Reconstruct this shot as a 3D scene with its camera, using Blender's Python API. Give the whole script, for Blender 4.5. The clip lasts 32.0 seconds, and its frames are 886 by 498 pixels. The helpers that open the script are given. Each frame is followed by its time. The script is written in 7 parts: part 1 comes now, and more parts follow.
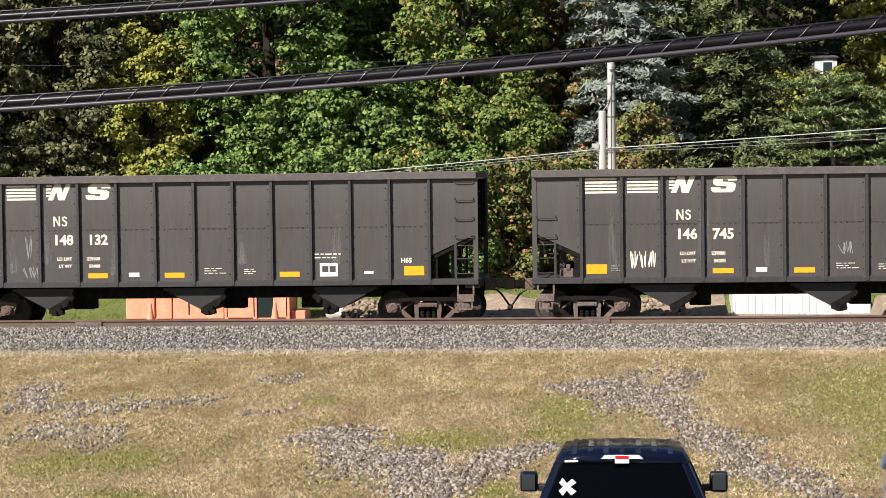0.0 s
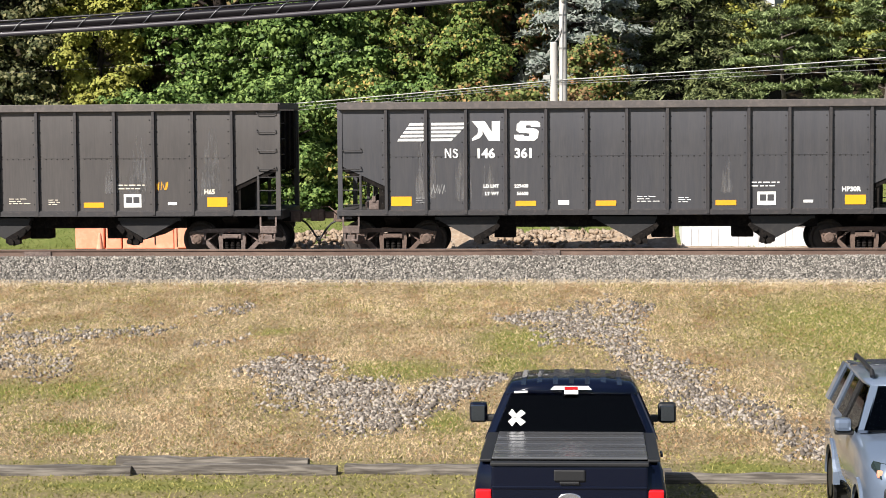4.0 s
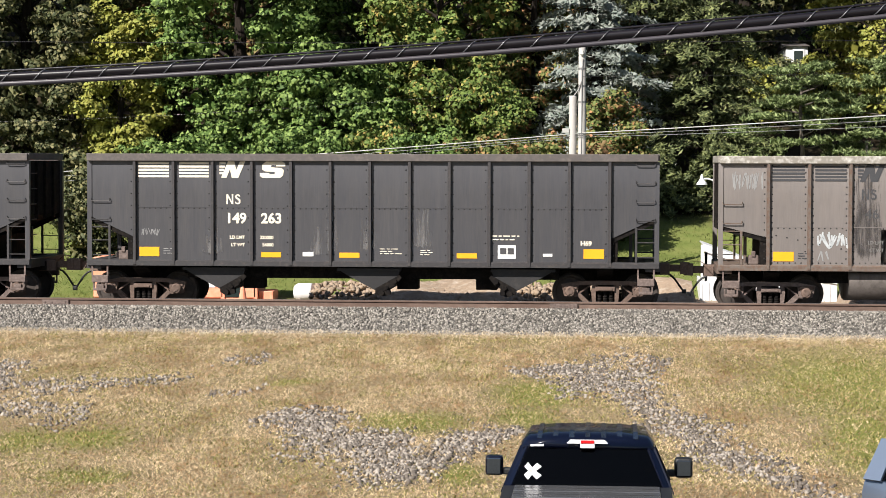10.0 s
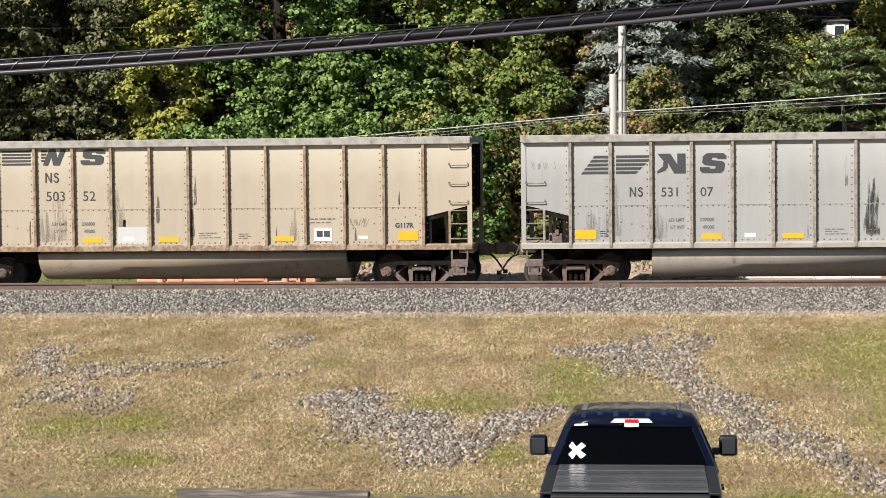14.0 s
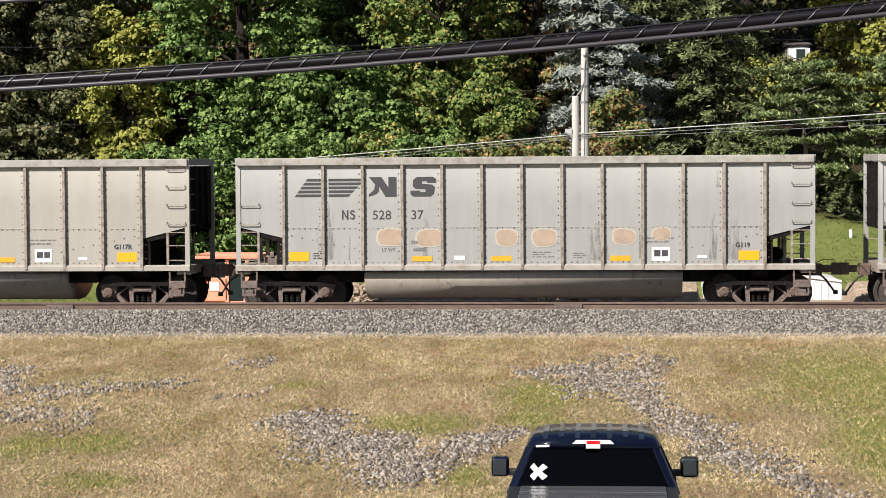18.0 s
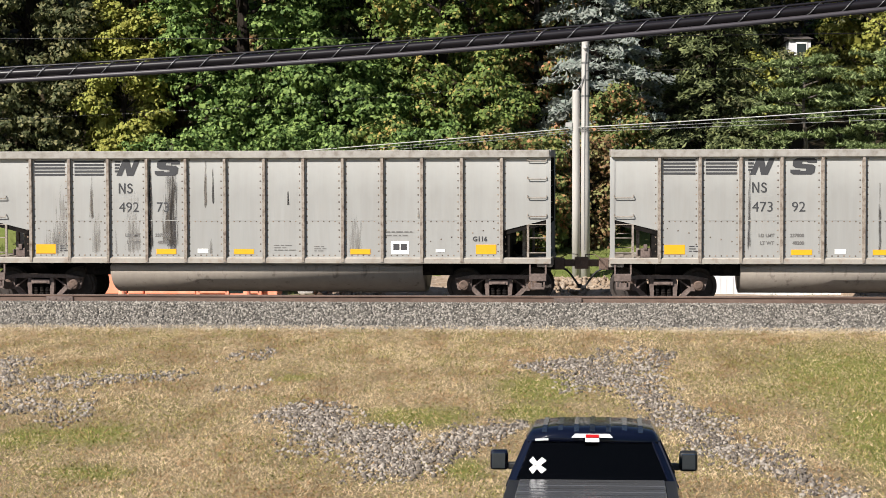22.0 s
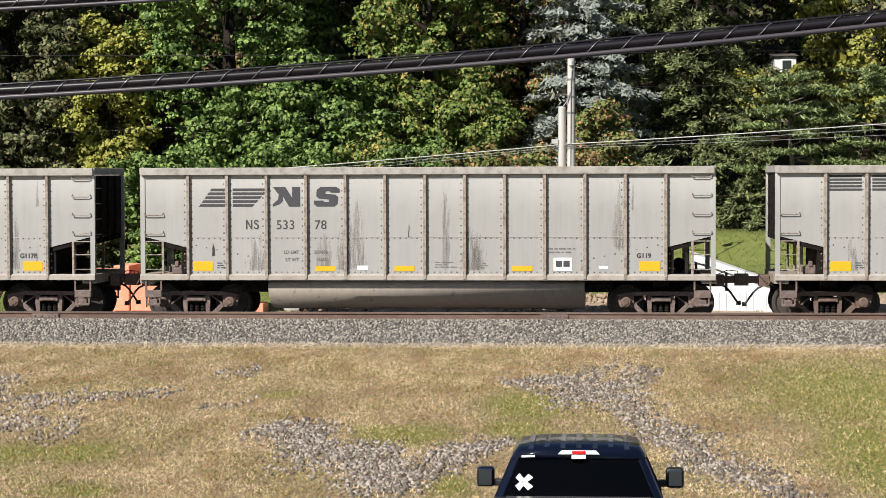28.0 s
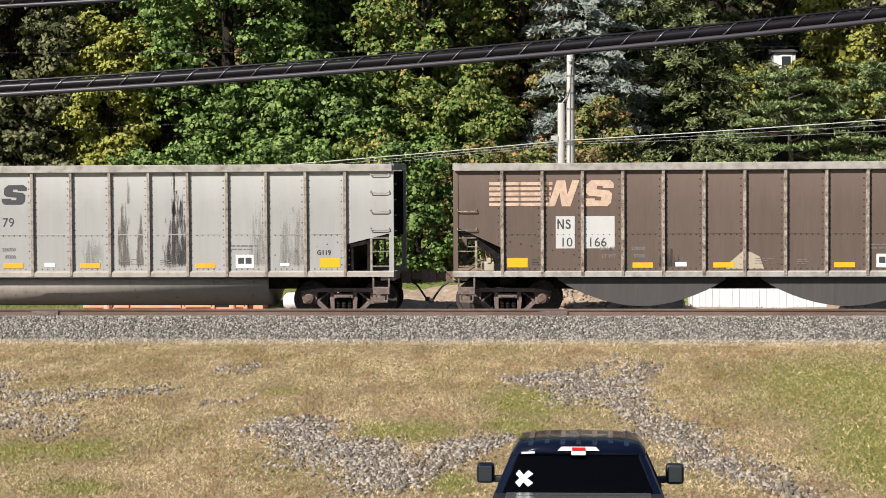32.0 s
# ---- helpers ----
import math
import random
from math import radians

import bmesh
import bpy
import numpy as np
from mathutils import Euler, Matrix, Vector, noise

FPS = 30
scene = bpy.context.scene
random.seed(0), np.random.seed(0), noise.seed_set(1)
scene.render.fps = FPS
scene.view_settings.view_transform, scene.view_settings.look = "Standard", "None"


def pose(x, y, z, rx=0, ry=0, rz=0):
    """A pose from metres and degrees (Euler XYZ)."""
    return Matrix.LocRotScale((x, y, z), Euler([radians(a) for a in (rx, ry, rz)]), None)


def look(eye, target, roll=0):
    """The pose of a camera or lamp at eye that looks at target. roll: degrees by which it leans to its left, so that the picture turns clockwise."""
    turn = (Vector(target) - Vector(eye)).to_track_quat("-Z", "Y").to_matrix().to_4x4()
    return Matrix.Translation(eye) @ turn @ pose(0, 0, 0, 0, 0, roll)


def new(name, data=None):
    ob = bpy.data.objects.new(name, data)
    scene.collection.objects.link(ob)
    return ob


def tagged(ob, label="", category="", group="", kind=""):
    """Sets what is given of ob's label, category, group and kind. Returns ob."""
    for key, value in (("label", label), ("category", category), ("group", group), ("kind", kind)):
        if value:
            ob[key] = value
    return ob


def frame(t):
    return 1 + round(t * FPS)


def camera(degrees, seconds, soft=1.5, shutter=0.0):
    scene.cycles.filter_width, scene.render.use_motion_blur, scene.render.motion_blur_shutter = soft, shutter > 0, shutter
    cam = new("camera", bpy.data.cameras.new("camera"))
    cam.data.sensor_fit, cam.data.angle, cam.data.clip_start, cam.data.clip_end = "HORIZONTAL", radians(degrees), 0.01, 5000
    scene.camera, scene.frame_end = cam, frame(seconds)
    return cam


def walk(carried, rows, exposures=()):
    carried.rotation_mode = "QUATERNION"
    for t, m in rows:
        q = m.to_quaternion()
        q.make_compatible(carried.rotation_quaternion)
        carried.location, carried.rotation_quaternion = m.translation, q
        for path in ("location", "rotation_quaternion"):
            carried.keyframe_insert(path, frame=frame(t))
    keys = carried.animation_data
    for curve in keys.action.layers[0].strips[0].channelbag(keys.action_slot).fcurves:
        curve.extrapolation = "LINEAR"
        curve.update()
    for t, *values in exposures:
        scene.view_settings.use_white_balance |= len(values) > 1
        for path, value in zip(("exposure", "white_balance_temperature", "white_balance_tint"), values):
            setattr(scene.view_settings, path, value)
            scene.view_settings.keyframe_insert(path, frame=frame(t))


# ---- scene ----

RAIL = 1.245         # height of the rail heads under the train
NEAR_RAIL = 1.71     # the empty track before it lies higher on the canted curve
EYE = 5.0            # height of the eye over the parking place
TILT = 0.50          # the camera is held a little askew throughout
cam = camera(24.0, 32.0, soft=0.85)
PATH = [
    (0, 5.764, -1.868, 0.234),
    (0.5, 5.758, -1.863, 0.141),
    (1, 5.761, -1.932, 0.094),
    (1.5, 5.635, -2.075, -0.013),
    (2, 5.420, -2.244, -0.154),
    (2.5, 5.264, -2.577, -0.216),
    (3, 5.049, -3.203, -0.239),
    (3.5, 4.810, -3.743, -0.173),
    (5.5, 3.414, -3.800, 0.161),
    (6, 3.874, -3.385, 0.226),
    (6.5, 4.416, -3.128, 0.376),
    (7, 4.648, -2.976, 0.153),
    (7.5, 4.624, -2.972, -0.195),
    (8, 4.550, -2.968, -0.338),
    (8.5, 4.536, -2.742, -0.463),
    (9, 4.540, -2.479, -0.640),
    (9.5, 4.653, -2.414, -0.754),
    (10, 4.936, -2.345, -0.624),
    (10.5, 5.211, -2.312, -0.580),
    (11, 5.380, -2.325, -0.475),
    (11.5, 5.523, -2.393, -0.361),
    (12, 5.707, -2.510, -0.411),
    (12.5, 5.856, -2.641, -0.289),
    (13, 5.975, -2.759, -0.123),
    (13.5, 6.041, -2.872, 0.043),
    (14, 6.051, -2.868, 0.133),
    (14.5, 5.989, -2.642, 0.237),
    (16.5, 5.643, -2.385, 0.280),
    (17, 5.226, -2.360, 0.177),
    (17.5, 5.048, -2.296, 0.039),
    (18, 5.024, -2.300, -0.112),
    (18.5, 5.103, -2.271, -0.338),
    (19, 5.143, -2.206, -0.461),
    (19.5, 5.098, -2.213, -0.450),
    (20, 5.025, -2.262, -0.460),
    (20.5, 4.967, -2.320, -0.490),
    (21, 4.942, -2.374, -0.497),
    (21.5, 4.958, -2.437, -0.408),
    (22, 5.030, -2.489, -0.343),
    (22.5, 5.085, -2.554, -0.205),
    (23, 5.082, -2.630, -0.172),
    (23.5, 4.997, -2.629, -0.249),
    (24, 4.859, -2.618, -0.272),
    (24.5, 4.762, -2.630, -0.382),
    (25, 4.779, -2.631, -0.387),
    (25.5, 4.838, -2.607, -0.371),
    (27.5, 4.665, -2.071, -0.444),
    (28, 4.650, -2.030, -0.300),
    (28.5, 4.635, -2.194, -0.237),
    (29, 4.594, -2.346, -0.261),
    (29.5, 4.562, -2.405, -0.216),
    (30, 4.538, -2.401, -0.211),
    (30.5, 4.563, -2.335, -0.217),
    (31, 4.620, -2.246, -0.268),
    (31.5, 4.661, -2.168, -0.138),
    (32, 4.633, -2.124, -0.198),
]
walk(cam, [(t, pose(0, 0, EYE, 90 + pitch, roll + TILT, yaw)) for t, yaw, pitch, roll in PATH],
     exposures=[(0.0, 0.72), (3.0, 0.90), (5.5, 0.92), (9.0, 0.86), (11.0, 0.82), (13.0, 0.72), (32.0, 0.67)])

# ---- light ----
SUN_TURN, SUN_HIGH = -128.0, 40.0      # azimuth of the sun from +x (degrees), elevation
world = bpy.data.worlds.new("sky")
scene.world = world
world.use_nodes = True
_nt = world.node_tree
_sky = _nt.nodes.new("ShaderNodeTexSky")
_sky.sky_type, _sky.sun_disc = "NISHITA", False
_sky.sun_elevation, _sky.sun_rotation = radians(SUN_HIGH), radians(90 - SUN_TURN)
_nt.nodes["Background"].inputs[1].default_value = 0.05
_nt.links.new(_sky.outputs[0], _nt.nodes["Background"].inputs[0])
sun = new("sun", bpy.data.lights.new("sun", "SUN"))
sun.data.energy, sun.data.angle, sun.data.color = 5.0, radians(0.6), (1.0, 0.94, 0.87)
_d = Vector((math.cos(radians(SUN_TURN)) * math.cos(radians(SUN_HIGH)), math.sin(radians(SUN_TURN)) * math.cos(radians(SUN_HIGH)), math.sin(radians(SUN_HIGH))))
sun.matrix_world = look(_d * 60, (0, 0, 0))

# ---- materials ----
def mat(name, base, rough=0.6, metal=0.0, vary=0.25, fine=30.0, coarse=3.0, bump=0.0, second=None, share=0.5, stretch=(1, 1, 1), island=0.0, per_object=0.0, coat=0.0, trans=0.0, spec=0.5, crisp=0.12, loose=0.5):
    """Principled material: base colour broken up by fine and coarse noise in the object's space, a second colour in patches."""
    m = bpy.data.materials.new(name)
    m.use_nodes = True
    nt = m.node_tree
    N, K = nt.nodes, nt.links
    p = N["Principled BSDF"]
    p.inputs["Roughness"].default_value, p.inputs["Metallic"].default_value = rough, metal
    p.inputs["Coat Weight"].default_value = coat
    p.inputs["Specular IOR Level"].default_value = spec
    tc = N.new("ShaderNodeTexCoord")
    oi = N.new("ShaderNodeObjectInfo")
    off = N.new("ShaderNodeVectorMath"); off.operation = "SCALE"
    comb = N.new("ShaderNodeCombineXYZ")
    for i in (0, 1, 2):
        K.new(oi.outputs["Random"], comb.inputs[i])
    K.new(comb.outputs[0], off.inputs[0]); off.inputs["Scale"].default_value = 37.0
    add = N.new("ShaderNodeVectorMath"); add.operation = "ADD"
    K.new(tc.outputs["Object"], add.inputs[0]); K.new(off.outputs[0], add.inputs[1])
    mp = N.new("ShaderNodeMapping"); mp.inputs["Scale"].default_value = stretch
    K.new(add.outputs[0], mp.inputs[0])
    def noisy(scale, detail):
        n = N.new("ShaderNodeTexNoise")
        n.inputs["Scale"].default_value, n.inputs["Detail"].default_value = scale, detail
        K.new(mp.outputs[0], n.inputs["Vector"])
        return n.outputs["Fac"]
    f, c = noisy(fine, 6), noisy(coarse, 4)
    def math_node(op, a, b):
        n = N.new("ShaderNodeMath"); n.operation = op
        for i, v in enumerate((a, b)):
            if isinstance(v, (int, float)): n.inputs[i].default_value = v
            else: K.new(v, n.inputs[i])
        return n.outputs[0]
    value = math_node("ADD", math_node("MULTIPLY", f, vary), math_node("MULTIPLY", c, vary))
    value = math_node("ADD", value, 1.0 - vary)
    if per_object:
        value = math_node("ADD", value, math_node("MULTIPLY", math_node("SUBTRACT", oi.outputs["Random"], 0.5), per_object))
    if island:
        g = N.new("ShaderNodeNewGeometry")
        value = math_node("ADD", value, math_node("MULTIPLY", math_node("SUBTRACT", g.outputs["Random Per Island"], 0.5), island))
    col = N.new("ShaderNodeMix"); col.data_type = "RGBA"
    col.inputs["A"].default_value, col.inputs["B"].default_value = (*base, 1), (*(second or base), 1)
    if second:
        r = N.new("ShaderNodeMapRange")
        r.inputs["From Min"].default_value, r.inputs["From Max"].default_value = 1 - share - crisp, 1 - share + crisp
        mixn = math_node("ADD", math_node("MULTIPLY", noisy(coarse * 2.3, 8), 0.65), math_node("MULTIPLY", f, 0.35))
        if island:
            mixn = math_node("ADD", math_node("MULTIPLY", mixn, 1 - loose), math_node("MULTIPLY", g.outputs["Random Per Island"], loose))
        K.new(mixn, r.inputs["Value"]); K.new(r.outputs[0], col.inputs["Factor"])
    else:
        col.inputs["Factor"].default_value = 0
    mul = N.new("ShaderNodeVectorMath"); mul.operation = "SCALE"
    K.new(col.outputs["Result"], mul.inputs[0]); K.new(value, mul.inputs["Scale"])
    K.new(mul.outputs[0], p.inputs["Base Color"])
    if bump:
        b = N.new("ShaderNodeBump"); b.inputs["Strength"].default_value, b.inputs["Distance"].default_value = bump, 0.02
        K.new(f, b.inputs["Height"]); K.new(b.outputs[0], p.inputs["Normal"])
    if trans:
        t = N.new("ShaderNodeBsdfTranslucent"); K.new(mul.outputs[0], t.inputs[0])
        mx = N.new("ShaderNodeMixShader"); mx.inputs[0].default_value = trans
        K.new(p.outputs[0], mx.inputs[1]); K.new(t.outputs[0], mx.inputs[2])
        K.new(mx.outputs[0], N["Material Output"].inputs["Surface"])
    return m


def car_paint(name, base, dirt, streak=0.35, rough=0.55):
    """Weathered wagon paint: runs of dirt down the sheets, a dusty foot, faint blotches."""
    m = mat(name, base, rough, vary=0.16, fine=9.0, coarse=1.1, second=dirt, share=streak, stretch=(3.0, 3.0, 0.28), per_object=0.08, bump=0.05, spec=0.35, crisp=0.3)
    # paler towards the top chord, in soft arcs broken up by noise
    N, K = m.node_tree.nodes, m.node_tree.links
    p = N["Principled BSDF"]
    tc = N.new("ShaderNodeTexCoord"); sp = N.new("ShaderNodeSeparateXYZ"); K.new(tc.outputs["Object"], sp.inputs[0])
    nz = N.new("ShaderNodeTexNoise"); nz.inputs["Scale"].default_value = 1.7; nz.inputs["Detail"].default_value = 5; K.new(tc.outputs["Object"], nz.inputs["Vector"])
    ad = N.new("ShaderNodeMath"); ad.operation = "ADD"; K.new(sp.outputs["Z"], ad.inputs[0]); K.new(nz.outputs["Fac"], ad.inputs[1])
    rg = N.new("ShaderNodeMapRange"); rg.inputs["From Min"].default_value, rg.inputs["From Max"].default_value, rg.inputs["To Max"].default_value = 3.0, 4.1, 0.45; K.new(ad.outputs[0], rg.inputs["Value"])
    mx = N.new("ShaderNodeMix"); mx.data_type = "RGBA"
    K.new(rg.outputs[0], mx.inputs["Factor"]); K.new(p.inputs["Base Color"].links[0].from_socket, mx.inputs["A"])
    mx.inputs["B"].default_value = (*[min(0.6, 1.6 * c + 0.02) for c in base], 1)
    K.new(mx.outputs["Result"], p.inputs["Base Color"])
    return m


def stain_mat(name, colour, dense):
    """Streaks of dirt that thin out upwards and to the sides and let the paint through."""
    m = mat(name, colour, 0.75, vary=0.35, fine=14, coarse=3, stretch=(2, 2, 0.4))
    N, K = m.node_tree.nodes, m.node_tree.links
    p = N["Principled BSDF"]
    tc = N.new("ShaderNodeTexCoord"); oi = N.new("ShaderNodeObjectInfo")
    sp = N.new("ShaderNodeSeparateXYZ"); K.new(tc.outputs["Generated"], sp.inputs[0])
    def op(kind, a, b):
        n = N.new("ShaderNodeMath"); n.operation = kind
        for i, v in enumerate((a, b)):
            if isinstance(v, (int, float)): n.inputs[i].default_value = v
            else: K.new(v, n.inputs[i])
        return n.outputs[0]
    mp = N.new("ShaderNodeMapping"); mp.inputs["Scale"].default_value = (1, 1, 0.10); K.new(tc.outputs["Object"], mp.inputs[0])
    nz = N.new("ShaderNodeTexNoise"); nz.noise_dimensions = "4D"; nz.inputs["Scale"].default_value, nz.inputs["Detail"].default_value, nz.inputs["Roughness"].default_value = 14.0, 6, 0.68
    K.new(mp.outputs[0], nz.inputs["Vector"]); K.new(op("MULTIPLY", oi.outputs["Random"], 50.0), nz.inputs["W"])
    side = op("ABSOLUTE", op("SUBTRACT", op("MULTIPLY", sp.outputs["X"], 2.0), 1.0), 0.0)
    a = op("ADD", op("MULTIPLY", nz.outputs["Fac"], 2.9), -0.98)
    a = op("SUBTRACT", a, op("MULTIPLY", op("POWER", sp.outputs["Z"], 2.0), 0.55))
    a = op("SUBTRACT", a, op("MULTIPLY", op("POWER", side, 2.0), 1.0))
    a = op("SUBTRACT", a, op("MULTIPLY", op("MAXIMUM", op("SUBTRACT", 0.10, sp.outputs["Z"]), 0.0), 9.0))
    a = op("MINIMUM", op("MAXIMUM", op("MULTIPLY", a, dense), 0.0), 0.93)
    K.new(a, p.inputs["Alpha"])
    return m


M = {
    "black": car_paint("black_paint", (0.047, 0.048, 0.056), (0.075, 0.072, 0.073), 0.45, 0.45),
    "black_warm": car_paint("black_paint_dusty", (0.055, 0.051, 0.051), (0.083, 0.075, 0.071), 0.45),
    "gray": car_paint("gray_paint", (0.318, 0.321, 0.312), (0.275, 0.266, 0.25), 0.34),
    "gray_warm": car_paint("gray_paint_warm", (0.345, 0.332, 0.302), (0.32, 0.288, 0.243), 0.38),
    "tan": car_paint("tan_paint", (0.392, 0.347, 0.277), (0.364, 0.297, 0.213), 0.42),
    "taupe": car_paint("taupe_paint", (0.152, 0.137, 0.131), (0.185, 0.162, 0.149), 0.45),
    "brown": car_paint("brown_paint", (0.102, 0.072, 0.058), (0.125, 0.092, 0.075), 0.4),
    "rib_black": mat("rib_black", (0.034, 0.032, 0.034), 0.6, vary=0.3, fine=25, coarse=4, second=(0.075, 0.062, 0.056), share=0.36),
    "rib_gray": mat("rib_gray", (0.30, 0.265, 0.225), 0.7, vary=0.3, fine=25, coarse=4, second=(0.10, 0.064, 0.046), share=0.44),
    "rib_tan": mat("rib_tan", (0.34, 0.27, 0.185), 0.7, vary=0.3, fine=25, coarse=4, second=(0.15, 0.085, 0.05), share=0.5),
    "rivet": mat("rusty_rivet_heads", (0.12, 0.088, 0.068), 0.8, vary=0.4, fine=4, coarse=1, second=(0.22, 0.17, 0.13), share=0.4, island=0.7),
    "rivet_black": mat("dark_rivet_heads", (0.018, 0.017, 0.018), 0.7, vary=0.3, fine=4, coarse=1),
    "rib_brown": mat("rib_brown", (0.10, 0.065, 0.05), 0.7, vary=0.3, fine=25, coarse=4, second=(0.36, 0.32, 0.27), share=0.5),
    "rib_taupe": mat("rib_taupe", (0.13, 0.11, 0.095), 0.7, vary=0.3, fine=25, coarse=4, second=(0.11, 0.065, 0.045), share=0.5),
    "sill_gray": mat("side_sill_gray", (0.33, 0.305, 0.27), 0.7, vary=0.35, fine=14, coarse=2, second=(0.20, 0.14, 0.10), share=0.36),
    "chute_black": mat("chute_black", (0.019, 0.018, 0.019), 0.6, vary=0.4, fine=12, coarse=2, second=(0.04, 0.035, 0.032), share=0.35),
    "chord_black": mat("chord_black", (0.085, 0.075, 0.072), 0.7, vary=0.3, fine=14, coarse=2, second=(0.13, 0.11, 0.10), share=0.4),
    "chord_gray": mat("chord_gray", (0.33, 0.315, 0.29), 0.7, vary=0.4, fine=14, coarse=2, second=(0.17, 0.145, 0.12), share=0.42),
    "chord_taupe": mat("chord_taupe", (0.24, 0.22, 0.19), 0.6, vary=0.3, fine=14, coarse=2, second=(0.6, 0.58, 0.54), share=0.4),
    # black underframe steel, with the shade beneath the wagons put into its colour
    "under": mat("underframe_shade_black", (0.008, 0.007, 0.007), 0.9, vary=0.4, fine=20, coarse=3, second=(0.022, 0.018, 0.015), share=0.45, spec=0.12),
    "truck_steel": mat("bogie_steel", (0.112, 0.082, 0.072), 0.75, vary=0.5, fine=18, coarse=4, second=(0.185, 0.14, 0.122), share=0.45, bump=0.2),
    "rust": mat("rusty_iron", (0.11, 0.074, 0.058), 0.8, vary=0.5, fine=20, coarse=4, second=(0.17, 0.115, 0.09), share=0.4, bump=0.2),
    "wheel": mat("wheel_steel", (0.035, 0.028, 0.025), 0.7, vary=0.4, fine=14, coarse=3, second=(0.065, 0.048, 0.04), share=0.4),
    "tread": mat("polished_tread", (0.35, 0.32, 0.30), 0.35, 0.9, vary=0.2),
    "hose": mat("rubber_hose", (0.015, 0.015, 0.016), 0.6),
    "cream": mat("cream_lettering", (0.72, 0.66, 0.54), 0.7, vary=0.3, fine=20, coarse=3),
    "white": mat("white_lettering", (0.76, 0.76, 0.74), 0.7, vary=0.25, fine=20, coarse=3),
    "dark": mat("dark_lettering", (0.042, 0.043, 0.048), 0.7, vary=0.3, fine=20, coarse=3),
    "worn_ink": mat("worn_dark_lettering", (0.15, 0.145, 0.14), 0.8, vary=0.3, fine=20, coarse=3),
    "faded": mat("faded_lettering", (0.50, 0.36, 0.27), 0.8, vary=0.4, fine=16, coarse=3, second=(0.24, 0.15, 0.11), share=0.35),
    "yellow": mat("yellow_reflector", (0.80, 0.37, 0.012), 0.45, vary=0.15),
    "amber": mat("amber_reflector_dusty", (0.72, 0.33, 0.015), 0.55, vary=0.3, fine=18, coarse=4),
    "oil": stain_mat("oil_stain", (0.04, 0.038, 0.038), 1.5),
    "stain": stain_mat("dirt_run", (0.13, 0.115, 0.10), 1.15),
    "stain_faint": stain_mat("faint_dirt", (0.15, 0.13, 0.11), 0.36),
    "oil_faint": stain_mat("faint_oil", (0.05, 0.045, 0.045), 0.9),
    "rust_run": stain_mat("rust_run", (0.17, 0.085, 0.045), 1.8),
    "pale_run": stain_mat("pale_run", (0.16, 0.155, 0.155), 1.0),
    "tub_gray": mat("belly_gray", (0.345, 0.305, 0.265), 0.55, vary=0.3, fine=4, coarse=1.1, second=(0.11, 0.09, 0.076), share=0.35, stretch=(2.4, 2.4, 0.30), crisp=0.08),
    "tub_dark": mat("belly_dark", (0.15, 0.132, 0.122), 0.7, vary=0.25, fine=4, coarse=0.45, second=(0.065, 0.055, 0.05), share=0.4, stretch=(4.5, 4.5, 0.45)),
    "tub_tan": mat("belly_tan", (0.34, 0.28, 0.21), 0.65, vary=0.25, fine=4, coarse=0.45, second=(0.12, 0.09, 0.066), share=0.38, stretch=(4.5, 4.5, 0.45), crisp=0.07),
    "bare": mat("burnt_paint_patch", (0.37, 0.285, 0.215), 0.8, vary=0.3, fine=14, coarse=3, second=(0.30, 0.22, 0.16), share=0.4),
    "bare_edge": mat("burnt_paint_rim", (0.42, 0.375, 0.32), 0.8, vary=0.2),
    "patch_white": mat("primer_patch", (0.46, 0.465, 0.455), 0.6, vary=0.15),
    "spray_white": mat("spray_white", (0.43, 0.45, 0.46), 0.6, vary=0.35, fine=9, coarse=3, second=(0.24, 0.26, 0.27), share=0.42),
    "spray_green": mat("spray_green", (0.30, 0.50, 0.20), 0.6, vary=0.2),
    "spray_black": mat("spray_black", (0.02, 0.022, 0.024), 0.6, vary=0.2),
    "spray_grey": mat("chalk_scrawl", (0.24, 0.24, 0.24), 0.8, vary=0.3),
}

# ---- building ----
def part(name, data, material, parent, label="", m=None):
    """Links mesh data (or a bmesh, which it turns into one) as one object under a thing or a part."""
    if isinstance(data, bmesh.types.BMesh):
        me = bpy.data.meshes.new(name)
        data.to_mesh(me); data.free()
        data = me
    ob = new(name, data)
    ob.parent = parent
    if m is not None:
        ob.matrix_basis = m
    if material is not None:
        if not data.materials:
            data.materials.append(material)
        if data.materials[0] != material:
            ob.material_slots[0].link = "OBJECT"
            ob.material_slots[0].material = material
    if label:
        ob["label"] = label
    return ob


def box(bm, x0, x1, y0, y1, z0, z1, bevel=0.0):
    r = bmesh.ops.create_cube(bm, size=1.0, matrix=Matrix.Translation(((x0 + x1) / 2, (y0 + y1) / 2, (z0 + z1) / 2)) @ Matrix.Diagonal((x1 - x0, y1 - y0, z1 - z0, 1)))
    if bevel:
        edges = {e for v in r["verts"] for e in v.link_edges}
        bmesh.ops.bevel(bm, geom=list(edges), offset=bevel, segments=2, profile=0.6, affect="EDGES")


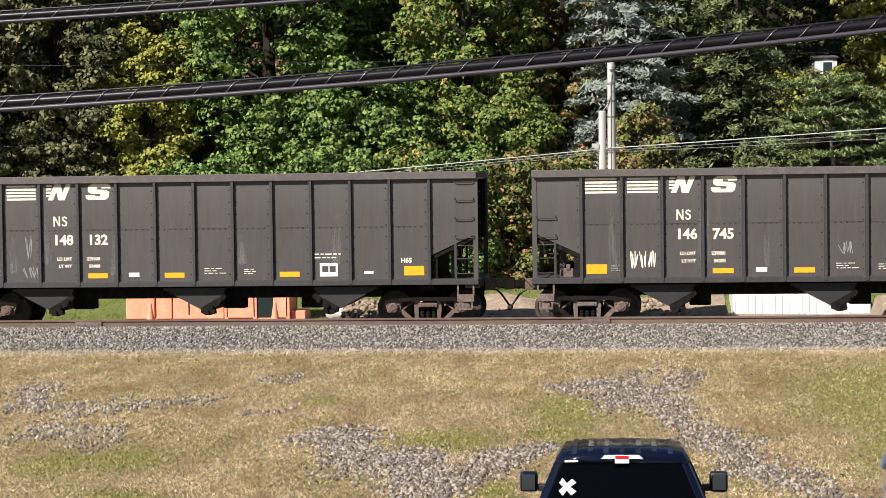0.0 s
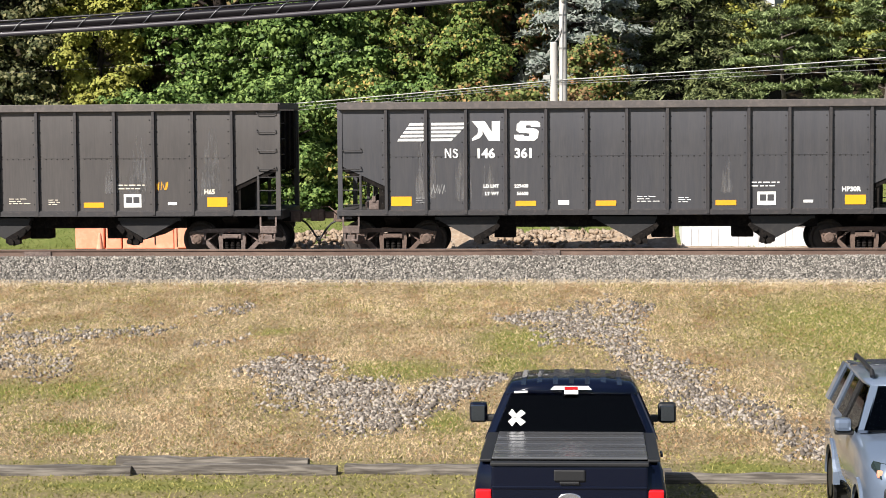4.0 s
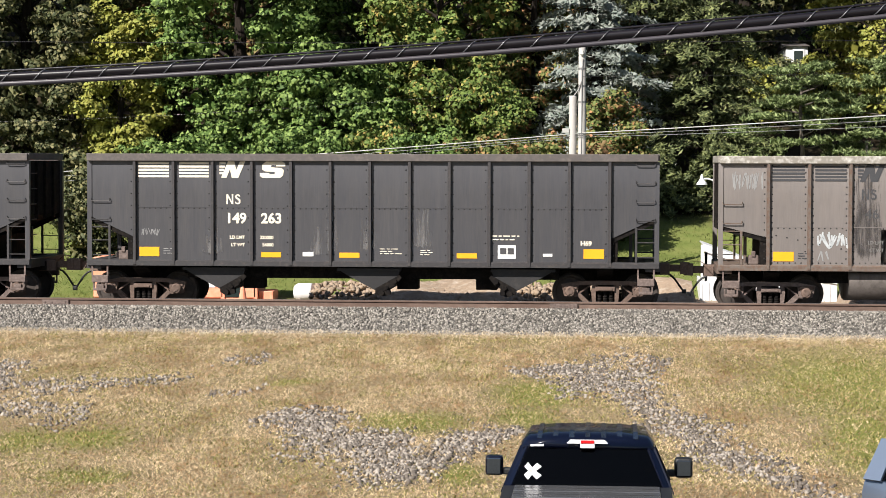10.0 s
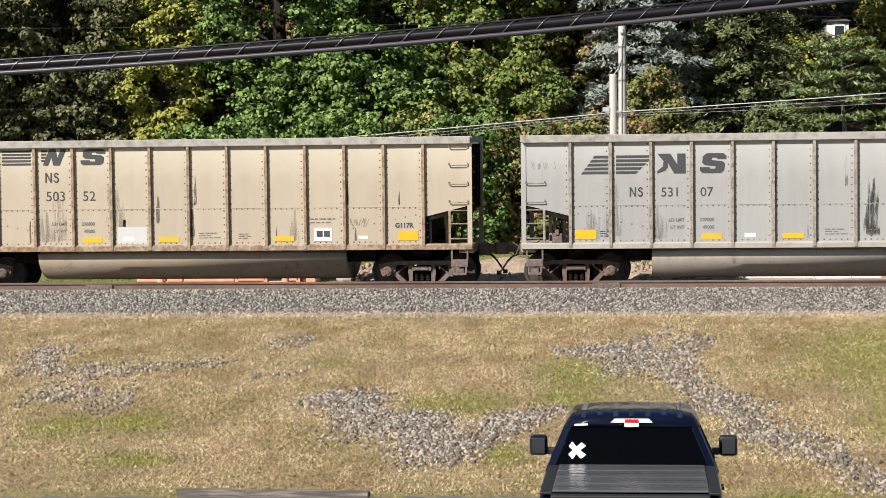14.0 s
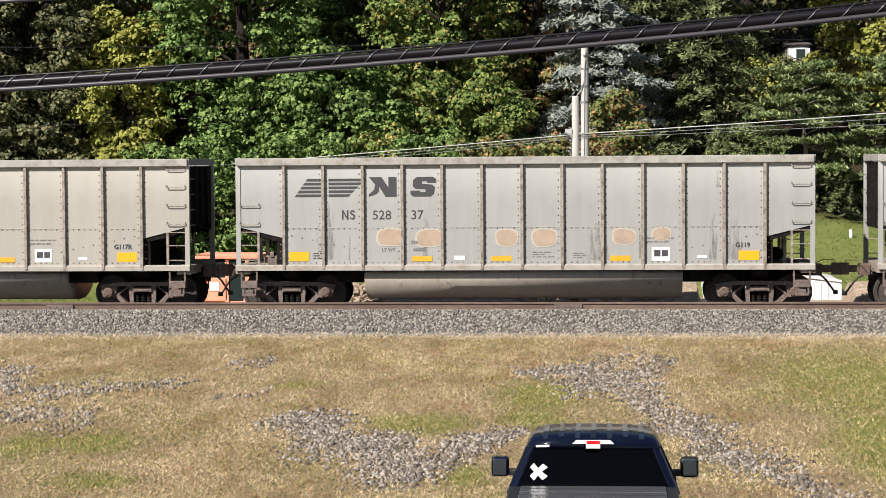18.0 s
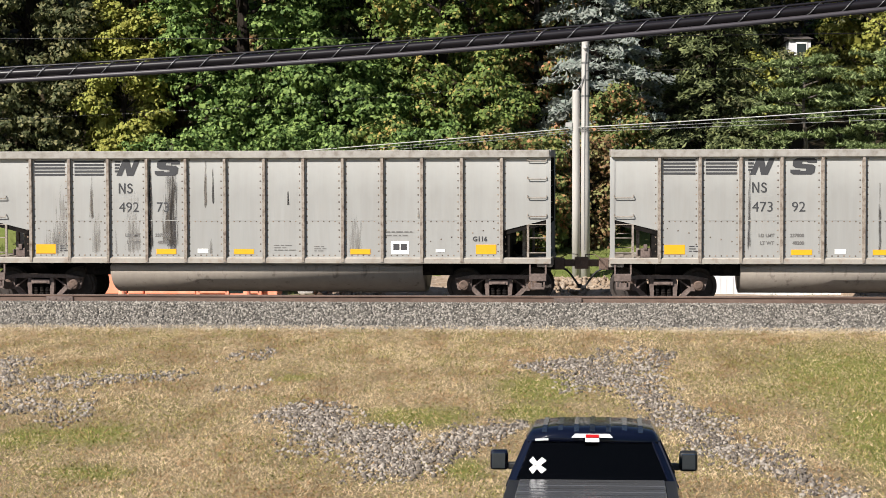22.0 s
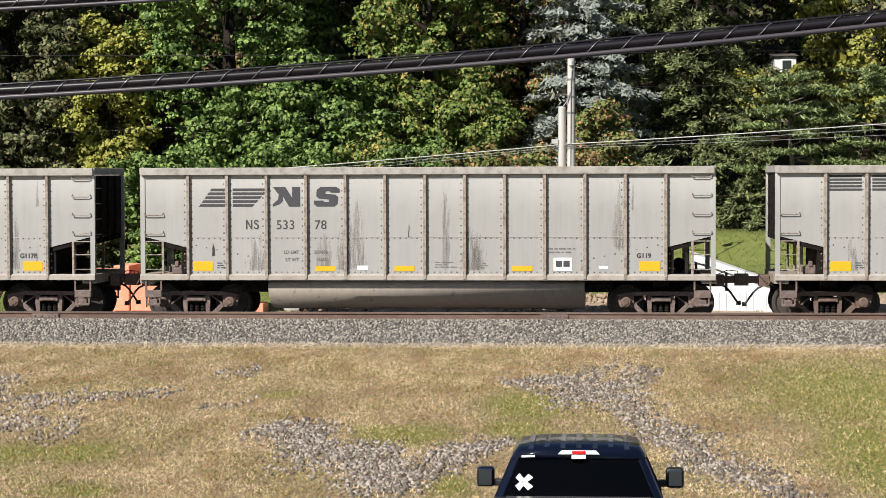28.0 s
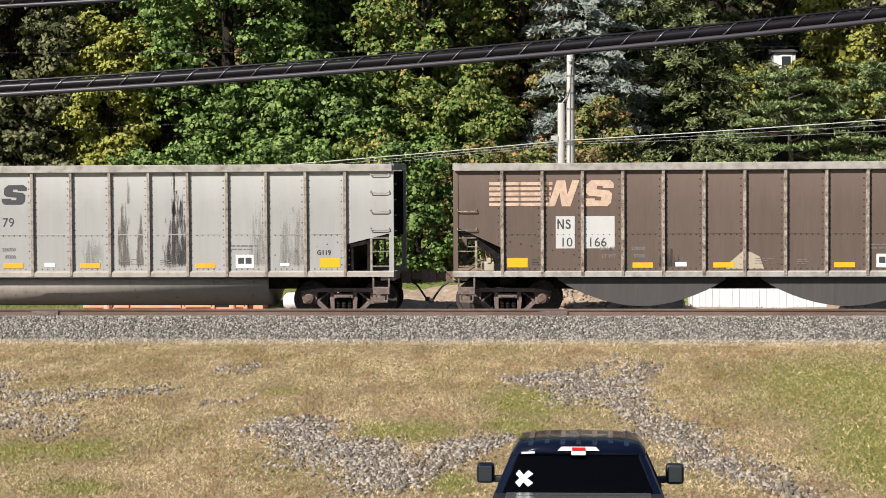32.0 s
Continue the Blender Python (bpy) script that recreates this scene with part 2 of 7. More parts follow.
def prism(bm, outline, lo, hi, axis="y"):
    """A flat outline, drawn in x and z (axis y), in y and z (axis x) or in x and y (axis z), pushed from lo to hi."""
    put = {"y": lambda a, b, c: (a, c, b), "x": lambda a, b, c: (c, a, b), "z": lambda a, b, c: (a, b, c)}[axis]
    a = [bm.verts.new(put(p[0], p[1], lo)) for p in outline]
    b = [bm.verts.new(put(p[0], p[1], hi)) for p in outline]
    n = len(a)
    faces = [bm.faces.new(a), bm.faces.new(b[::-1])]
    for i in range(n):
        faces.append(bm.faces.new((a[i], b[i], b[(i + 1) % n], a[(i + 1) % n])))
    bmesh.ops.recalc_face_normals(bm, faces=faces)


def lathe(bm, profile, n=24, m=Matrix()):
    """Turns a profile of (radius, height) round z."""
    rings = []
    for r, h in profile:
        rings.append([bm.verts.new(m @ Vector((r * math.cos(2 * math.pi * i / n), r * math.sin(2 * math.pi * i / n), h))) for i in range(n)])
    for a, b in zip(rings, rings[1:]):
        for i in range(n):
            bm.faces.new((a[i], a[(i + 1) % n], b[(i + 1) % n], b[i]))
    for ring, flip in ((rings[0], True), (rings[-1], False)):
        bm.faces.new(ring[::-1] if flip else ring)


def tube(bm, points, radius, n=8):
    """A round bar through points."""
    pts = [Vector(p) for p in points]
    rings = []
    for i, p in enumerate(pts):
        d = (pts[min(i + 1, len(pts) - 1)] - pts[max(i - 1, 0)]).normalized()
        u = d.orthogonal().normalized() if i == 0 else (rings_u - d * rings_u.dot(d)).normalized()
        rings_u = u
        w = d.cross(u)
        rings.append([bm.verts.new(p + (u * math.cos(2 * math.pi * k / n) + w * math.sin(2 * math.pi * k / n)) * radius) for k in range(n)])
    for a, b in zip(rings, rings[1:]):
        for k in range(n):
            bm.faces.new((a[k], a[(k + 1) % n], b[(k + 1) % n], b[k]))
    bm.faces.new(rings[0][::-1]); bm.faces.new(rings[-1])


def smooth(ob_or_mesh, on=True):
    me = ob_or_mesh.data if hasattr(ob_or_mesh, "data") else ob_or_mesh
    me.polygons.foreach_set("use_smooth", np.full(len(me.polygons), on))
    return ob_or_mesh


MESHES = {}
def shared(key, maker):
    """One mesh for all alike parts."""
    if key not in MESHES:
        bm = bmesh.new()
        maker(bm)
        me = bpy.data.meshes.new(key if isinstance(key, str) else key[0])
        bm.to_mesh(me); bm.free()
        MESHES[key] = me
    return MESHES[key]


def text_mesh(words, height, bold=0.0, wide=1.0):
    """Lettering as a thin mesh in the x-z plane that faces -y; its left foot is the origin."""
    key = ("lettering", words, height, bold, wide)
    if key not in MESHES:
        cu = bpy.data.curves.new("lettering", "FONT")
        cu.body, cu.size, cu.offset, cu.extrude, cu.resolution_u = words, height * 1.38, bold, 0.0015, 3
        ob = bpy.data.objects.new("lettering", cu)
        scene.collection.objects.link(ob)
        me = bpy.data.meshes.new_from_object(ob.evaluated_get(bpy.context.evaluated_depsgraph_get()))
        bpy.data.objects.remove(ob)
        me.transform(pose(0, 0, 0, 90) @ Matrix.Diagonal((wide, 1, 1, 1)))
        MESHES[key] = me
    return MESHES[key]


# ---- the wagons ----
LONG, HALF = 14.64, 1.6
RIDE = {"hopper": 0.28, "bathtub": 0.245, "arched": 0.24}          # how far the bodies sit up on their bogies
RIBS = [1.2 + 1.02 * i for i in range(13)]
CHORD, SILL_TOP, SILL_FOOT, TOP = 3.53, 0.98, 0.83, 3.72


def end_bay(foot_end, foot_in):
    def make(bm):
        prism(bm, [(0.03, CHORD), (1.2, CHORD), (1.2, foot_in), (0.03, foot_end)], -0.008, 0.008)
    return make


def bay(bm):
    box(bm, 0, 1.02, -0.008, 0.008, SILL_TOP, CHORD)


def rib(bm):
    prism(bm, [(-0.048, 0.0), (-0.034, -0.085), (0.034, -0.085), (0.048, 0.0)], SILL_FOOT + 0.03, CHORD, "z")


def rivet_rows(low, mid):
    """All rivets of one side: beside the ribs, along the seam and along the foot."""
    def make(bm):
        spots = []
        for x in RIBS:
            for side in (-0.095, 0.095):
                for i in range(14 if mid else 8):
                    spots.append((x + side, SILL_TOP + 0.16 + i * (0.18 if mid else 0.31)))
        for i in range(84):
            x = 1.3 + i * 0.1455
            if min(abs(x - r) for r in RIBS) > 0.07:
                spots.append((x, low))
                if mid:
                    spots.append((x, SILL_TOP + 0.05))
        for i in range(14):
            spots.append((0.05, 1.15 + i * 0.175)); spots.append((LONG - 0.05, 1.15 + i * 0.175))
        for i in range(8 if mid else 0):
            spots.append((1.4 + i * 0.27, 1.72 - i * 0.055)); spots.append((LONG - 1.4 - i * 0.27, 1.72 - i * 0.055))
        for x, z in spots:
            s = 0.017
            a = [bm.verts.new((x + dx * s, 0, z + dz * s)) for dx, dz in ((-1, -1), (1, -1), (1, 1), (-1, 1))]
            t = bm.verts.new((x, -0.016, z))
            for i in range(4):
                bm.faces.new((a[i], a[(i + 1) % 4], t))
    return make


def seam(bm):
    box(bm, 1.2, LONG - 1.2, -0.004, 0.004, 0, 0.018)


def top_chord(bm):
    box(bm, -0.02, LONG + 0.02, -0.115, 0.09, CHORD, TOP, 0.015)


def end_cap(bm):
    box(bm, -0.06, 0.06, -HALF - 0.05, HALF + 0.05, CHORD + 0.02, TOP + 0.005, 0.01)


def side_sill(bm):
    prism(bm, [(0.05, SILL_FOOT), (0.05, SILL_TOP), (-0.03, SILL_TOP), (-0.075, SILL_TOP - 0.03), (-0.075, SILL_FOOT)], -0.05, LONG + 0.05, "x")


def corner_post(bm):
    prism(bm, [(-0.05, -0.03), (0.07, -0.03), (0.07, 0.01), (0.0, 0.01), (0.0, 0.10), (-0.05, 0.10)], SILL_TOP, CHORD, "z")


def slope_sheet(foot_end, foot_in):
    def make(bm):
        run = (foot_end - SILL_TOP) / max(0.05, (foot_end - foot_in) / 1.2)
        prism(bm, [(0.03, foot_end + 0.02), (run, SILL_TOP), (run, SILL_TOP + 0.03), (0.05, foot_end + 0.06)], -HALF + 0.02, HALF - 0.02)
        box(bm, 0.02, 0.05, -HALF + 0.02, HALF - 0.02, foot_end, CHORD)
        for y in (-0.8, 0.0, 0.8):
            box(bm, -0.05, 0.03, y - 0.05, y + 0.05, foot_end - 0.1, CHORD)
        prism(bm, [(0.03, foot_end - 0.12), (0.03, foot_end + 0.02), (1.2, foot_in + 0.02), (1.2, foot_in - 0.12)], -HALF + 0.02, -HALF + 0.07)
        prism(bm, [(0.03, foot_end - 0.12), (0.03, foot_end + 0.02), (1.2, foot_in + 0.02), (1.2, foot_in - 0.12)], HALF - 0.07, HALF - 0.02)
        box(bm, 1.0, 1.22, -HALF + 0.05, HALF - 0.05, SILL_TOP, foot_in)
    return make


def end_platform(bm):
    box(bm, -0.08, 0.30, -HALF, HALF, 0.74, 0.97, 0.01)
    box(bm, 0.30, 1.25, -0.9, 0.9, 0.86, 0.95)
    for y in (-1.0, 1.0):
        box(bm, 0.62, 0.70, y - 0.04, y + 0.04, 0.95, 1.75)


def stile(bm):
    box(bm, -0.03, 0.03, -0.02, 0.03, 0.0, 1.0, 0.006)


def rung(bm):
    tube(bm, [(-0.25, 0, 0), (0.25, 0, 0)], 0.014, 6)


def grab_iron(bm):
    tube(bm, [(-0.24, 0, 0.06), (-0.24, -0.06, 0.05), (-0.24, -0.07, 0.01), (-0.22, -0.07, 0.0), (0.22, -0.07, 0.0), (0.24, -0.07, 0.01), (0.24, -0.06, 0.05), (0.24, 0, 0.06)], 0.013, 6)


def sill_step(bm):
    """Hanging step: two straps, an upper tread box and a lower stirrup."""
    for x in (-0.2, 0.2):
        box(bm, x - 0.022, x + 0.022, -0.012, 0.012, -0.27, 0.0)
        box(bm, x * 0.8 - 0.02, x * 0.8 + 0.02, -0.012, 0.012, -0.64, -0.44)
    box(bm, -0.215, 0.215, -0.03, 0.10, -0.45, -0.26, 0.015)
    box(bm, -0.17, 0.17, -0.03, 0.06, -0.66, -0.60, 0.01)
    box(bm, -0.10, 0.10, -0.02, 0.05, -0.60, -0.50, 0.01)


def air_tank(bm):
    lathe(bm, [(0.02, -0.45), (0.15, -0.42), (0.17, -0.36), (0.17, 0.36), (0.15, 0.42), (0.02, 0.45)], 16, pose(0, 0, 0, 90))


def brake_valve(bm):
    box(bm, -0.13, 0.13, -0.12, 0.1, 0.0, 0.24, 0.03)
    box(bm, -0.22, -0.1, -0.08, 0.06, 0.05, 0.2, 0.02)
    box(bm, 0.1, 0.24, -0.08, 0.06, 0.04, 0.17, 0.02)
    box(bm, -0.05, 0.05, -0.15, 0.0, 0.2, 0.34, 0.02)


def centre_sill(bm):
    box(bm, -0.1, LONG + 0.1, -0.33, 0.33, 0.62, 0.86)


def floor_sheet(bm):
    box(bm, 0.2, LONG - 0.2, -HALF + 0.25, HALF - 0.25, 0.864, 0.93)


# added dark block that stands in for the shade under the body
def belly_frame(bm):
    box(bm, 2.5, LONG - 2.5, -1.15, 1.15, 0.50, 0.862)


def bolster(bm):
    prism(bm, [(-HALF + 0.1, 0.86), (HALF - 0.1, 0.86), (HALF - 0.1, 0.76), (0.5, 0.40), (-0.5, 0.40), (-HALF + 0.1, 0.76)], -0.2, 0.2, "x")


def coupler(bm):
    """Draft box, shank and knuckle towards -x."""
    box(bm, -0.35, 0.1, -0.22, 0.22, 0.60, 0.90, 0.02)
    box(bm, -0.62, -0.35, -0.09, 0.09, 0.68, 0.86, 0.02)
    prism(bm, [(-0.62, -0.17), (-0.80, -0.17), (-0.86, -0.06), (-0.74, 0.0), (-0.78, 0.1), (-0.86, 0.13), (-0.80, 0.19), (-0.62, 0.14)], 0.62, 0.92, "z")
    tube(bm, [(-0.7, 0.0, 0.92), (-0.7, 0.0, 0.99), (-0.45, -0.3, 1.0), (-0.2, -0.7, 0.86), (-0.15, -1.35, 0.84), (-0.2, -1.45, 0.7)], 0.011, 6)


def air_hose(bm):
    tube(bm, [(-0.28, -0.34, 0.62), (-0.40, -0.34, 0.56), (-0.50, -0.32, 0.46), (-0.60, -0.29, 0.32), (-0.69, -0.27, 0.19), (-0.76, -0.27, 0.13)], 0.026, 8)
    box(bm, -0.80, -0.68, -0.31, -0.23, 0.09, 0.20, 0.015)


def tub(bm):
    """The rounded belly of a bathtub gondola."""
    n = 14
    outline = [(-HALF + 0.42, SILL_FOOT)]
    for i in range(n + 1):
        a = math.pi * i / n
        outline.append((-(HALF - 0.11) * math.copysign(abs(math.cos(a)) ** 0.9, math.cos(a)), 0.74 - 0.735 * math.sin(a) ** 0.95))
    outline.append((HALF - 0.42, SILL_FOOT))
    prism(bm, outline, 3.25, 11.38, "x")


def chute(bm):
    """Discharge hopper: a wedge sheet, its foot flange and corner angles."""
    prism(bm, [(0.0, 0.76), (1.62, 0.76), (1.58, 0.60), (1.30, 0.20), (1.02, 0.20), (0.30, 0.58)], -HALF + 0.16, HALF - 0.16)
    prism(bm, [(0.0, 0.78), (1.64, 0.78), (1.64, 0.71), (0.0, 0.71)], -HALF + 0.13, HALF - 0.13)


def chute_gate(bm):
    prism(bm, [(1.0, 0.27), (1.62, 0.62), (1.68, 0.55), (1.52, 0.36), (1.38, 0.28), (1.40, 0.12), (1.22, 0.07), (1.0, 0.14)], -HALF + 0.05, -HALF + 0.16)
    for x, z, r in ((1.15, 0.16, 0.08), (1.33, 0.17, 0.07), (1.5, 0.46, 0.06), (1.28, 0.30, 0.06)):
        lathe(bm, [(r, -0.07), (r, 0.07)], 10, Matrix.Translation((x, -HALF + 0.05, z)) @ pose(0, 0, 0, 90))


def side_frame(bm):
    """Cast side frame of a bogie, in x and z round its middle: top bar, sloping lower bars, window posts and pedestals."""
    y0, y1 = -0.09, 0.07
    for s in (-1, 1):
        def q(pts, a=y0, b=y1):
            prism(bm, [(s * u, v) for u, v in pts], a, b)
        q([(0.0, 0.66), (0.60, 0.655), (1.10, 0.60), (1.13, 0.67), (0.66, 0.755), (0.0, 0.765)])
        q([(0.68, 0.66), (0.71, 0.36), (0.80, 0.35), (0.80, 0.62)])
        q([(0.98, 0.62), (0.98, 0.36), (1.05, 0.38), (1.12, 0.64)])
        q([(0.66, 0.47), (0.72, 0.38), (0.44, 0.09), (0.26, 0.09), (0.26, 0.17), (0.37, 0.19)])
        q([(0.24, 0.67), (0.33, 0.67), (0.36, 0.50), (0.33, 0.17), (0.24, 0.17)])
        q([(0.33, 0.66), (0.37, 0.66), (0.70, 0.45), (0.68, 0.41)], y0 + 0.05, y1)
    prism(bm, [(-0.30, 0.08), (0.30, 0.08), (0.28, 0.18), (-0.28, 0.18)], y0 - 0.02, y1)


def journal_cap(bm):
    lathe(bm, [(0.135, 0.0), (0.135, 0.10), (0.11, 0.13), (0.06, 0.135), (0.06, 0.15), (0.0005, 0.15)], 18, pose(0, 0, 0, 90))
    for i in range(3):
        a = 2.09 * i
        box(bm, 0.085 * math.cos(a) - 0.018, 0.085 * math.cos(a) + 0.018, -0.155, -0.12, 0.085 * math.sin(a) - 0.018, 0.085 * math.sin(a) + 0.018)


def adapter(bm):
    box(bm, -0.17, 0.17, -0.12, 0.08, 0.55, 0.66, 0.02)


def spring(bm):
    lathe(bm, [(0.062 if i % 2 else 0.048, 0.20 + 0.021 * i) for i in range(15)], 12)


def bolster_end(bm):
    box(bm, -0.25, 0.25, -0.14, 0.1, 0.50, 0.62, 0.02)
    box(bm, -0.18, 0.18, -0.16, -0.1, 0.52, 0.57, 0.01)


def wheel_set(bm):
    for s in (-1, 1):
        y = s * 0.717
        prof = [(0.001, -0.10), (0.11, -0.10), (0.13, -0.05), (0.36, -0.02), (0.40, -0.055), (0.452, -0.055), (0.457, 0.06), (0.486, 0.065), (0.482, 0.085), (0.40, 0.085), (0.37, 0.02), (0.13, 0.05), (0.11, 0.09), (0.001, 0.09)]
        lathe(bm, prof, 36, Matrix.Translation((0, y, 0)) @ (pose(0, 0, 0, -90) if s < 0 else pose(0, 0, 0, 90)))
    lathe(bm, [(0.085, -1.1), (0.085, 1.1)], 14, pose(0, 0, 0, 90))


WHEELS = []          # every wheel set, for motions()


def make_bogie(car, x, look_of, ride):
    root = new("bogie")
    root.parent = car
    root.matrix_basis = pose(x, 0, -ride)
    for s in (-1, 1):
        y = s * 1.08
        turn = pose(0, y, 0) if s < 0 else pose(0, y, 0, 0, 0, 180)
        part("side_frame", shared("side_frame", side_frame), look_of, root, m=turn)
        part("bolster_end", shared("bolster_end", bolster_end), look_of, root, m=turn)
        for dx in (-0.15, 0.0, 0.15):
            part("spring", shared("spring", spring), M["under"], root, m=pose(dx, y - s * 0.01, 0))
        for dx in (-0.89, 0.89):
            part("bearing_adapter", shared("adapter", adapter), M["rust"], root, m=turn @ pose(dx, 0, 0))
    # bolster beam, plus an added dark block closing the view between the wheels
    beam = shared("beam_and_filler", lambda bm: (box(bm, -0.2, 0.2, -1.02, 1.02, 0.42, 0.62, 0.02), box(bm, -0.40, 0.40, -0.9, 0.9, 0.13, 0.42)))
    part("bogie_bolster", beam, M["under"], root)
    for dx in (-0.89, 0.89):
        w = part("wheelset", smooth(shared("wheelset", wheel_set), False), M["wheel"], root, m=pose(dx, 0, 0.457))
        cap = shared("journal_cap", journal_cap)
        for s in (-1, 1):
            part("journal_cap", cap, M["rust"], root, m=pose(dx, -1.16, 0.49) if s < 0 else pose(dx, 1.16, 0.49, 0, 0, 180))
        WHEELS.append(w)
    return root


def plate(w, h):
    return shared(("plate", w, h), lambda bm: box(bm, 0, w, -0.003, 0.003, 0, h))


def outline_mesh(key, polys, thick=0.003):
    def make(bm):
        for poly in polys:
            prism(bm, poly, -thick, thick)
    return shared(key, make)


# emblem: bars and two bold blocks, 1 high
EM_N = [[(a + 0.36 * b, b) for a, b in ((0.0, 0.0), (0.28, 0.0), (0.28, 0.52), (0.56, 0.0), (0.90, 0.0), (0.90, 1.0), (0.62, 1.0), (0.62, 0.46), (0.34, 1.0), (0.0, 1.0))]]
EM_N2 = [[(0.0, 1.0), (0.62, 1.0), (0.95, 0.45), (0.95, 1.0), (1.34, 1.0), (1.34, 0.0), (0.80, 0.0), (0.50, 0.52), (0.50, 0.30), (0.36, 0.14), (0.0, 0.0), (0.0, 0.12), (0.26, 0.36), (0.30, 0.62)]]
EM_S = [[(0.0, 0.30), (0.42, 0.30), (0.44, 0.22), (0.66, 0.22), (0.68, 0.36), (0.22, 0.40), (0.10, 0.52), (0.12, 0.84), (0.30, 1.0), (1.0, 1.0), (1.14, 0.88), (1.14, 0.70), (0.74, 0.70), (0.72, 0.78), (0.52, 0.78), (0.50, 0.65), (0.96, 0.60), (1.08, 0.48), (1.04, 0.14), (0.90, 0.0), (0.12, 0.0), (0.0, 0.12)]]
SM_N = [[(0.0, 0.0), (0.16, 0.0), (0.16, 0.70), (0.56, 0.0), (0.72, 0.0), (0.72, 1.0), (0.56, 1.0), (0.56, 0.30), (0.16, 1.0), (0.0, 1.0)]]
SM_S = [[(0.0, 0.22), (0.14, 0.26), (0.2, 0.14), (0.4, 0.14), (0.46, 0.28), (0.38, 0.42), (0.14, 0.54), (0.04, 0.74), (0.14, 0.94), (0.34, 1.0), (0.54, 0.92), (0.6, 0.78), (0.46, 0.74), (0.38, 0.86), (0.22, 0.84), (0.2, 0.72), (0.44, 0.58), (0.62, 0.42), (0.6, 0.14), (0.44, 0.0), (0.14, 0.02)]]


def scaled(polys, w, h):
    return [[(x * w, z * h) for x, z in p] for p in polys]


def emblem(car, style, y, z, ink, x=(1.30, 2.36, 3.44, 4.47)):
    """Bars and two bold blocks on the side sheets."""
    h = {"plain": 0.42, "swept": 0.50, "wide": 0.66}[style]
    if style in ("plain", "wide"):
        n = 5
        for k, (a, b) in enumerate(((x[0], x[0] + 0.80), (x[1], x[1] + 0.78))):
            for i in range(n):
                zz = z + h * (0.02 + i / n)
                part("emblem_bar", plate(round(b - a, 3), round(h / n * 0.62, 3)), ink, car, m=pose(a, y, zz))
        for i in range(4):
            part("emblem_bar", plate(round(0.10 + 0.02 * i, 3), round(h / n * 0.62, 3)), ink, car, m=pose(x[2] - 0.02, y, z + h * (0.22 + i / n)))
        part("emblem_block", outline_mesh(("block_n", h), scaled(EM_N, 0.50 if style == "plain" else 0.635, h)), ink, car, m=pose(x[2] + 0.02, y, z))
    else:
        n = 5
        for i in range(n):
            lo, hi = i / n, (i + 0.66) / n
            part("emblem_bar", outline_mesh(("bar_a", i), [[(0.36 * lo, h * lo), (0.68, h * lo), (0.68, h * hi), (0.36 * hi, h * hi)]]), ink, car, m=pose(1.48, y, z))
            part("emblem_bar", outline_mesh(("bar_b", i), [[(0.0, h * lo), (0.50 + 0.50 * lo, h * lo), (0.50 + 0.50 * hi, h * hi), (0.0, h * hi)]]), ink, car, m=pose(2.36, y, z))
        part("emblem_block", outline_mesh(("block_n2", h), scaled(EM_N2, 0.53, h)), ink, car, m=pose(3.40, y, z))
    part("emblem_block", outline_mesh(("block_s", h), scaled(EM_S, 0.58 if style != "wide" else 0.675, h)), ink, car, m=pose(x[3], y, z))


def mark(car, x, y, z, h, ink):
    part("initial_mark", outline_mesh(("sm_n", h), scaled(SM_N, h * 0.95, h)), ink, car, m=pose(x, y, z))
    part("initial_mark", outline_mesh(("sm_s", h), scaled(SM_S, h * 0.95, h)), ink, car, m=pose(x + h * 0.82, y, z))


def words(car, s, x, y, z, h, ink, bold=0.0, name="lettering", wide=1.0):
    return part(name, text_mesh(s, h, bold, wide), ink, car, m=pose(x, y, z))


def bars(car, x, y, z, w, rows, ink, h=0.035, gap=0.075):
    """Small unreadable stencilling as rows of plain bars, a bar a word."""
    for i in range(rows):
        at, k = x, i * 2
        while at < x + w * (1.0 - 0.18 * (i % 2)) - 0.05:
            wide = (0.13, 0.08, 0.17, 0.10, 0.06)[k % 5]
            part("stencil_bar", plate(wide, h), ink, car, m=pose(at, y, z - i * gap))
            at += wide + 0.04
            k += 1


def run_of_dirt(width, height):
    """A thin coat of dirt that runs down a sheet."""
    bm = bmesh.new()
    box(bm, -width / 2, width / 2, -0.002, 0.002, 0.0, height)
    return bm


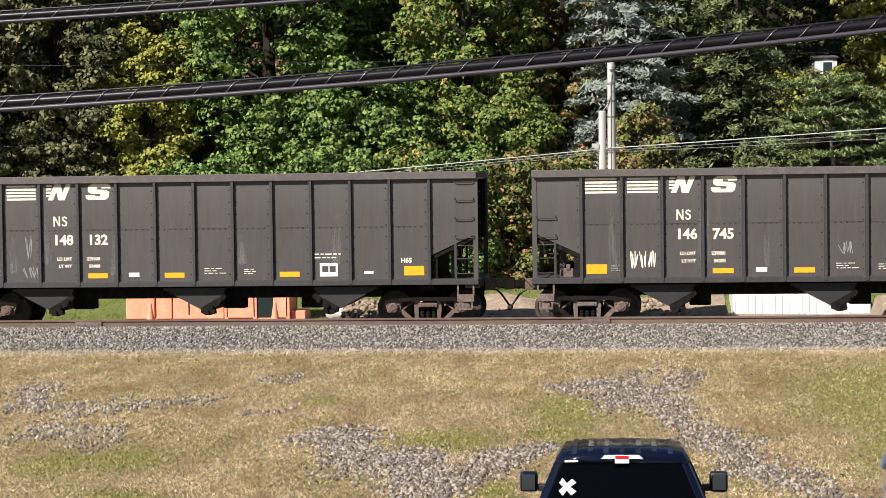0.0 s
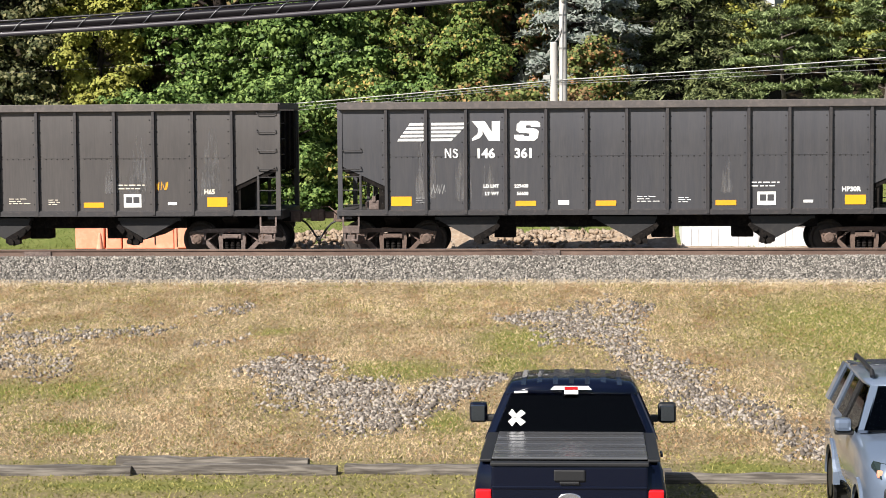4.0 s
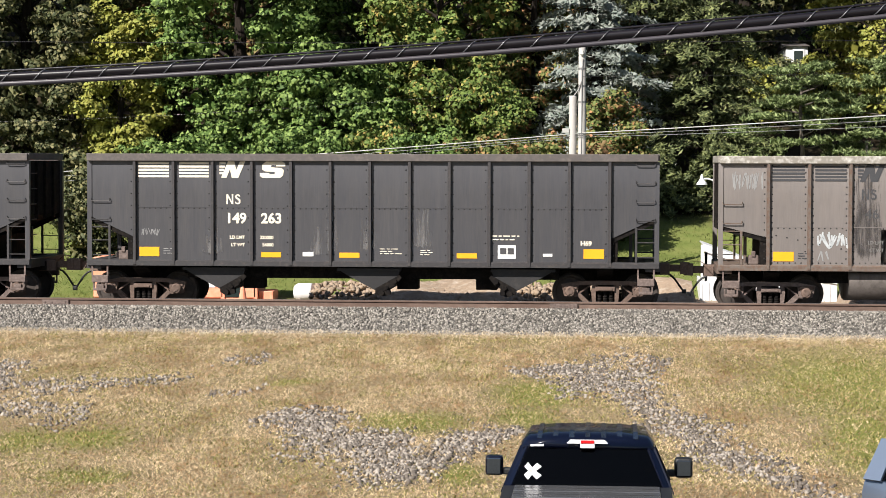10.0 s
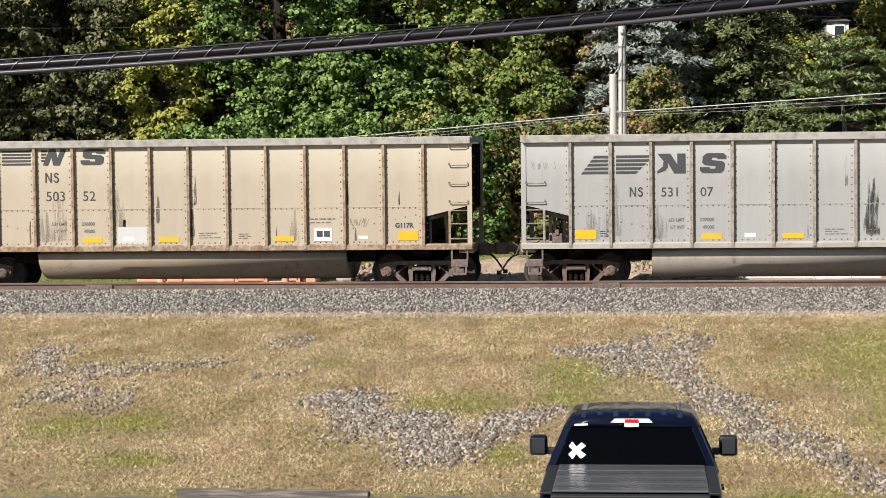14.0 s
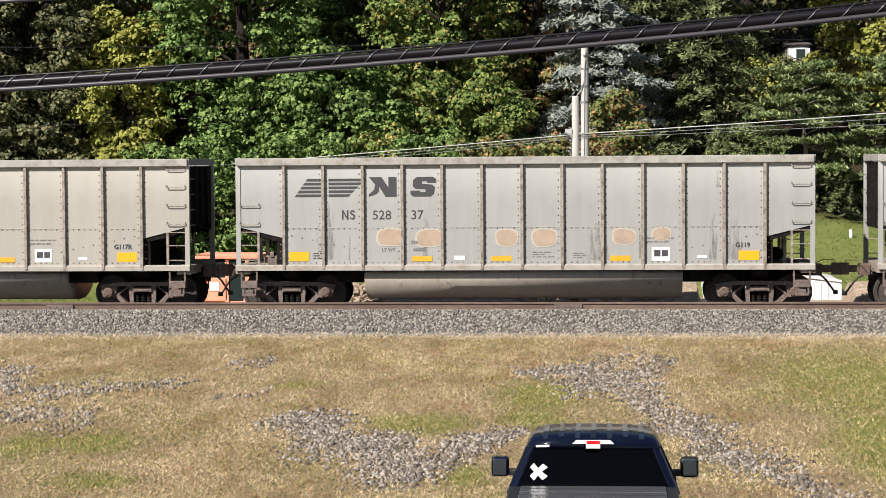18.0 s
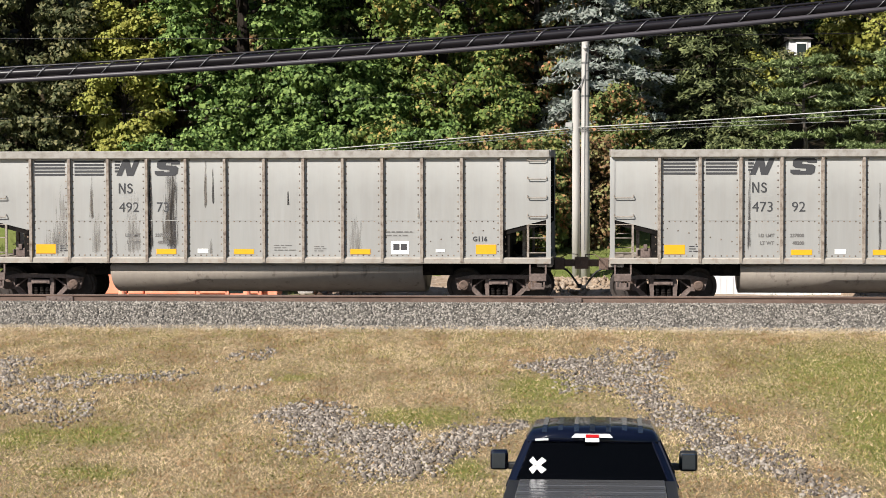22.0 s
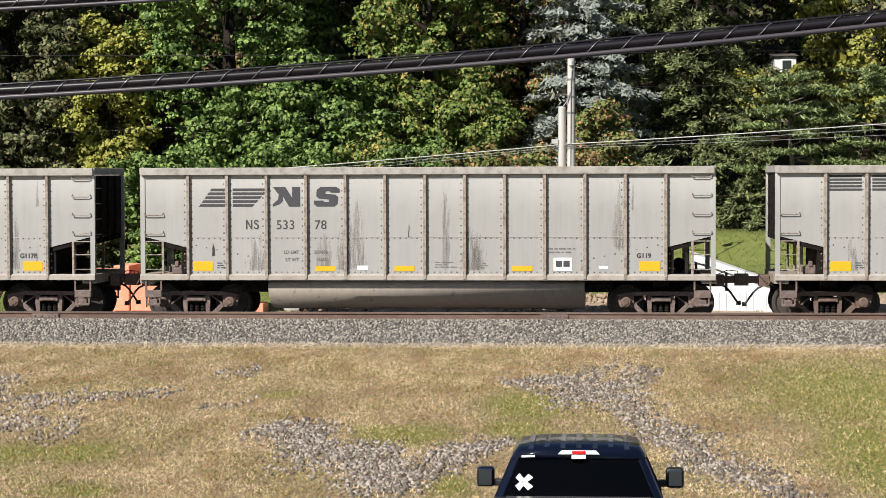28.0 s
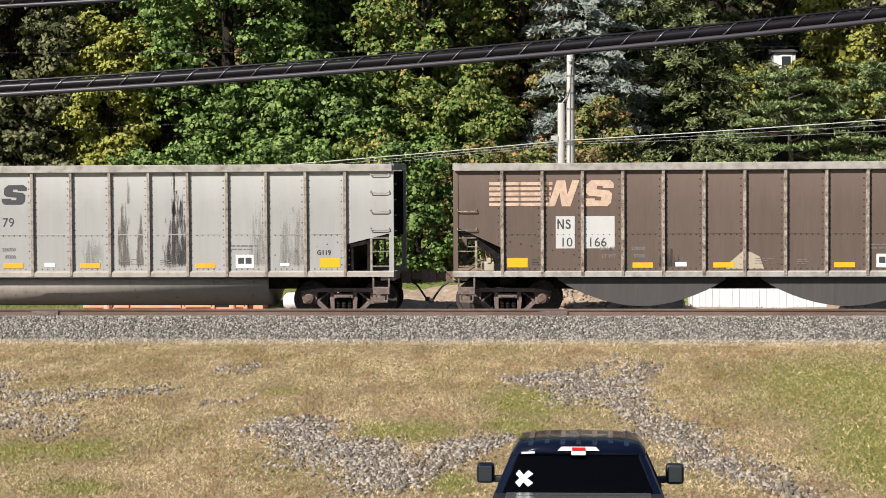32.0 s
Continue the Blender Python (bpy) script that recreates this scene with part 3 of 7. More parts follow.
CARS = [
    # number halves, kind, paint, style, end code, load limits
    ("148", "132", "hopper", "black", "plain", "H65"),
    ("146", "745", "hopper", "black", "plain", "H65"),
    ("146", "579", "hopper", "black", "plain", "H65"),
    ("146", "361", "hopper", "black", "swept", "HP30R"),
    ("145", "894", "hopper", "black", "swept", "HP29R"),
    ("147", "562", "hopper", "black", "plain", "H65"),
    ("149", "263", "hopper", "black", "plain", "H69"),
    ("46", "50", "bathtub", "taupe", "plain", "G117R"),
    ("503", "52", "bathtub", "tan", "plain", "G117R"),
    ("531", "07", "bathtub", "gray", "swept", "G119"),
    ("502", "96", "bathtub", "gray_warm", "plain", "G117R"),
    ("528", "37", "bathtub", "gray", "swept", "G119"),
    ("527", "72", "bathtub", "gray", "swept", "G119"),
    ("492", "73", "bathtub", "gray", "plain", "G116"),
    ("473", "92", "bathtub", "gray", "plain", "G116"),
    ("501", "71", "bathtub", "gray_warm", "plain", "G117R"),
    ("511", "48", "bathtub", "gray", "swept", "G117R"),
    ("533", "78", "bathtub", "gray", "swept", "G119"),
    ("486", "73", "bathtub", "gray", "plain", "G116"),
    ("524", "79", "bathtub", "gray", "swept", "G119"),
    ("10", "166", "arched", "brown", "wide", ""),
]
PITCH = 16.18
LIMITS = [56400, 56200, 56300, 56600, 57100, 56400, 56000, 48800, 49200, 49000, 48900, 49400, 49100, 48500, 48200, 49200, 49400, 48600, 48400, 49300, 57000]
SLACK = [0.0, -0.053, -0.025, 0.015, 0.001, 0.096, 0.182, 0.221, 0.052, -0.129, 0.016, -0.206, -0.081, 0.05, 0.107, 0.175, 0.012, -0.23, -0.18, -0.06, 0.028]
TRACK_Y = 54.6
NEAR_Y = 50.6
TRAVEL = [-3.1367, 4.4193, 3.5567, -27.4178, -285.8769, -19.1592]
WAGONS = []


def travelled(t):
    return float(np.polyval(TRAVEL, t / 32.0))


LOOKS = {"black": ("rib_black", "chord_black"), "taupe": ("rib_taupe", "chord_taupe"), "tan": ("rib_tan", "chord_gray"), "gray": ("rib_gray", "chord_gray"),
         "gray_warm": ("rib_gray", "chord_gray"), "brown": ("rib_brown", "chord_gray")}
WORDS = {"black": "black-painted steel coal hopper wagon with cream lettering, dusty and streaked", "taupe": "sooty taupe bathtub coal gondola sprayed with large white graffiti",
         "tan": "tan-stained bathtub coal gondola with rusty ribs and dark lettering", "gray": "light grey steel bathtub coal gondola with dark lettering and stains",
         "gray_warm": "rust-tinged pale grey bathtub coal gondola with dark lettering", "brown": "faded brown coal wagon with arched bellies and white number patches"}


def make_wagon(i, first, second, kind, paint, style, code):
    rng = random.Random(100 + i)
    car = new("coal_wagon")
    tagged(car, WORDS[paint] if not (paint == "black" and style == "swept") else "black-painted steel coal hopper wagon with white swept-bar lettering", "railway wagon", "wagons of the coal train")
    skin, ribs, chord = M["black_warm" if paint == "black" and i < 3 else paint], M[LOOKS[paint][0]], M[LOOKS[paint][1]]
    hopper = kind == "hopper"
    fe, fi = (2.10, 1.56) if hopper else (1.95, 1.66) if kind == "bathtub" else (2.10, 1.30)
    near, far = -HALF, HALF
    # sides
    for y in (near, far):
        part("end_panel", shared(("end_panel", fe), end_bay(fe, fi)), skin, car, m=pose(0, y, 0))
        part("end_panel", shared(("end_panel", fe), end_bay(fe, fi)), skin, car, m=pose(LONG, y, 0, 0, 0, 180))
        for r in RIBS[:-1]:
            part("side_panel", shared("side_panel", bay), skin, car, m=pose(r, y, 0))
        for r in RIBS:
            part("rib", shared("rib", rib), ribs, car, m=pose(r, y - 0.008, 0) if y < 0 else pose(r, y + 0.008, 0, 0, 0, 180))
        turn = pose(0, y, 0) if y < 0 else pose(LONG, y, 0, 0, 0, 180)
        part("top_chord", shared("top_chord", top_chord), chord, car, m=turn)
        part("side_sill", shared("side_sill", side_sill), ribs if paint in ("black", "tan", "taupe") else chord if paint == "brown" else M["sill_gray"], car, m=turn)
        for x in (0.0, LONG):
            part("corner_post", shared("corner_post", corner_post), skin, car, m=pose(x, y, 0) if x == 0 else pose(x, y, 0) @ Matrix.Diagonal((-1, 1, 1, 1)))
    tagged(part("rivets", shared(("rivets", hopper), rivet_rows(2.31 if hopper else 1.90, not hopper)), M["rivet"] if paint in ("gray", "gray_warm", "tan") else M["rivet_black"], car, m=pose(0, near - 0.009, 0)), kind="stuff")
    part("seam", shared("seam", seam), skin, car, m=pose(0, near - 0.01, 2.33 if hopper else 1.92))
    for x, turn in ((0.0, pose(0, 0, 0)), (LONG, pose(LONG, 0, 0, 0, 0, 180))):
        part("end_cap", shared("end_cap", end_cap), chord, car, m=turn)
        # near-black instead of body paint: the shade of the end recess as colour
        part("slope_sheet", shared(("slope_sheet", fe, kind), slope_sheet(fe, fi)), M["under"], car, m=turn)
        part("end_platform", shared("end_platform", end_platform), M["rib_tan"] if kind == "arched" and x == 0 else ribs, car, m=turn)
        part("coupler", shared("coupler", coupler), M["rust"], car, m=turn)
        part("air_hose", shared("air_hose", air_hose), M["hose"], car, m=turn)
        part("bolster", shared("bolster", bolster), M["under"], car, m=turn @ pose(1.31, 0, 0))
        # ladders at both corners of this end
        for y in (near, far):
            xs = 0.53 if x == 0 else LONG - 0.53
            top = fe - (fe - fi) * 0.44
            part("ladder_stile", shared("stile", stile), ribs, car, m=pose(xs, y, SILL_TOP) @ Matrix.Diagonal((1, 1, top - SILL_TOP, 1)))
            xm = 0.28 if x == 0 else LONG - 0.28
            for z in (1.10, 1.48, 1.82):
                part("rung", shared("rung", rung), ribs, car, m=pose(xm, y, z))
            part("sill_step", shared("sill_step", sill_step), M["truck_steel"], car, m=pose(xm, y - 0.03, SILL_FOOT))
        for z in (1.2, 1.6, 2.0, 2.4, 2.8, 3.2):
            part("rung", shared("rung", rung), ribs, car, m=pose(-0.06 if x == 0 else LONG + 0.06, near + 0.35 if x else far - 0.35, z, 0, 0, 90))
    for z in (2.02, 2.50):
        part("grab_iron", shared("grab_iron", grab_iron), ribs, car, m=pose(0.30, near, z))
    for z in (2.03, 2.50, 2.98, 3.44):
        part("grab_iron", shared("grab_iron", grab_iron), ribs, car, m=pose(LONG - 0.30, near, z))
    part("air_tank", smooth(shared("air_tank", air_tank)), M["under"], car, m=pose(0.85 if hopper else LONG - 0.8, 0.3, 1.15))
    part("brake_valve", shared("brake_valve", brake_valve), M["truck_steel"] if kind != "arched" else M["tan"], car, m=pose(0.85, near + 0.3, 0.97))
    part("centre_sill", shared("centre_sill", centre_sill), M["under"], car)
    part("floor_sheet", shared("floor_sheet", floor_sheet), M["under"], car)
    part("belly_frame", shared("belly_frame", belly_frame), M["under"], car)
    # added dark boxes over the axles, in place of the shade there
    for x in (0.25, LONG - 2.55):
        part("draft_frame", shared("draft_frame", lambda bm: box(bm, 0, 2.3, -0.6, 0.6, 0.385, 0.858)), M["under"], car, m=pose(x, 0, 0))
    bs = M["truck_steel"] if i % 3 else M["rust"]
    make_bogie(car, 1.31, bs, RIDE[kind])
    make_bogie(car, LONG - 1.31, bs, RIDE[kind])
    # bellies
    if hopper:
        for x, mirrored in ((2.42, False), (6.45, False), (12.05, True)):
            m = pose(x, 0, 0) if not mirrored else pose(x, 0, 0) @ Matrix.Diagonal((-1, 1, 1, 1))
            part("chute", shared("chute", chute), M["chute_black"], car, m=m)
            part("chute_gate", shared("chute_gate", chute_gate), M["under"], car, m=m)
            part("gate_cylinder", shared("gate_cylinder", lambda bm: box(bm, 1.5, 2.05, -HALF + 0.6, -HALF + 1.1, 0.22, 0.7, 0.03)), M["under"], car, m=m)
    elif kind == "bathtub":
        part("tub", smooth(shared("tub", tub)), M["tub_dark"] if paint == "taupe" else M["tub_tan"] if paint == "tan" else M["tub_gray"], car)
    else:
        for x in (2.6, 7.75):
            n = 16
            arc = [(0.0, 0.80)] + [(4.25 * k / n, 0.76 - 0.68 * math.sin(math.pi * k / n) ** 0.85) for k in range(n + 1)] + [(4.25, 0.80)]
            part("arched_belly", shared("arched_belly", lambda bm: prism(bm, arc, -HALF + 0.1, HALF - 0.1)), M["black_warm"], car, m=pose(x, 0, 0))
    # lettering
    y = near - 0.0135
    ink = M["cream"] if paint == "black" and style == "plain" else M["white"] if paint == "black" else M["dark"]
    if style == "plain":
        z0 = 3.10 if hopper else 3.08
        emblem(car, "plain", y, z0, ink)
        zm, zn = (2.42, 1.94) if hopper else (2.63, 2.15)
        mark(car, 3.60 if hopper else 3.52, y, zm, 0.26, ink)
        words(car, first, 3.58 if hopper else 3.52 if len(first) > 2 else 3.6, y, zn, 0.262, ink, 0.012 if hopper else 0.0, "road_number")
        words(car, second, 4.50, y, zn, 0.262, ink, 0.012 if hopper else 0.0, "road_number")
    elif style == "swept":
        emblem(car, "swept", y, 2.72, ink)
        zn = 2.29 if hopper else 2.14
        mark(car, 2.70, y, zn, 0.24, ink)
        words(car, first, 3.48, y, zn, 0.24, ink, 0.012 if hopper else 0.0, "road_number")
        words(car, second, 4.47, y, zn, 0.24, ink, 0.012 if hopper else 0.0, "road_number")
    else:
        emblem(car, "wide", y, 2.62, M["faded"], (0.87, 1.62, 2.34, 3.26))
        for x0, w in ((2.56, 0.48), (3.29, 0.76)):
            part("number_patch", plate(w, 0.82), M["patch_white"], car, m=pose(x0, y + 0.002, 1.55))
        mark(car, 2.60, y - 0.004, 2.05, 0.24, M["dark"])
        words(car, "10", 2.66, y - 0.004, 1.60, 0.24, M["dark"], 0.0, "road_number")
        words(car, "166", 3.36, y - 0.004, 1.60, 0.24, M["dark"], 0.0, "road_number")
    # limits
    fine_ink = ink if hopper else M["worn_ink"]
    zl = 1.53 if hopper else 1.51
    words(car, "LD LMT", 3.68, y, zl, 0.085, fine_ink, 0.004)
    words(car, "LT WT", 3.72, y, zl - 0.19, 0.085, fine_ink, 0.004)
    light = LIMITS[i]
    words(car, str(286000 - light), 4.47, y, zl, 0.085, fine_ink, 0.004)
    words(car, str(light), 4.53, y, zl - 0.19, 0.085, fine_ink, 0.004)
    # reflectors and small plates
    refl = M["yellow"] if rng.random() < 0.75 else M["amber"]
    part("reflector", plate(0.52, 0.24), M["yellow"], car, m=pose(1.32, y, 1.07))
    part("reflector", plate(0.52, 0.24), M["yellow"], car, m=pose(12.78, y, 1.07))
    for x in (4.50, 6.53, 9.55):
        part("reflector", plate(0.52, 0.13), refl, car, m=pose(x, y, 1.06))
    part("white_plate", plate(0.28, 0.11), M["white"], car, m=pose(5.58, y, 1.09))
    px = 10.60
    part("stencil_panel", plate(0.46, 0.34), M["white"], car, m=pose(px, y, 1.06))
    for dx in (0.06, 0.25):
        part("stencil_square", plate(0.16, 0.16), M["black"], car, m=pose(px + dx, y - 0.004, 1.17))
    bars(car, px - 0.15, y, 1.62, 0.75, 2, fine_ink, 0.030, 0.09)
    bars(car, 7.58, y, 1.28, 0.45, 3, fine_ink, 0.018, 0.06)
    bars(car, 8.62, y, 1.25, 0.32, 3, fine_ink, 0.018, 0.055)
    part("oval_plate", plate(0.24, 0.07), M["white"], car, m=pose(11.75, y, 1.12))
    bars(car, 1.95, y, 1.26, 0.3, 3, M["dark"] if not hopper else M["spray_grey"], 0.02, 0.06)
    if code:
        words(car, code, 12.70, y, 1.40, 0.12, ink, 0.006, "end_code")
    WAGONS.append((i, car))
    return car


# all lettering is cut first, while the scene is still empty
for _i, (_a, _b, _k, _p, _s, _c) in enumerate(CARS):
    _bold = 0.012 if _k == "hopper" else 0.0
    for _w in (_a, _b):
        text_mesh(_w, {"plain": 0.262, "swept": 0.24, "wide": 0.24}[_s], _bold)
    for _w in ("LD LMT", "LT WT", str(LIMITS[_i]), str(286000 - LIMITS[_i])):
        text_mesh(_w, 0.085, 0.004)
    if _c:
        text_mesh(_c, 0.12, 0.006)
SPRAYED = (("G", 4.36, 0.64), ("e", 5.18, 0.80), ("r", 5.96, 0.80), ("e", 6.34, 0.80), ("s", 7.10, 0.80))
SPRAY_BOLD = (0.128, 0.106, 0.090)
for _w, _x, _h in SPRAYED:
    for _bold in SPRAY_BOLD:
        text_mesh(_w, _h, _bold, 1.15)
for _i, (_a, _b, _k, _p, _s, _c) in enumerate(CARS):
    make_wagon(_i, _a, _b, _k, _p, _s, _c)

# ---- ground ----
def patch(x, y, cx, cy, rx, ry, turn=0.0):
    a = radians(turn)
    dx, dy = x - cx, y - cy
    u = (dx * math.cos(a) + dy * math.sin(a)) / rx
    v = (-dx * math.sin(a) + dy * math.cos(a)) / ry
    return 1.0 - np.sqrt(u * u + v * v)


# bare stony washes on the bank: courses of (x, y, half width)
WASH_LINES = [
    [(-6.3, 37.0, 0.16), (-5.7, 36.5, 0.28), (-4.97, 35.0, 0.27), (-4.32, 34.0, 0.28), (-3.7, 33.4, 0.31), (-3.2, 32.5, 0.26)],
    [(-3.2, 32.5, 0.26), (-3.0, 33.0, 0.27), (-2.88, 34.1, 0.24), (-2.36, 34.9, 0.23), (-1.92, 35.9, 0.14)],
    [(-2.15, 42.2, 0.14), (-1.22, 42.0, 0.2), (-0.54, 41.6, 0.29), (0.39, 43.4, 0.24), (0.99, 44.1, 0.11)],
    [(0.03, 41.2, 0.29), (0.54, 38.4, 0.25), (0.91, 36.4, 0.24), (1.52, 34.6, 0.26), (2.07, 33.0, 0.23), (2.67, 31.7, 0.19), (3.15, 30.5, 0.2)]]
FAINT_LINES = [[(-13.2, 42.8, 0.19), (-11.6, 39.3, 0.21), (-10.88, 39.9, 0.15), (-9.91, 40.6, 0.16), (-8.8, 40.4, 0.1)], [(-11.4, 37.5, 0.16), (-10.57, 37.2, 0.14), (-9.81, 36.9, 0.12)],
               [(-8.26, 43.2, 0.11), (-7.66, 43.3, 0.13)], [(-7.74, 39.8, 0.11), (-7.19, 39.5, 0.13)]]
GREENS = [(4.7, 41.0, 2.7, 5.5), (4.4, 34.6, 1.4, 5.2), (1.9, 29.0, 1.0, 1.0), (-2.5, 32.2, 0.5, 1.1), (-6.5, 41.0, 0.7, 0.7), (-3.7, 36.5, 1.2, 1.5), (-1.6, 39.7, 1.2, 1.9), (-9.1, 34.8, 1.0, 1.3),
          (-8.3, 31.6, 0.8, 0.9), (-6.1, 27.4, 2.4, 0.6), (-1.7, 37.3, 0.8, 1.4), (-10.2, 34.4, 0.7, 1.5), (7.0, 40.0, 3.0, 6.0)]


def along(lines, reach):
    """Spots along the courses: centre and radii; the courses are drawn out down the slope."""
    spots = []
    for line in lines:
        for (x0, y0, r0), (x1, y1, r1) in zip(line, line[1:]):
            n = max(2, int(math.hypot(x1 - x0, (y1 - y0) / 7) / 0.22))
            for k in range(n + 1):
                f = k / n
                r = (r0 + (r1 - r0) * f) * reach
                spots.append((x0 + (x1 - x0) * f, y0 + (y1 - y0) * f, r, r * 5.2))
    return spots


WASHES = along(WASH_LINES[:2], 1.45)
THIN = along(WASH_LINES[2:], 1.7)
FAINT = along(FAINT_LINES, 1.6)


def bank_height(y):
    """The bank from the parking place up to the track, the shoulder behind it and the hill."""
    return np.interp(y, [-400, 29.0, 33.0, 48.2, 49.0, 51.9, 52.5, 57.6, 58.2, 64.0, 72.0, 90.0, 130.0, 240.0, 900.0],
                     [0.0, 0.0, 0.22, 1.09, 1.10, 1.1, 0.78, 0.77, 0.76, 0.88, 2.1, 6.2, 19.0, 60.0, 60.0])


def ground_height(x, y):
    """The bank with its small swells."""
    on = np.clip((y - 29.5) / 2, 0, 1) * np.clip((47.6 - y) / 1.5, 0, 1) + np.clip((y - 66) / 6, 0, 1) * 3
    return bank_height(y) + on * (0.05 * np.sin(x * 0.7 + y * 0.31) * np.sin(y * 0.55 - x * 0.2) + 0.02 * np.sin(x * 1.9 + 2 * np.sin(y)))


def wash_amount(x, y):
    w = np.full(np.shape(x), -1.0)
    for p in WASHES:
        w = np.maximum(w, patch(x, y, *p))
    for p in THIN:
        w = np.maximum(w, 0.72 * patch(x, y, *p) - 0.03)
    for p in FAINT:
        w = np.maximum(w, 0.6 * patch(x, y, *p) - 0.08)
    return w


def green_amount(x, y):
    w = np.full(np.shape(x), -1.0)
    for p in GREENS:
        w = np.maximum(w, patch(x, y, *p))
    return np.maximum(w, np.clip((29.6 - y) * 0.6, -1, 0.22))


def grass_material():
    m = bpy.data.materials.new("bank_grass")
    m.use_nodes = True
    nt = m.node_tree; N, K = nt.nodes, nt.links
    p = N["Principled BSDF"]; p.inputs["Roughness"].default_value = 0.95
    p.inputs["Specular IOR Level"].default_value = 0.1
    g = N.new("ShaderNodeTexCoord")
    def noisy(scale, detail, rough=0.6):
        n = N.new("ShaderNodeTexNoise"); n.inputs["Scale"].default_value, n.inputs["Detail"].default_value, n.inputs["Roughness"].default_value = scale, detail, rough
        K.new(g.outputs["Object"], n.inputs["Vector"]); return n.outputs["Fac"]
    def ramp(f, a, b):
        r = N.new("ShaderNodeMapRange"); r.inputs["From Min"].default_value, r.inputs["From Max"].default_value = a, b
        K.new(f, r.inputs["Value"]); return r.outputs[0]
    def mix(f, a, b):
        c = N.new("ShaderNodeMix"); c.data_type = "RGBA"
        for v, s in ((f, "Factor"), (a, "A"), (b, "B")):
            if hasattr(v, "is_output"): K.new(v, c.inputs[s])
            else: c.inputs[s].default_value = v
        return c.outputs["Result"]
    straw = mix(ramp(noisy(0.8, 5), 0.35, 0.65), (0.25, 0.195, 0.115, 1), (0.35, 0.275, 0.165, 1))
    straw = mix(ramp(noisy(14, 6), 0.35, 0.7), straw, (0.10, 0.08, 0.045, 1))
    at = N.new("ShaderNodeAttribute"); at.attribute_name = "green"
    ad = N.new("ShaderNodeMath"); ad.operation = "ADD"; K.new(at.outputs["Fac"], ad.inputs[0]); K.new(noisy(2.2, 7, 0.7), ad.inputs[1])
    col = mix(ramp(ad.outputs[0], 0.55, 0.95), straw, mix(ramp(noisy(9, 4), 0.3, 0.7), (0.12, 0.135, 0.035, 1), (0.19, 0.19, 0.055, 1)))
    wa = N.new("ShaderNodeAttribute"); wa.attribute_name = "wash"
    ad2 = N.new("ShaderNodeMath"); ad2.operation = "ADD"; K.new(wa.outputs["Fac"], ad2.inputs[0]); K.new(noisy(3.0, 7, 0.7), ad2.inputs[1])
    col = mix(ramp(ad2.outputs[0], 0.62, 0.92), col, mix(ramp(noisy(20, 5), 0.3, 0.7), (0.11, 0.085, 0.06, 1), (0.23, 0.185, 0.13, 1)))
    la = N.new("ShaderNodeAttribute"); la.attribute_name = "lawn"
    col = mix(ramp(la.outputs["Fac"], 0.0, 0.3), col, mix(ramp(noisy(1.5, 6), 0.3, 0.7), (0.115, 0.15, 0.038, 1), (0.175, 0.19, 0.062, 1)))
    # forest floor, with the shade under the trees mixed into its colour
    wd = N.new("ShaderNodeAttribute"); wd.attribute_name = "shaded_woods"
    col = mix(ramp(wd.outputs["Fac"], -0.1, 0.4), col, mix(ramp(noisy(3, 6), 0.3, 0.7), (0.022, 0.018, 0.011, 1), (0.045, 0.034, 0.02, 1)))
    K.new(col, p.inputs["Base Color"])
    b = N.new("ShaderNodeBump"); b.inputs["Strength"].default_value, b.inputs["Distance"].default_value = 0.7, 0.05
    K.new(noisy(22, 7), b.inputs["Height"]); K.new(b.outputs[0], p.inputs["Normal"])
    return m


def make_ground():
    xs = np.concatenate([np.linspace(-900, -45, 20), np.arange(-40, 40.1, 0.4), np.linspace(45, 900, 20)])
    ys = np.concatenate([np.linspace(-300, 20, 20), np.arange(22, 52, 0.3), np.arange(52, 100, 0.8), np.linspace(101, 900, 40)])
    X, Y = np.meshgrid(xs, ys)
    Z = ground_height(X, Y)
    n, k = X.shape
    verts = np.stack([X, Y, Z], -1).reshape(-1, 3)
    i = np.arange(n * k).reshape(n, k)
    quads = np.stack([i[:-1, :-1], i[:-1, 1:], i[1:, 1:], i[1:, :-1]], -1).reshape(-1, 4)
    me = bpy.data.meshes.new("ground")
    me.from_pydata(verts.tolist(), [], quads.tolist())
    for name, f in (("wash", wash_amount), ("green", green_amount), ("shaded_woods", lambda x, y: (y - 75) / 4), ("lawn", lambda x, y: (y - 63.0) / 4 + np.where(x < -15.5, 1.0, 0.0) * (y > 58))):
        at = me.attributes.new(name, "FLOAT", "POINT")
        at.data.foreach_set("value", np.clip(f(verts[:, 0], verts[:, 1]) * 0.9 - 0.05, -0.25, 0.5).astype(np.float32))
    ob = new("ground", me)
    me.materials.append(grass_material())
    smooth(ob)
    return tagged(ob, "dry mown grass bank with stony bare patches and a green hill", "ground", kind="structure")


make_ground()


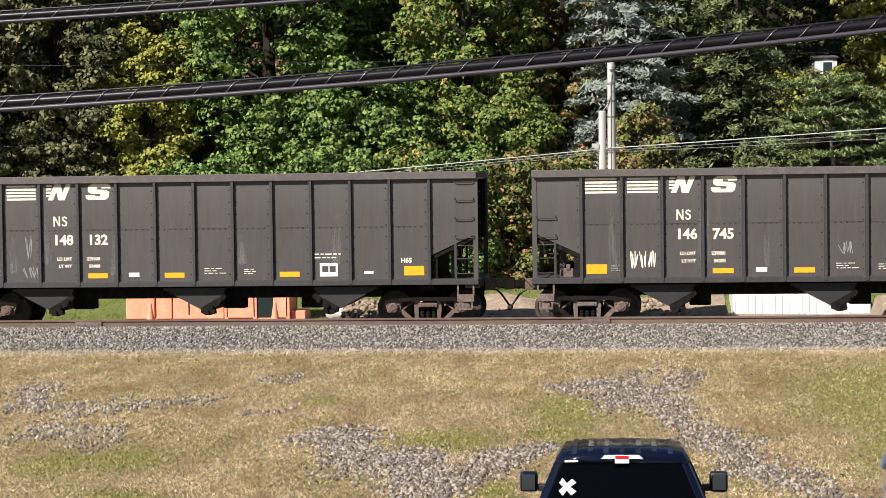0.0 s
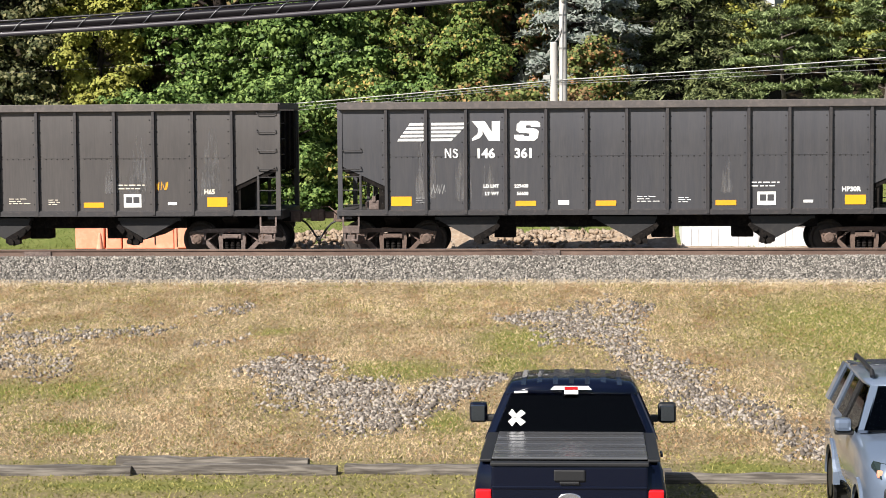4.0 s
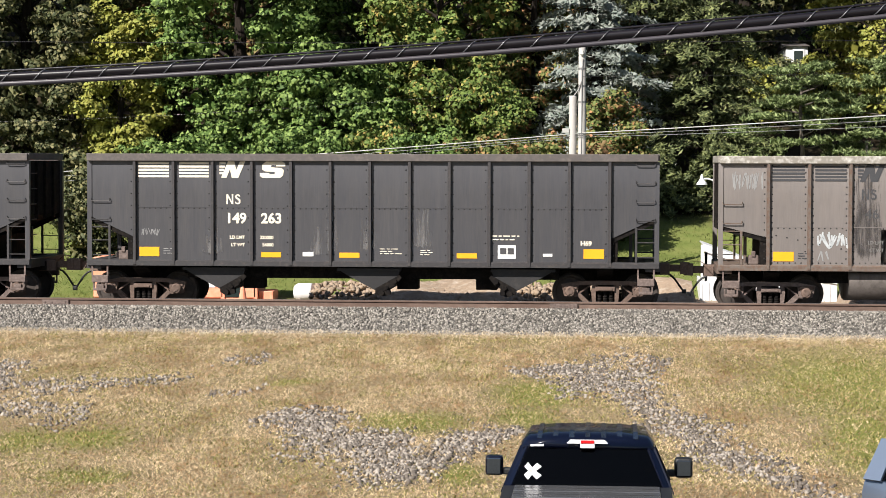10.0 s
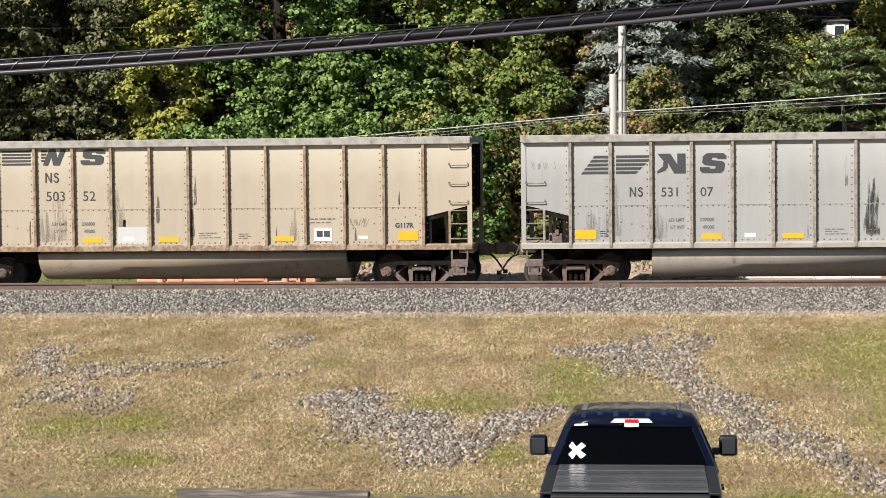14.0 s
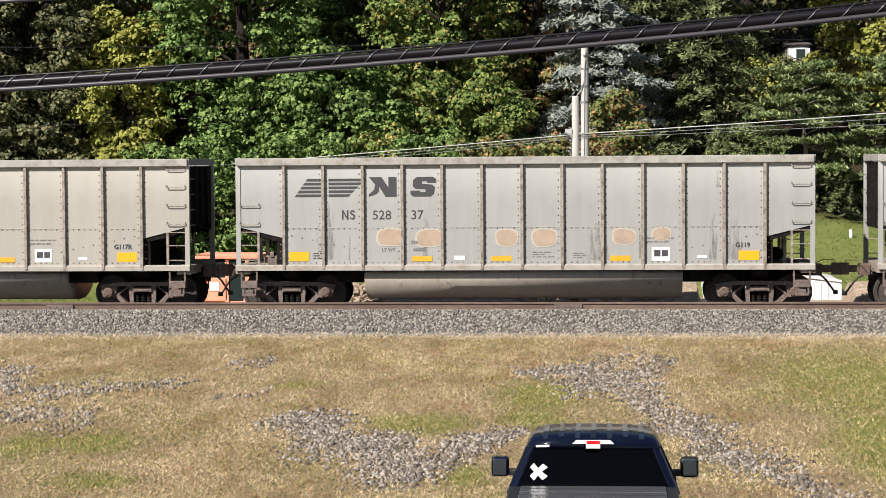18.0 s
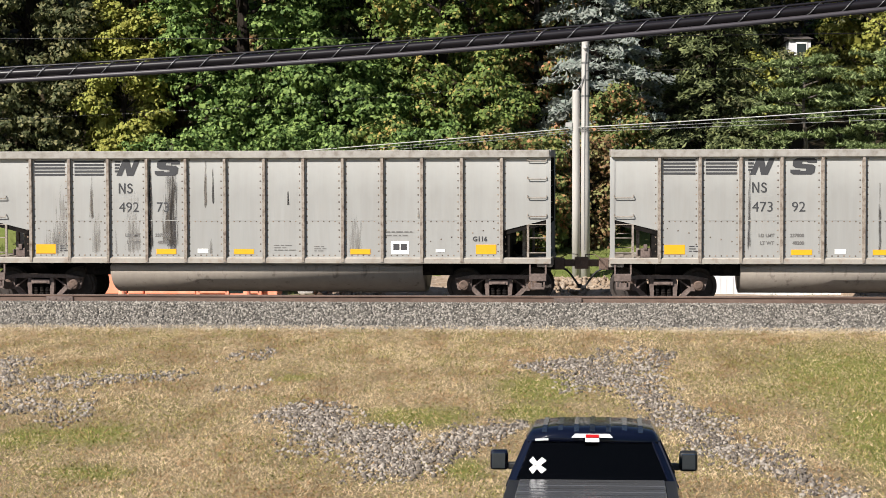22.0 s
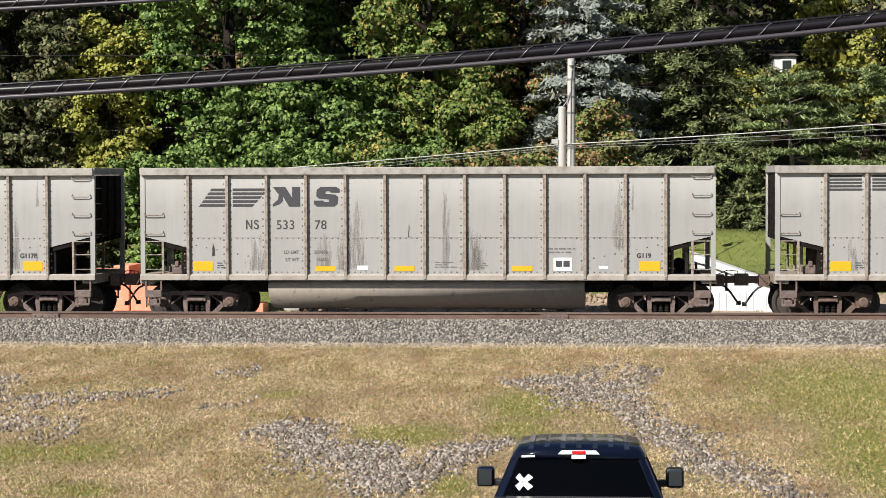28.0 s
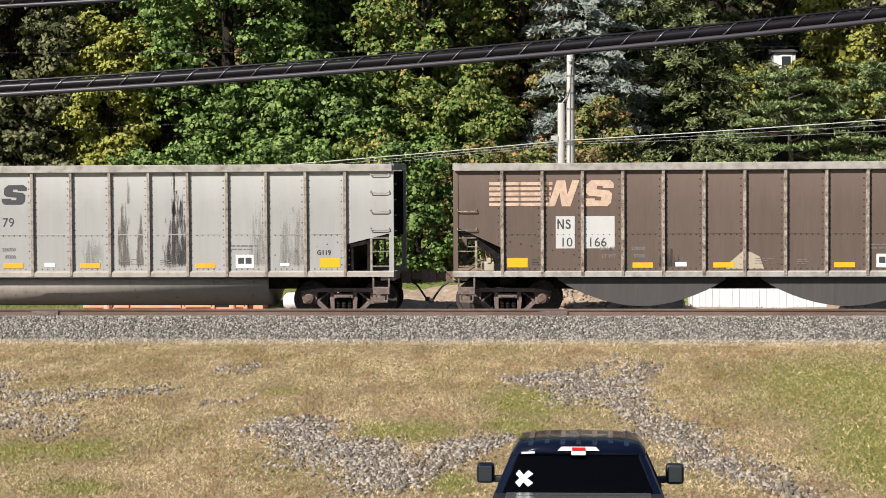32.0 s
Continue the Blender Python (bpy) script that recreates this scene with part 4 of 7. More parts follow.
def shards(centres, normals, length, width, rng, fold=0.25):
    """Small folded diamond leaves or blades: arrays of centres, facing directions and sizes give vertices and triangles."""
    n = len(centres)
    up = rng.normal(size=(n, 3))
    nor = normals / np.linalg.norm(normals, axis=1, keepdims=True)
    u = np.cross(nor, up); u /= np.linalg.norm(u, axis=1, keepdims=True) + 1e-9
    v = np.cross(nor, u)
    L, W = length[:, None], width[:, None]
    pts = np.stack([centres - u * L / 2, centres + v * W / 2 - nor * W * fold, centres + u * L / 2, centres - v * W / 2 - nor * W * fold], 1)
    base = np.arange(n)[:, None] * 4
    tris = np.concatenate([base + np.array([0, 1, 2]), base + np.array([0, 2, 3])], 0)
    return pts.reshape(-1, 3), tris


def tri_mesh(name, verts, tris):
    me = bpy.data.meshes.new(name)
    me.vertices.add(len(verts)); me.vertices.foreach_set("co", np.asarray(verts, np.float32).ravel())
    me.loops.add(len(tris) * 3); me.loops.foreach_set("vertex_index", np.asarray(tris, np.int32).ravel())
    me.polygons.add(len(tris)); me.polygons.foreach_set("loop_start", np.arange(0, len(tris) * 3, 3, dtype=np.int32))
    me.update(calc_edges=True)
    return me


def make_blades(name, count, x0, x1, y0, y1, length, material, seed, keep):
    rng = np.random.default_rng(seed)
    x, y = rng.uniform(x0, x1, count), rng.uniform(y0, y1, count)
    ok = keep(x, y, rng)
    x, y = x[ok], y[ok]
    n = len(x)
    ll = length * rng.uniform(0.5, 1.4, n)
    a = rng.uniform(0, 2 * math.pi, n); lean = rng.uniform(0.5, 1.4, n)
    root = np.stack([x, y, ground_height(x, y) - 0.01], 1)
    tip = root + np.stack([np.cos(a) * lean * ll, np.sin(a) * lean * ll, ll * (1.15 - 0.75 * lean)], 1)
    side = np.stack([np.cos(rng.uniform(0, 6.28, n)), np.sin(rng.uniform(0, 6.28, n)), np.zeros(n)], 1) * (0.009 + 0.010 * rng.random(n))[:, None]
    verts = np.stack([root - side, root + side, tip], 1).reshape(-1, 3)
    me = tri_mesh(name, verts, np.arange(3 * n).reshape(-1, 3))
    me.materials.append(material)
    return new(name, me)


def mottle(x, y):
    """Uneven growth, between -1 and 1, at steps from half a metre to four metres."""
    a = np.sin(x * 1.1 + 1.7 * np.sin(y * 0.45 + 0.3 * x)) * np.sin(y * 0.8 + 1.3 * np.sin(x * 0.62))
    b = np.sin(x * 2.9 + 2.1 * np.sin(y * 1.3)) * np.sin(y * 2.1 - 1.6 * np.sin(x * 1.7 + 1))
    c = np.sin(x * 6.7 + 1.9 * np.sin(y * 3.1)) * np.sin(y * 4.6 + 2 * np.sin(x * 3.9))
    return 0.45 * a + 0.35 * b + 0.3 * c


def stony(x, y):
    """How bare the bank is: the washes with frayed rims and thin spots around them."""
    return wash_amount(x + 0.10 * np.sin(y * 2.3 + x), y + 0.45 * np.sin(x * 2.7 - y)) + 0.36 * mottle(x * 1.9 + 5, y * 1.5) + 0.22 * mottle(x * 4.3, y * 3.1 + 2) - 0.03


M["straw"] = mat("straw_blades", (0.61, 0.478, 0.305), 0.9, vary=0.4, fine=3, coarse=0.3, second=(0.33, 0.21, 0.115), share=0.46, island=0.7, trans=0.2, spec=0.1, loose=0.16, crisp=0.035, stretch=(1.5, 0.55, 1))
M["blade_green"] = mat("green_blades", (0.22, 0.225, 0.066), 0.9, vary=0.3, fine=3, coarse=0.6, second=(0.36, 0.315, 0.12), share=0.42, island=0.9, trans=0.3, spec=0.1)
M["lawn"] = mat("lawn_blades", (0.125, 0.16, 0.042), 0.9, vary=0.2, fine=3, coarse=0.4, second=(0.19, 0.20, 0.07), share=0.4, island=0.5, trans=0.3, spec=0.1)
tagged(make_blades("dry_grass", 480000, -15.5, 7, 29.3, 48.0, 0.064, M["straw"], 3, lambda x, y, r: (r.random(len(x)) > 0.5 * np.clip(1.6 * stony(x, y), 0, 1)) & (r.random(len(x)) > np.clip(0.1 + 0.35 * mottle(x, y) + 0.5 * (green_amount(x, y) > 0.05), 0, 0.6))),
       "short dry straw-coloured grass on the bank", "grass", kind="stuff")
tagged(make_blades("green_grass", 360000, -15.5, 7, 26.0, 47.6, 0.066, M["blade_green"], 4, lambda x, y, r: (r.random(len(x)) < np.clip(0.46 + 0.8 * mottle(x, y) + 0.9 * np.clip(green_amount(x, y) + 0.15, 0, 1), 0.06, 0.97)) & (r.random(len(x)) > 0.7 * np.clip(1.6 * stony(x, y), 0, 1))),
       "patches of short green grass among the straw", "grass", kind="stuff")
M["pale_straw"] = mat("pale_dead_grass", (0.66, 0.57, 0.43), 0.9, vary=0.2, fine=3, coarse=0.5, second=(0.52, 0.42, 0.28), share=0.35, island=0.5, trans=0.25, spec=0.1)
tagged(make_blades("dead_grass", 42000, -19, 14, 46.9, 48.1, 0.10, M["pale_straw"], 6, lambda x, y, r: r.random(len(x)) < np.clip((y - 47.0) * 1.2, 0.03, 1)), "pale dead grass fringing the ballast", "grass", kind="stuff")
tagged(make_blades("lawn_grass", 50000, -22, 22, 62.5, 77.0, 0.16, M["lawn"], 5, lambda x, y, r: np.ones(len(x), bool)), "green lawn at the foot of the hill", "grass", kind="stuff")


def make_stones(name, count, sampler, size, material, seed):
    """Broken stones: squashed, twisted octahedra."""
    rng = np.random.default_rng(seed)
    x, y, z = sampler(rng, count)
    n = len(x)
    unit = np.array([[1, 0, 0], [-1, 0, 0], [0, 1, 0], [0, -1, 0], [0, 0, 1], [0, 0, -1]], float)
    tri = np.array([[0, 2, 4], [2, 1, 4], [1, 3, 4], [3, 0, 4], [2, 0, 5], [1, 2, 5], [3, 1, 5], [0, 3, 5]])
    s = size * rng.uniform(0.5, 1.25, (n, 1, 3)) * rng.uniform(0.7, 1.3, (n, 6, 1))
    q = rng.normal(size=(n, 4)); q /= np.linalg.norm(q, axis=1, keepdims=True)
    w, a, b, c = q.T
    R = np.stack([np.stack([1 - 2 * (b * b + c * c), 2 * (a * b - c * w), 2 * (a * c + b * w)], 1), np.stack([2 * (a * b + c * w), 1 - 2 * (a * a + c * c), 2 * (b * c - a * w)], 1),
                  np.stack([2 * (a * c - b * w), 2 * (b * c + a * w), 1 - 2 * (a * a + b * b)], 1)], 1)
    pts = np.einsum("nij,nkj->nki", R, unit[None] * s) + np.stack([x, y, z], 1)[:, None, :]
    tris = (np.arange(n)[:, None, None] * 6 + tri[None]).reshape(-1, 3)
    me = tri_mesh(name, pts.reshape(-1, 3), tris)
    me.materials.append(material)
    return new(name, me)


M["ballast"] = mat("ballast_stone", (0.15, 0.138, 0.122), 0.9, vary=0.3, fine=25, coarse=2, second=(0.255, 0.235, 0.208), share=0.45, island=0.6, spec=0.2)
M["ballast_bed"] = mat("ballast_fines", (0.085, 0.078, 0.07), 0.95, vary=0.4, fine=30, coarse=4, bump=0.6)
M["wash_stone"] = mat("bank_stone", (0.15, 0.128, 0.108), 0.9, vary=0.3, fine=25, coarse=2, second=(0.255, 0.228, 0.198), share=0.42, island=0.8, spec=0.2)


def wash_spots(rng, n):
    x, y = rng.uniform(-14, 5, n * 7), rng.uniform(29.5, 46, n * 7)
    w = stony(x, y) + 0.26 - rng.random(n * 7) ** 0.5 * 1.5
    ok = np.flatnonzero(w > 0)[:n]
    x, y = x[ok], y[ok]
    return x, y, ground_height(x, y) + 0.005


tagged(make_stones("bank_stones", 30000, wash_spots, 0.05, M["wash_stone"], 8), "loose pale grey stones washed out of the bank", "stones", kind="stuff")


def ballast_bed():
    bm = bmesh.new()
    prism(bm, [(47.9, 1.0), (48.05, 1.07), (49.25, 1.535), (51.8, 1.38), (52.7, 1.0), (56.5, 1.0), (57.8, 0.60), (57.8, 0.5), (48.1, 0.5)], -160, 160, "x")
    ob = part("ballast_bed", bm, M["ballast_bed"], None)
    return tagged(ob, "bed of grey crushed-stone ballast under the track", "ballast", kind="structure")


ballast_bed()


def ballast_spots(rng, n):
    x, y = rng.uniform(-20, 16, n), rng.uniform(47.7, 50.2, n)
    z = np.interp(y, [47.8, 48.05, 49.25, 51.8], [1.06, 1.08, 1.545, 1.39])
    return x, y, z


tagged(make_stones("ballast_stones", 46000, ballast_spots, 0.042, M["ballast"], 9), "crushed grey ballast stones along the track", "ballast", kind="stuff")

M["rail"] = mat("rusty_rail", (0.10, 0.062, 0.047), 0.75, vary=0.35, fine=14, coarse=0.5, second=(0.15, 0.102, 0.08), share=0.45, stretch=(0.3, 1, 1))
M["tie"] = mat("weathered_tie", (0.075, 0.06, 0.05), 0.9, vary=0.4, fine=18, coarse=3, bump=0.4)


def rails():
    prof = [(-0.076, 0.0), (0.076, 0.0), (0.076, 0.012), (0.012, 0.035), (0.009, 0.13), (0.036, 0.145), (0.036, 0.178), (0.028, 0.186), (-0.028, 0.186), (-0.036, 0.178), (-0.036, 0.145), (-0.009, 0.13), (-0.012, 0.035), (-0.076, 0.012)]
    head = [(-0.030, 0.1865), (0.030, 0.1865), (0.026, 0.189), (-0.026, 0.189)]
    for y, top in ((TRACK_Y - 0.7535, RAIL), (TRACK_Y + 0.7535, RAIL), (NEAR_Y - 0.7535, NEAR_RAIL), (NEAR_Y + 0.7535, NEAR_RAIL - 0.14)):
        bm = bmesh.new(); prism(bm, [(y + a, top - 0.189 + b) for a, b in prof], -160, 160, "x")
        rail = tagged(part("rail", bm, M["rail"], None), "rusty steel rail with a worn bright head", "rail", "rails of the two tracks", "structure")
        bm = bmesh.new(); prism(bm, [(y + a, top - 0.189 + b) for a, b in head], -160, 160, "x")
        part("running_band", bm, M["tread"], rail, "polished steel running band")
        for k in range(5):
            bm = bmesh.new()
            x = -26.2 + 12.4 * k
            for yy in (y - 0.042, y + 0.042):
                box(bm, x - 0.33, x + 0.33, yy - 0.014, yy + 0.014, top - 0.16, top - 0.05)
                for b in range(4):
                    box(bm, x - 0.25 + 0.166 * b - 0.015, x - 0.25 + 0.166 * b + 0.015, yy - 0.03, yy + 0.03, top - 0.12, top - 0.09)
            part("joint_bar", bm, M["truck_steel"], rail)


rails()
_tie = shared("tie", lambda bm: box(bm, -0.115, 0.115, -1.3, 1.3, -0.17, 0.0, 0.012))
_clip = shared("tie_plate", lambda bm: (box(bm, -0.10, 0.10, -0.17, 0.17, 0.0, 0.018), box(bm, -0.07, -0.03, -0.13, -0.085, 0.018, 0.055), box(bm, 0.03, 0.07, -0.13, -0.085, 0.018, 0.055)))


def ties():
    root = tagged(new("sleepers"), "weathered wooden sleepers half sunk in the ballast", "sleepers", kind="structure")
    for k in range(100):
        x = -28 + 0.53 * k
        t = part("sleeper", _tie, M["tie"], root, m=pose(x, TRACK_Y, RAIL - 0.207, 0, 0, 0.6 * math.sin(k * 7.3)))
        part("tie_plate", _clip, M["rust"], t, m=pose(0, -0.7535, 0))
    for k in range(100):
        x = -28.2 + 0.53 * k + 0.06 * math.sin(k * 5.1)
        t = part("sleeper", _tie, M["tie"], root, m=pose(x, NEAR_Y, NEAR_RAIL - 0.277, -5.3, 0, 0.6 * math.sin(k * 4.3)))
        part("tie_plate", _clip, M["rust"], t, m=pose(0, -0.7535, 0))


ties()

# timbers that edge the parking place
M["timber"] = mat("weathered_timber", (0.22, 0.197, 0.168), 0.9, vary=0.6, fine=14, coarse=2.5, second=(0.06, 0.052, 0.044), share=0.55, stretch=(0.25, 3, 3), bump=0.5)
M["asphalt"] = mat("asphalt", (0.055, 0.054, 0.052), 0.9, vary=0.35, fine=60, coarse=1.2, bump=0.4)


def timber(length, seed):
    rng = random.Random(seed)
    bm = bmesh.new()
    n = 8
    prev = None
    for i in range(n + 1):
        x = -length / 2 + length * i / n
        a, b = 0.10 + rng.uniform(-0.012, 0.012), 0.09 + rng.uniform(-0.015, 0.015)
        ring = [bm.verts.new((x, a * c + rng.uniform(-0.01, 0.01), 0.09 + b * s)) for c, s in ((-1, -1), (1, -1), (1.05, 0.2), (0.85, 1), (-0.8, 1), (-1.05, 0.3))]
        if prev:
            for k in range(6):
                bm.faces.new((prev[k], prev[(k + 1) % 6], ring[(k + 1) % 6], ring[k]))
        else:
            bm.faces.new(ring[::-1])
        prev = ring
    bm.faces.new(prev)
    bmesh.ops.recalc_face_normals(bm, faces=bm.faces)
    return bm


for _k, (_x, _y, _l, _t) in enumerate(((-5.55, 28.95, 2.75, -1.0), (-7.9, 28.2, 2.7, 1.5), (-5.2, 28.35, 3.0, 0.5), (-2.25, 28.45, 2.7, -1.5), (-0.3, 28.3, 2.4, 0.0), (2.1, 27.9, 2.6, 0.5), (4.8, 27.9, 2.5, -0.5))):
    tagged(part("landscape_timber", timber(_l, _k), M["timber"], None, m=pose(_x, _y, -0.055, 0, 0, _t)), "grey weathered landscape timber lying along the grass edge", "timber", "timbers along the parking place")
_bm = bmesh.new(); box(_bm, -60, 60, -30, 25.6, -0.3, 0.012)
tagged(part("parking_place", _bm, M["asphalt"], None), "worn grey asphalt parking place below the bank", "parking place", kind="structure")


# ---- poles and wires ----
M["pole"] = mat("bleached_pole", (0.43, 0.415, 0.39), 0.85, vary=0.35, fine=16, coarse=2, second=(0.28, 0.26, 0.24), share=0.33, stretch=(3, 3, 0.3))
M["sheath"] = mat("black_cable_sheath", (0.008, 0.006, 0.008), 0.28, vary=0.2, spec=0.5)
M["grey_sheath"] = mat("weathered_grey_sheath", (0.045, 0.04, 0.048), 0.4, vary=0.3, fine=20, coarse=4)
M["strand"] = mat("galvanised_strand", (0.22, 0.22, 0.23), 0.45, 0.8)
M["wire_pale"] = mat("weathered_wire", (0.40, 0.40, 0.38), 0.6)
M["iron"] = mat("line_iron", (0.22, 0.22, 0.22), 0.5, 0.6)
POLE_Y = 66.0


def utility_pole():
    root = tagged(new("utility_pole"), "bleached wooden utility pole with a shorter stub pole strapped beside it", "utility pole")
    root.matrix_basis = pose(-1.30, POLE_Y, 1.1)
    bm = bmesh.new(); lathe(bm, [(0.155, -0.3), (0.14, 3.0), (0.115, 7.6), (0.10, 7.68)], 14)
    smooth(part("pole", bm, M["pole"], root))
    bm = bmesh.new(); lathe(bm, [(0.135, -0.3), (0.125, 3.0), (0.115, 6.0), (0.11, 6.05)], 14)
    smooth(part("stub_pole", bm, M["pole"], root, m=pose(-0.29, -0.02, 0)))
    for z in (5.85, 6.35, 6.9):
        bm = bmesh.new(); lathe(bm, [(0.128, -0.03), (0.128, 0.03)], 14)
        part("pole_band", bm, M["iron"], root, m=pose(0, 0, z))
    bm = bmesh.new(); tube(bm, [(-0.02, -0.15, 1.0), (-0.02, -0.135, 4.0), (0.0, -0.13, 6.9), (0.03, -0.12, 7.2)], 0.018, 6)
    part("riser_pipe", bm, M["iron"], root)
    bm = bmesh.new(); lathe(bm, [(0.04, 0.0), (0.07, 0.05), (0.05, 0.10), (0.03, 0.16)], 10)
    part("insulator", bm, M["wire_pale"], root, m=pose(0, -0.13, 7.3))
    bm = bmesh.new(); tube(bm, [(-0.29, -0.1, 6.0), (-0.1, -0.12, 6.25), (-0.02, -0.13, 6.5)], 0.02, 6)
    part("tie_wire", bm, M["iron"], root)
    bm = bmesh.new(); box(bm, -0.62, -0.40, -0.13, -0.05, 4.88, 5.02, 0.01)
    part("splice_case", bm, M["wire_pale"], root)
    return root


utility_pole()


def wire(name, a, b, sag, radius, material, label, category="wire", group="wires by the utility pole"):
    n = 28
    bm = bmesh.new()
    a, b = Vector(a), Vector(b)
    tube(bm, [a.lerp(b, i / n) - Vector((0, 0, sag * 4 * (i / n) * (1 - i / n))) for i in range(n + 1)], radius, 6)
    return tagged(smooth(part(name, bm, material, None)), label, category, group)


for _z, _r, _m, _dz in ((5.97, 0.016, M["wire_pale"], 0.0), (5.90, 0.009, M["iron"], -0.12), (5.84, 0.007, M["iron"], -0.28)):
    wire("telephone_wire", (-1.3, POLE_Y - 0.14, _z), (-27.0, POLE_Y + 3.0, _z - 1.75 + _dz), 0.1, _r, _m, "thin pale telephone wire running off the pole")
    wire("telephone_wire", (-1.3, POLE_Y - 0.14, _z), (24.0, POLE_Y - 5.0, _z + 1.72 + _dz * 2), 0.12, _r, _m, "thin pale telephone wire running off the pole")
wire("power_wire", (-1.3, POLE_Y - 0.14, 7.5), (-30, POLE_Y + 4, 6.3), 0.35, 0.004, M["sheath"], "thin dark power wire between the poles")
wire("power_wire", (-1.3, POLE_Y - 0.14, 7.75), (28, POLE_Y - 4, 8.6), 0.25, 0.004, M["sheath"], "thin dark power wire between the poles")


def cable_line(a, b, sag):
    n = 60
    a, b = Vector(a), Vector(b)
    return [a.lerp(b, i / n) - Vector((0, 0, sag * 4 * (i / n) * (1 - i / n))) for i in range(n + 1)]


def cable_bundle(a, b, sag, scale=1.0):
    """A lashed bundle of telephone cables on its strand."""
    root = tagged(new("cable_bundle"), "black overhead telephone cables lashed to a steel strand", "overhead cable", "overhead cable bundles")
    line = cable_line(a, b, sag)
    for name, dy, dz, r, m in (("main_cable", 0.0, 0.0, 0.024, M["sheath"]), ("second_cable", -0.012, -0.037, 0.013, M["grey_sheath"]), ("strand", 0.0, 0.034, 0.0065, M["sheath"])):
        bm = bmesh.new(); tube(bm, [p + Vector((0, dy, dz)) * scale for p in line], r * scale, 14)
        smooth(part(name, bm, m, root))
    bm = bmesh.new()
    pts = []
    total = (Vector(b) - Vector(a)).length
    steps = int(total / 0.0105)
    for i in range(steps + 1):
        f = i / steps * (len(line) - 1)
        k = min(int(f), len(line) - 2)
        p = line[k].lerp(line[k + 1], f - k)
        ang = 2 * math.pi * i / 17
        pts.append(p + Vector((0, -0.029 * math.cos(ang), 0.002 + 0.030 * math.sin(ang))) * scale)
    tube(bm, pts, 0.0024 * scale, 4)
    smooth(part("lashing_wire", bm, M["strand"], root))
    return root


cable_bundle((-9.0, 11.0, 5.389), (8.0, 11.0, 6.738), 0.426)
cable_bundle((-9.0, 11.4, 5.92), (8.0, 11.4, 7.19), 0.426, 0.85)
wire("service_wire", (-9.0, 12.0, 5.81), (8.0, 12.0, 5.82), 0.12, 0.0018, M["sheath"], "thin black service wire beside the cables", "wire", "overhead cable bundles")

# ---- trees ----
def leaf_mat(name, a, b, share=0.45, trans=0.06):
    a, b = [1.42 * c for c in a], [1.42 * c for c in b]
    return mat(name, a, 0.6, vary=0.2, fine=1.6, coarse=0.35, second=b, share=share, island=0.9, trans=trans, spec=0.18)


M["maple"] = leaf_mat("maple_leaves", (0.052, 0.094, 0.022), (0.106, 0.148, 0.042))
M["yellow_leaf"] = leaf_mat("yellowing_leaves", (0.215, 0.21, 0.045), (0.135, 0.15, 0.036))
M["olive"] = leaf_mat("olive_leaves", (0.050, 0.060, 0.026), (0.10, 0.095, 0.045))
M["mixed"] = leaf_mat("turning_leaves", (0.085, 0.125, 0.03), (0.22, 0.135, 0.045), 0.28)
M["autumn"] = leaf_mat("red_brown_leaves", (0.15, 0.085, 0.042), (0.105, 0.105, 0.04))
M["spruce"] = leaf_mat("blue_spruce_needles", (0.195, 0.212, 0.19), (0.09, 0.11, 0.095), 0.4, 0.1)
M["hemlock"] = leaf_mat("hemlock_needles", (0.052, 0.066, 0.026), (0.10, 0.112, 0.046), 0.45, 0.1)
M["pine"] = leaf_mat("pine_needles", (0.095, 0.13, 0.048), (0.15, 0.18, 0.08), 0.45, 0.1)
M["bark"] = mat("bark", (0.025, 0.02, 0.017), 0.95, vary=0.5, fine=14, coarse=3, stretch=(2, 2, 0.4), bump=0.8, spec=0.1)
M["red_green"] = leaf_mat("red_and_green_leaves", (0.09, 0.115, 0.034), (0.185, 0.085, 0.042), 0.36)
M["bark_pale"] = mat("pale_bark", (0.12, 0.10, 0.085), 0.95, vary=0.5, fine=14, coarse=3, stretch=(2, 2, 0.4), bump=0.8)


def hill(x, y):
    return float(bank_height(np.array(float(y))))


def trunk(bm, base, top, r0, r1, rng, bends=6):
    """A bent, tapering stem."""
    base, top = Vector(base), Vector(top)
    pts = [base.lerp(top, i / bends) + Vector((rng.uniform(-1, 1), rng.uniform(-1, 1), 0)) * 0.12 * (0 < i < bends) for i in range(bends + 1)]
    d = top - base
    u = d.orthogonal().normalized(); w = d.normalized().cross(u)
    rings = [[bm.verts.new(p + (u * math.cos(2 * math.pi * k / 9) + w * math.sin(2 * math.pi * k / 9)) * (r0 + (r1 - r0) * i / bends)) for k in range(9)] for i, p in enumerate(pts)]
    for a, b in zip(rings, rings[1:]):
        for k in range(9):
            bm.faces.new((a[k], a[(k + 1) % 9], b[(k + 1) % 9], b[k]))
    return pts


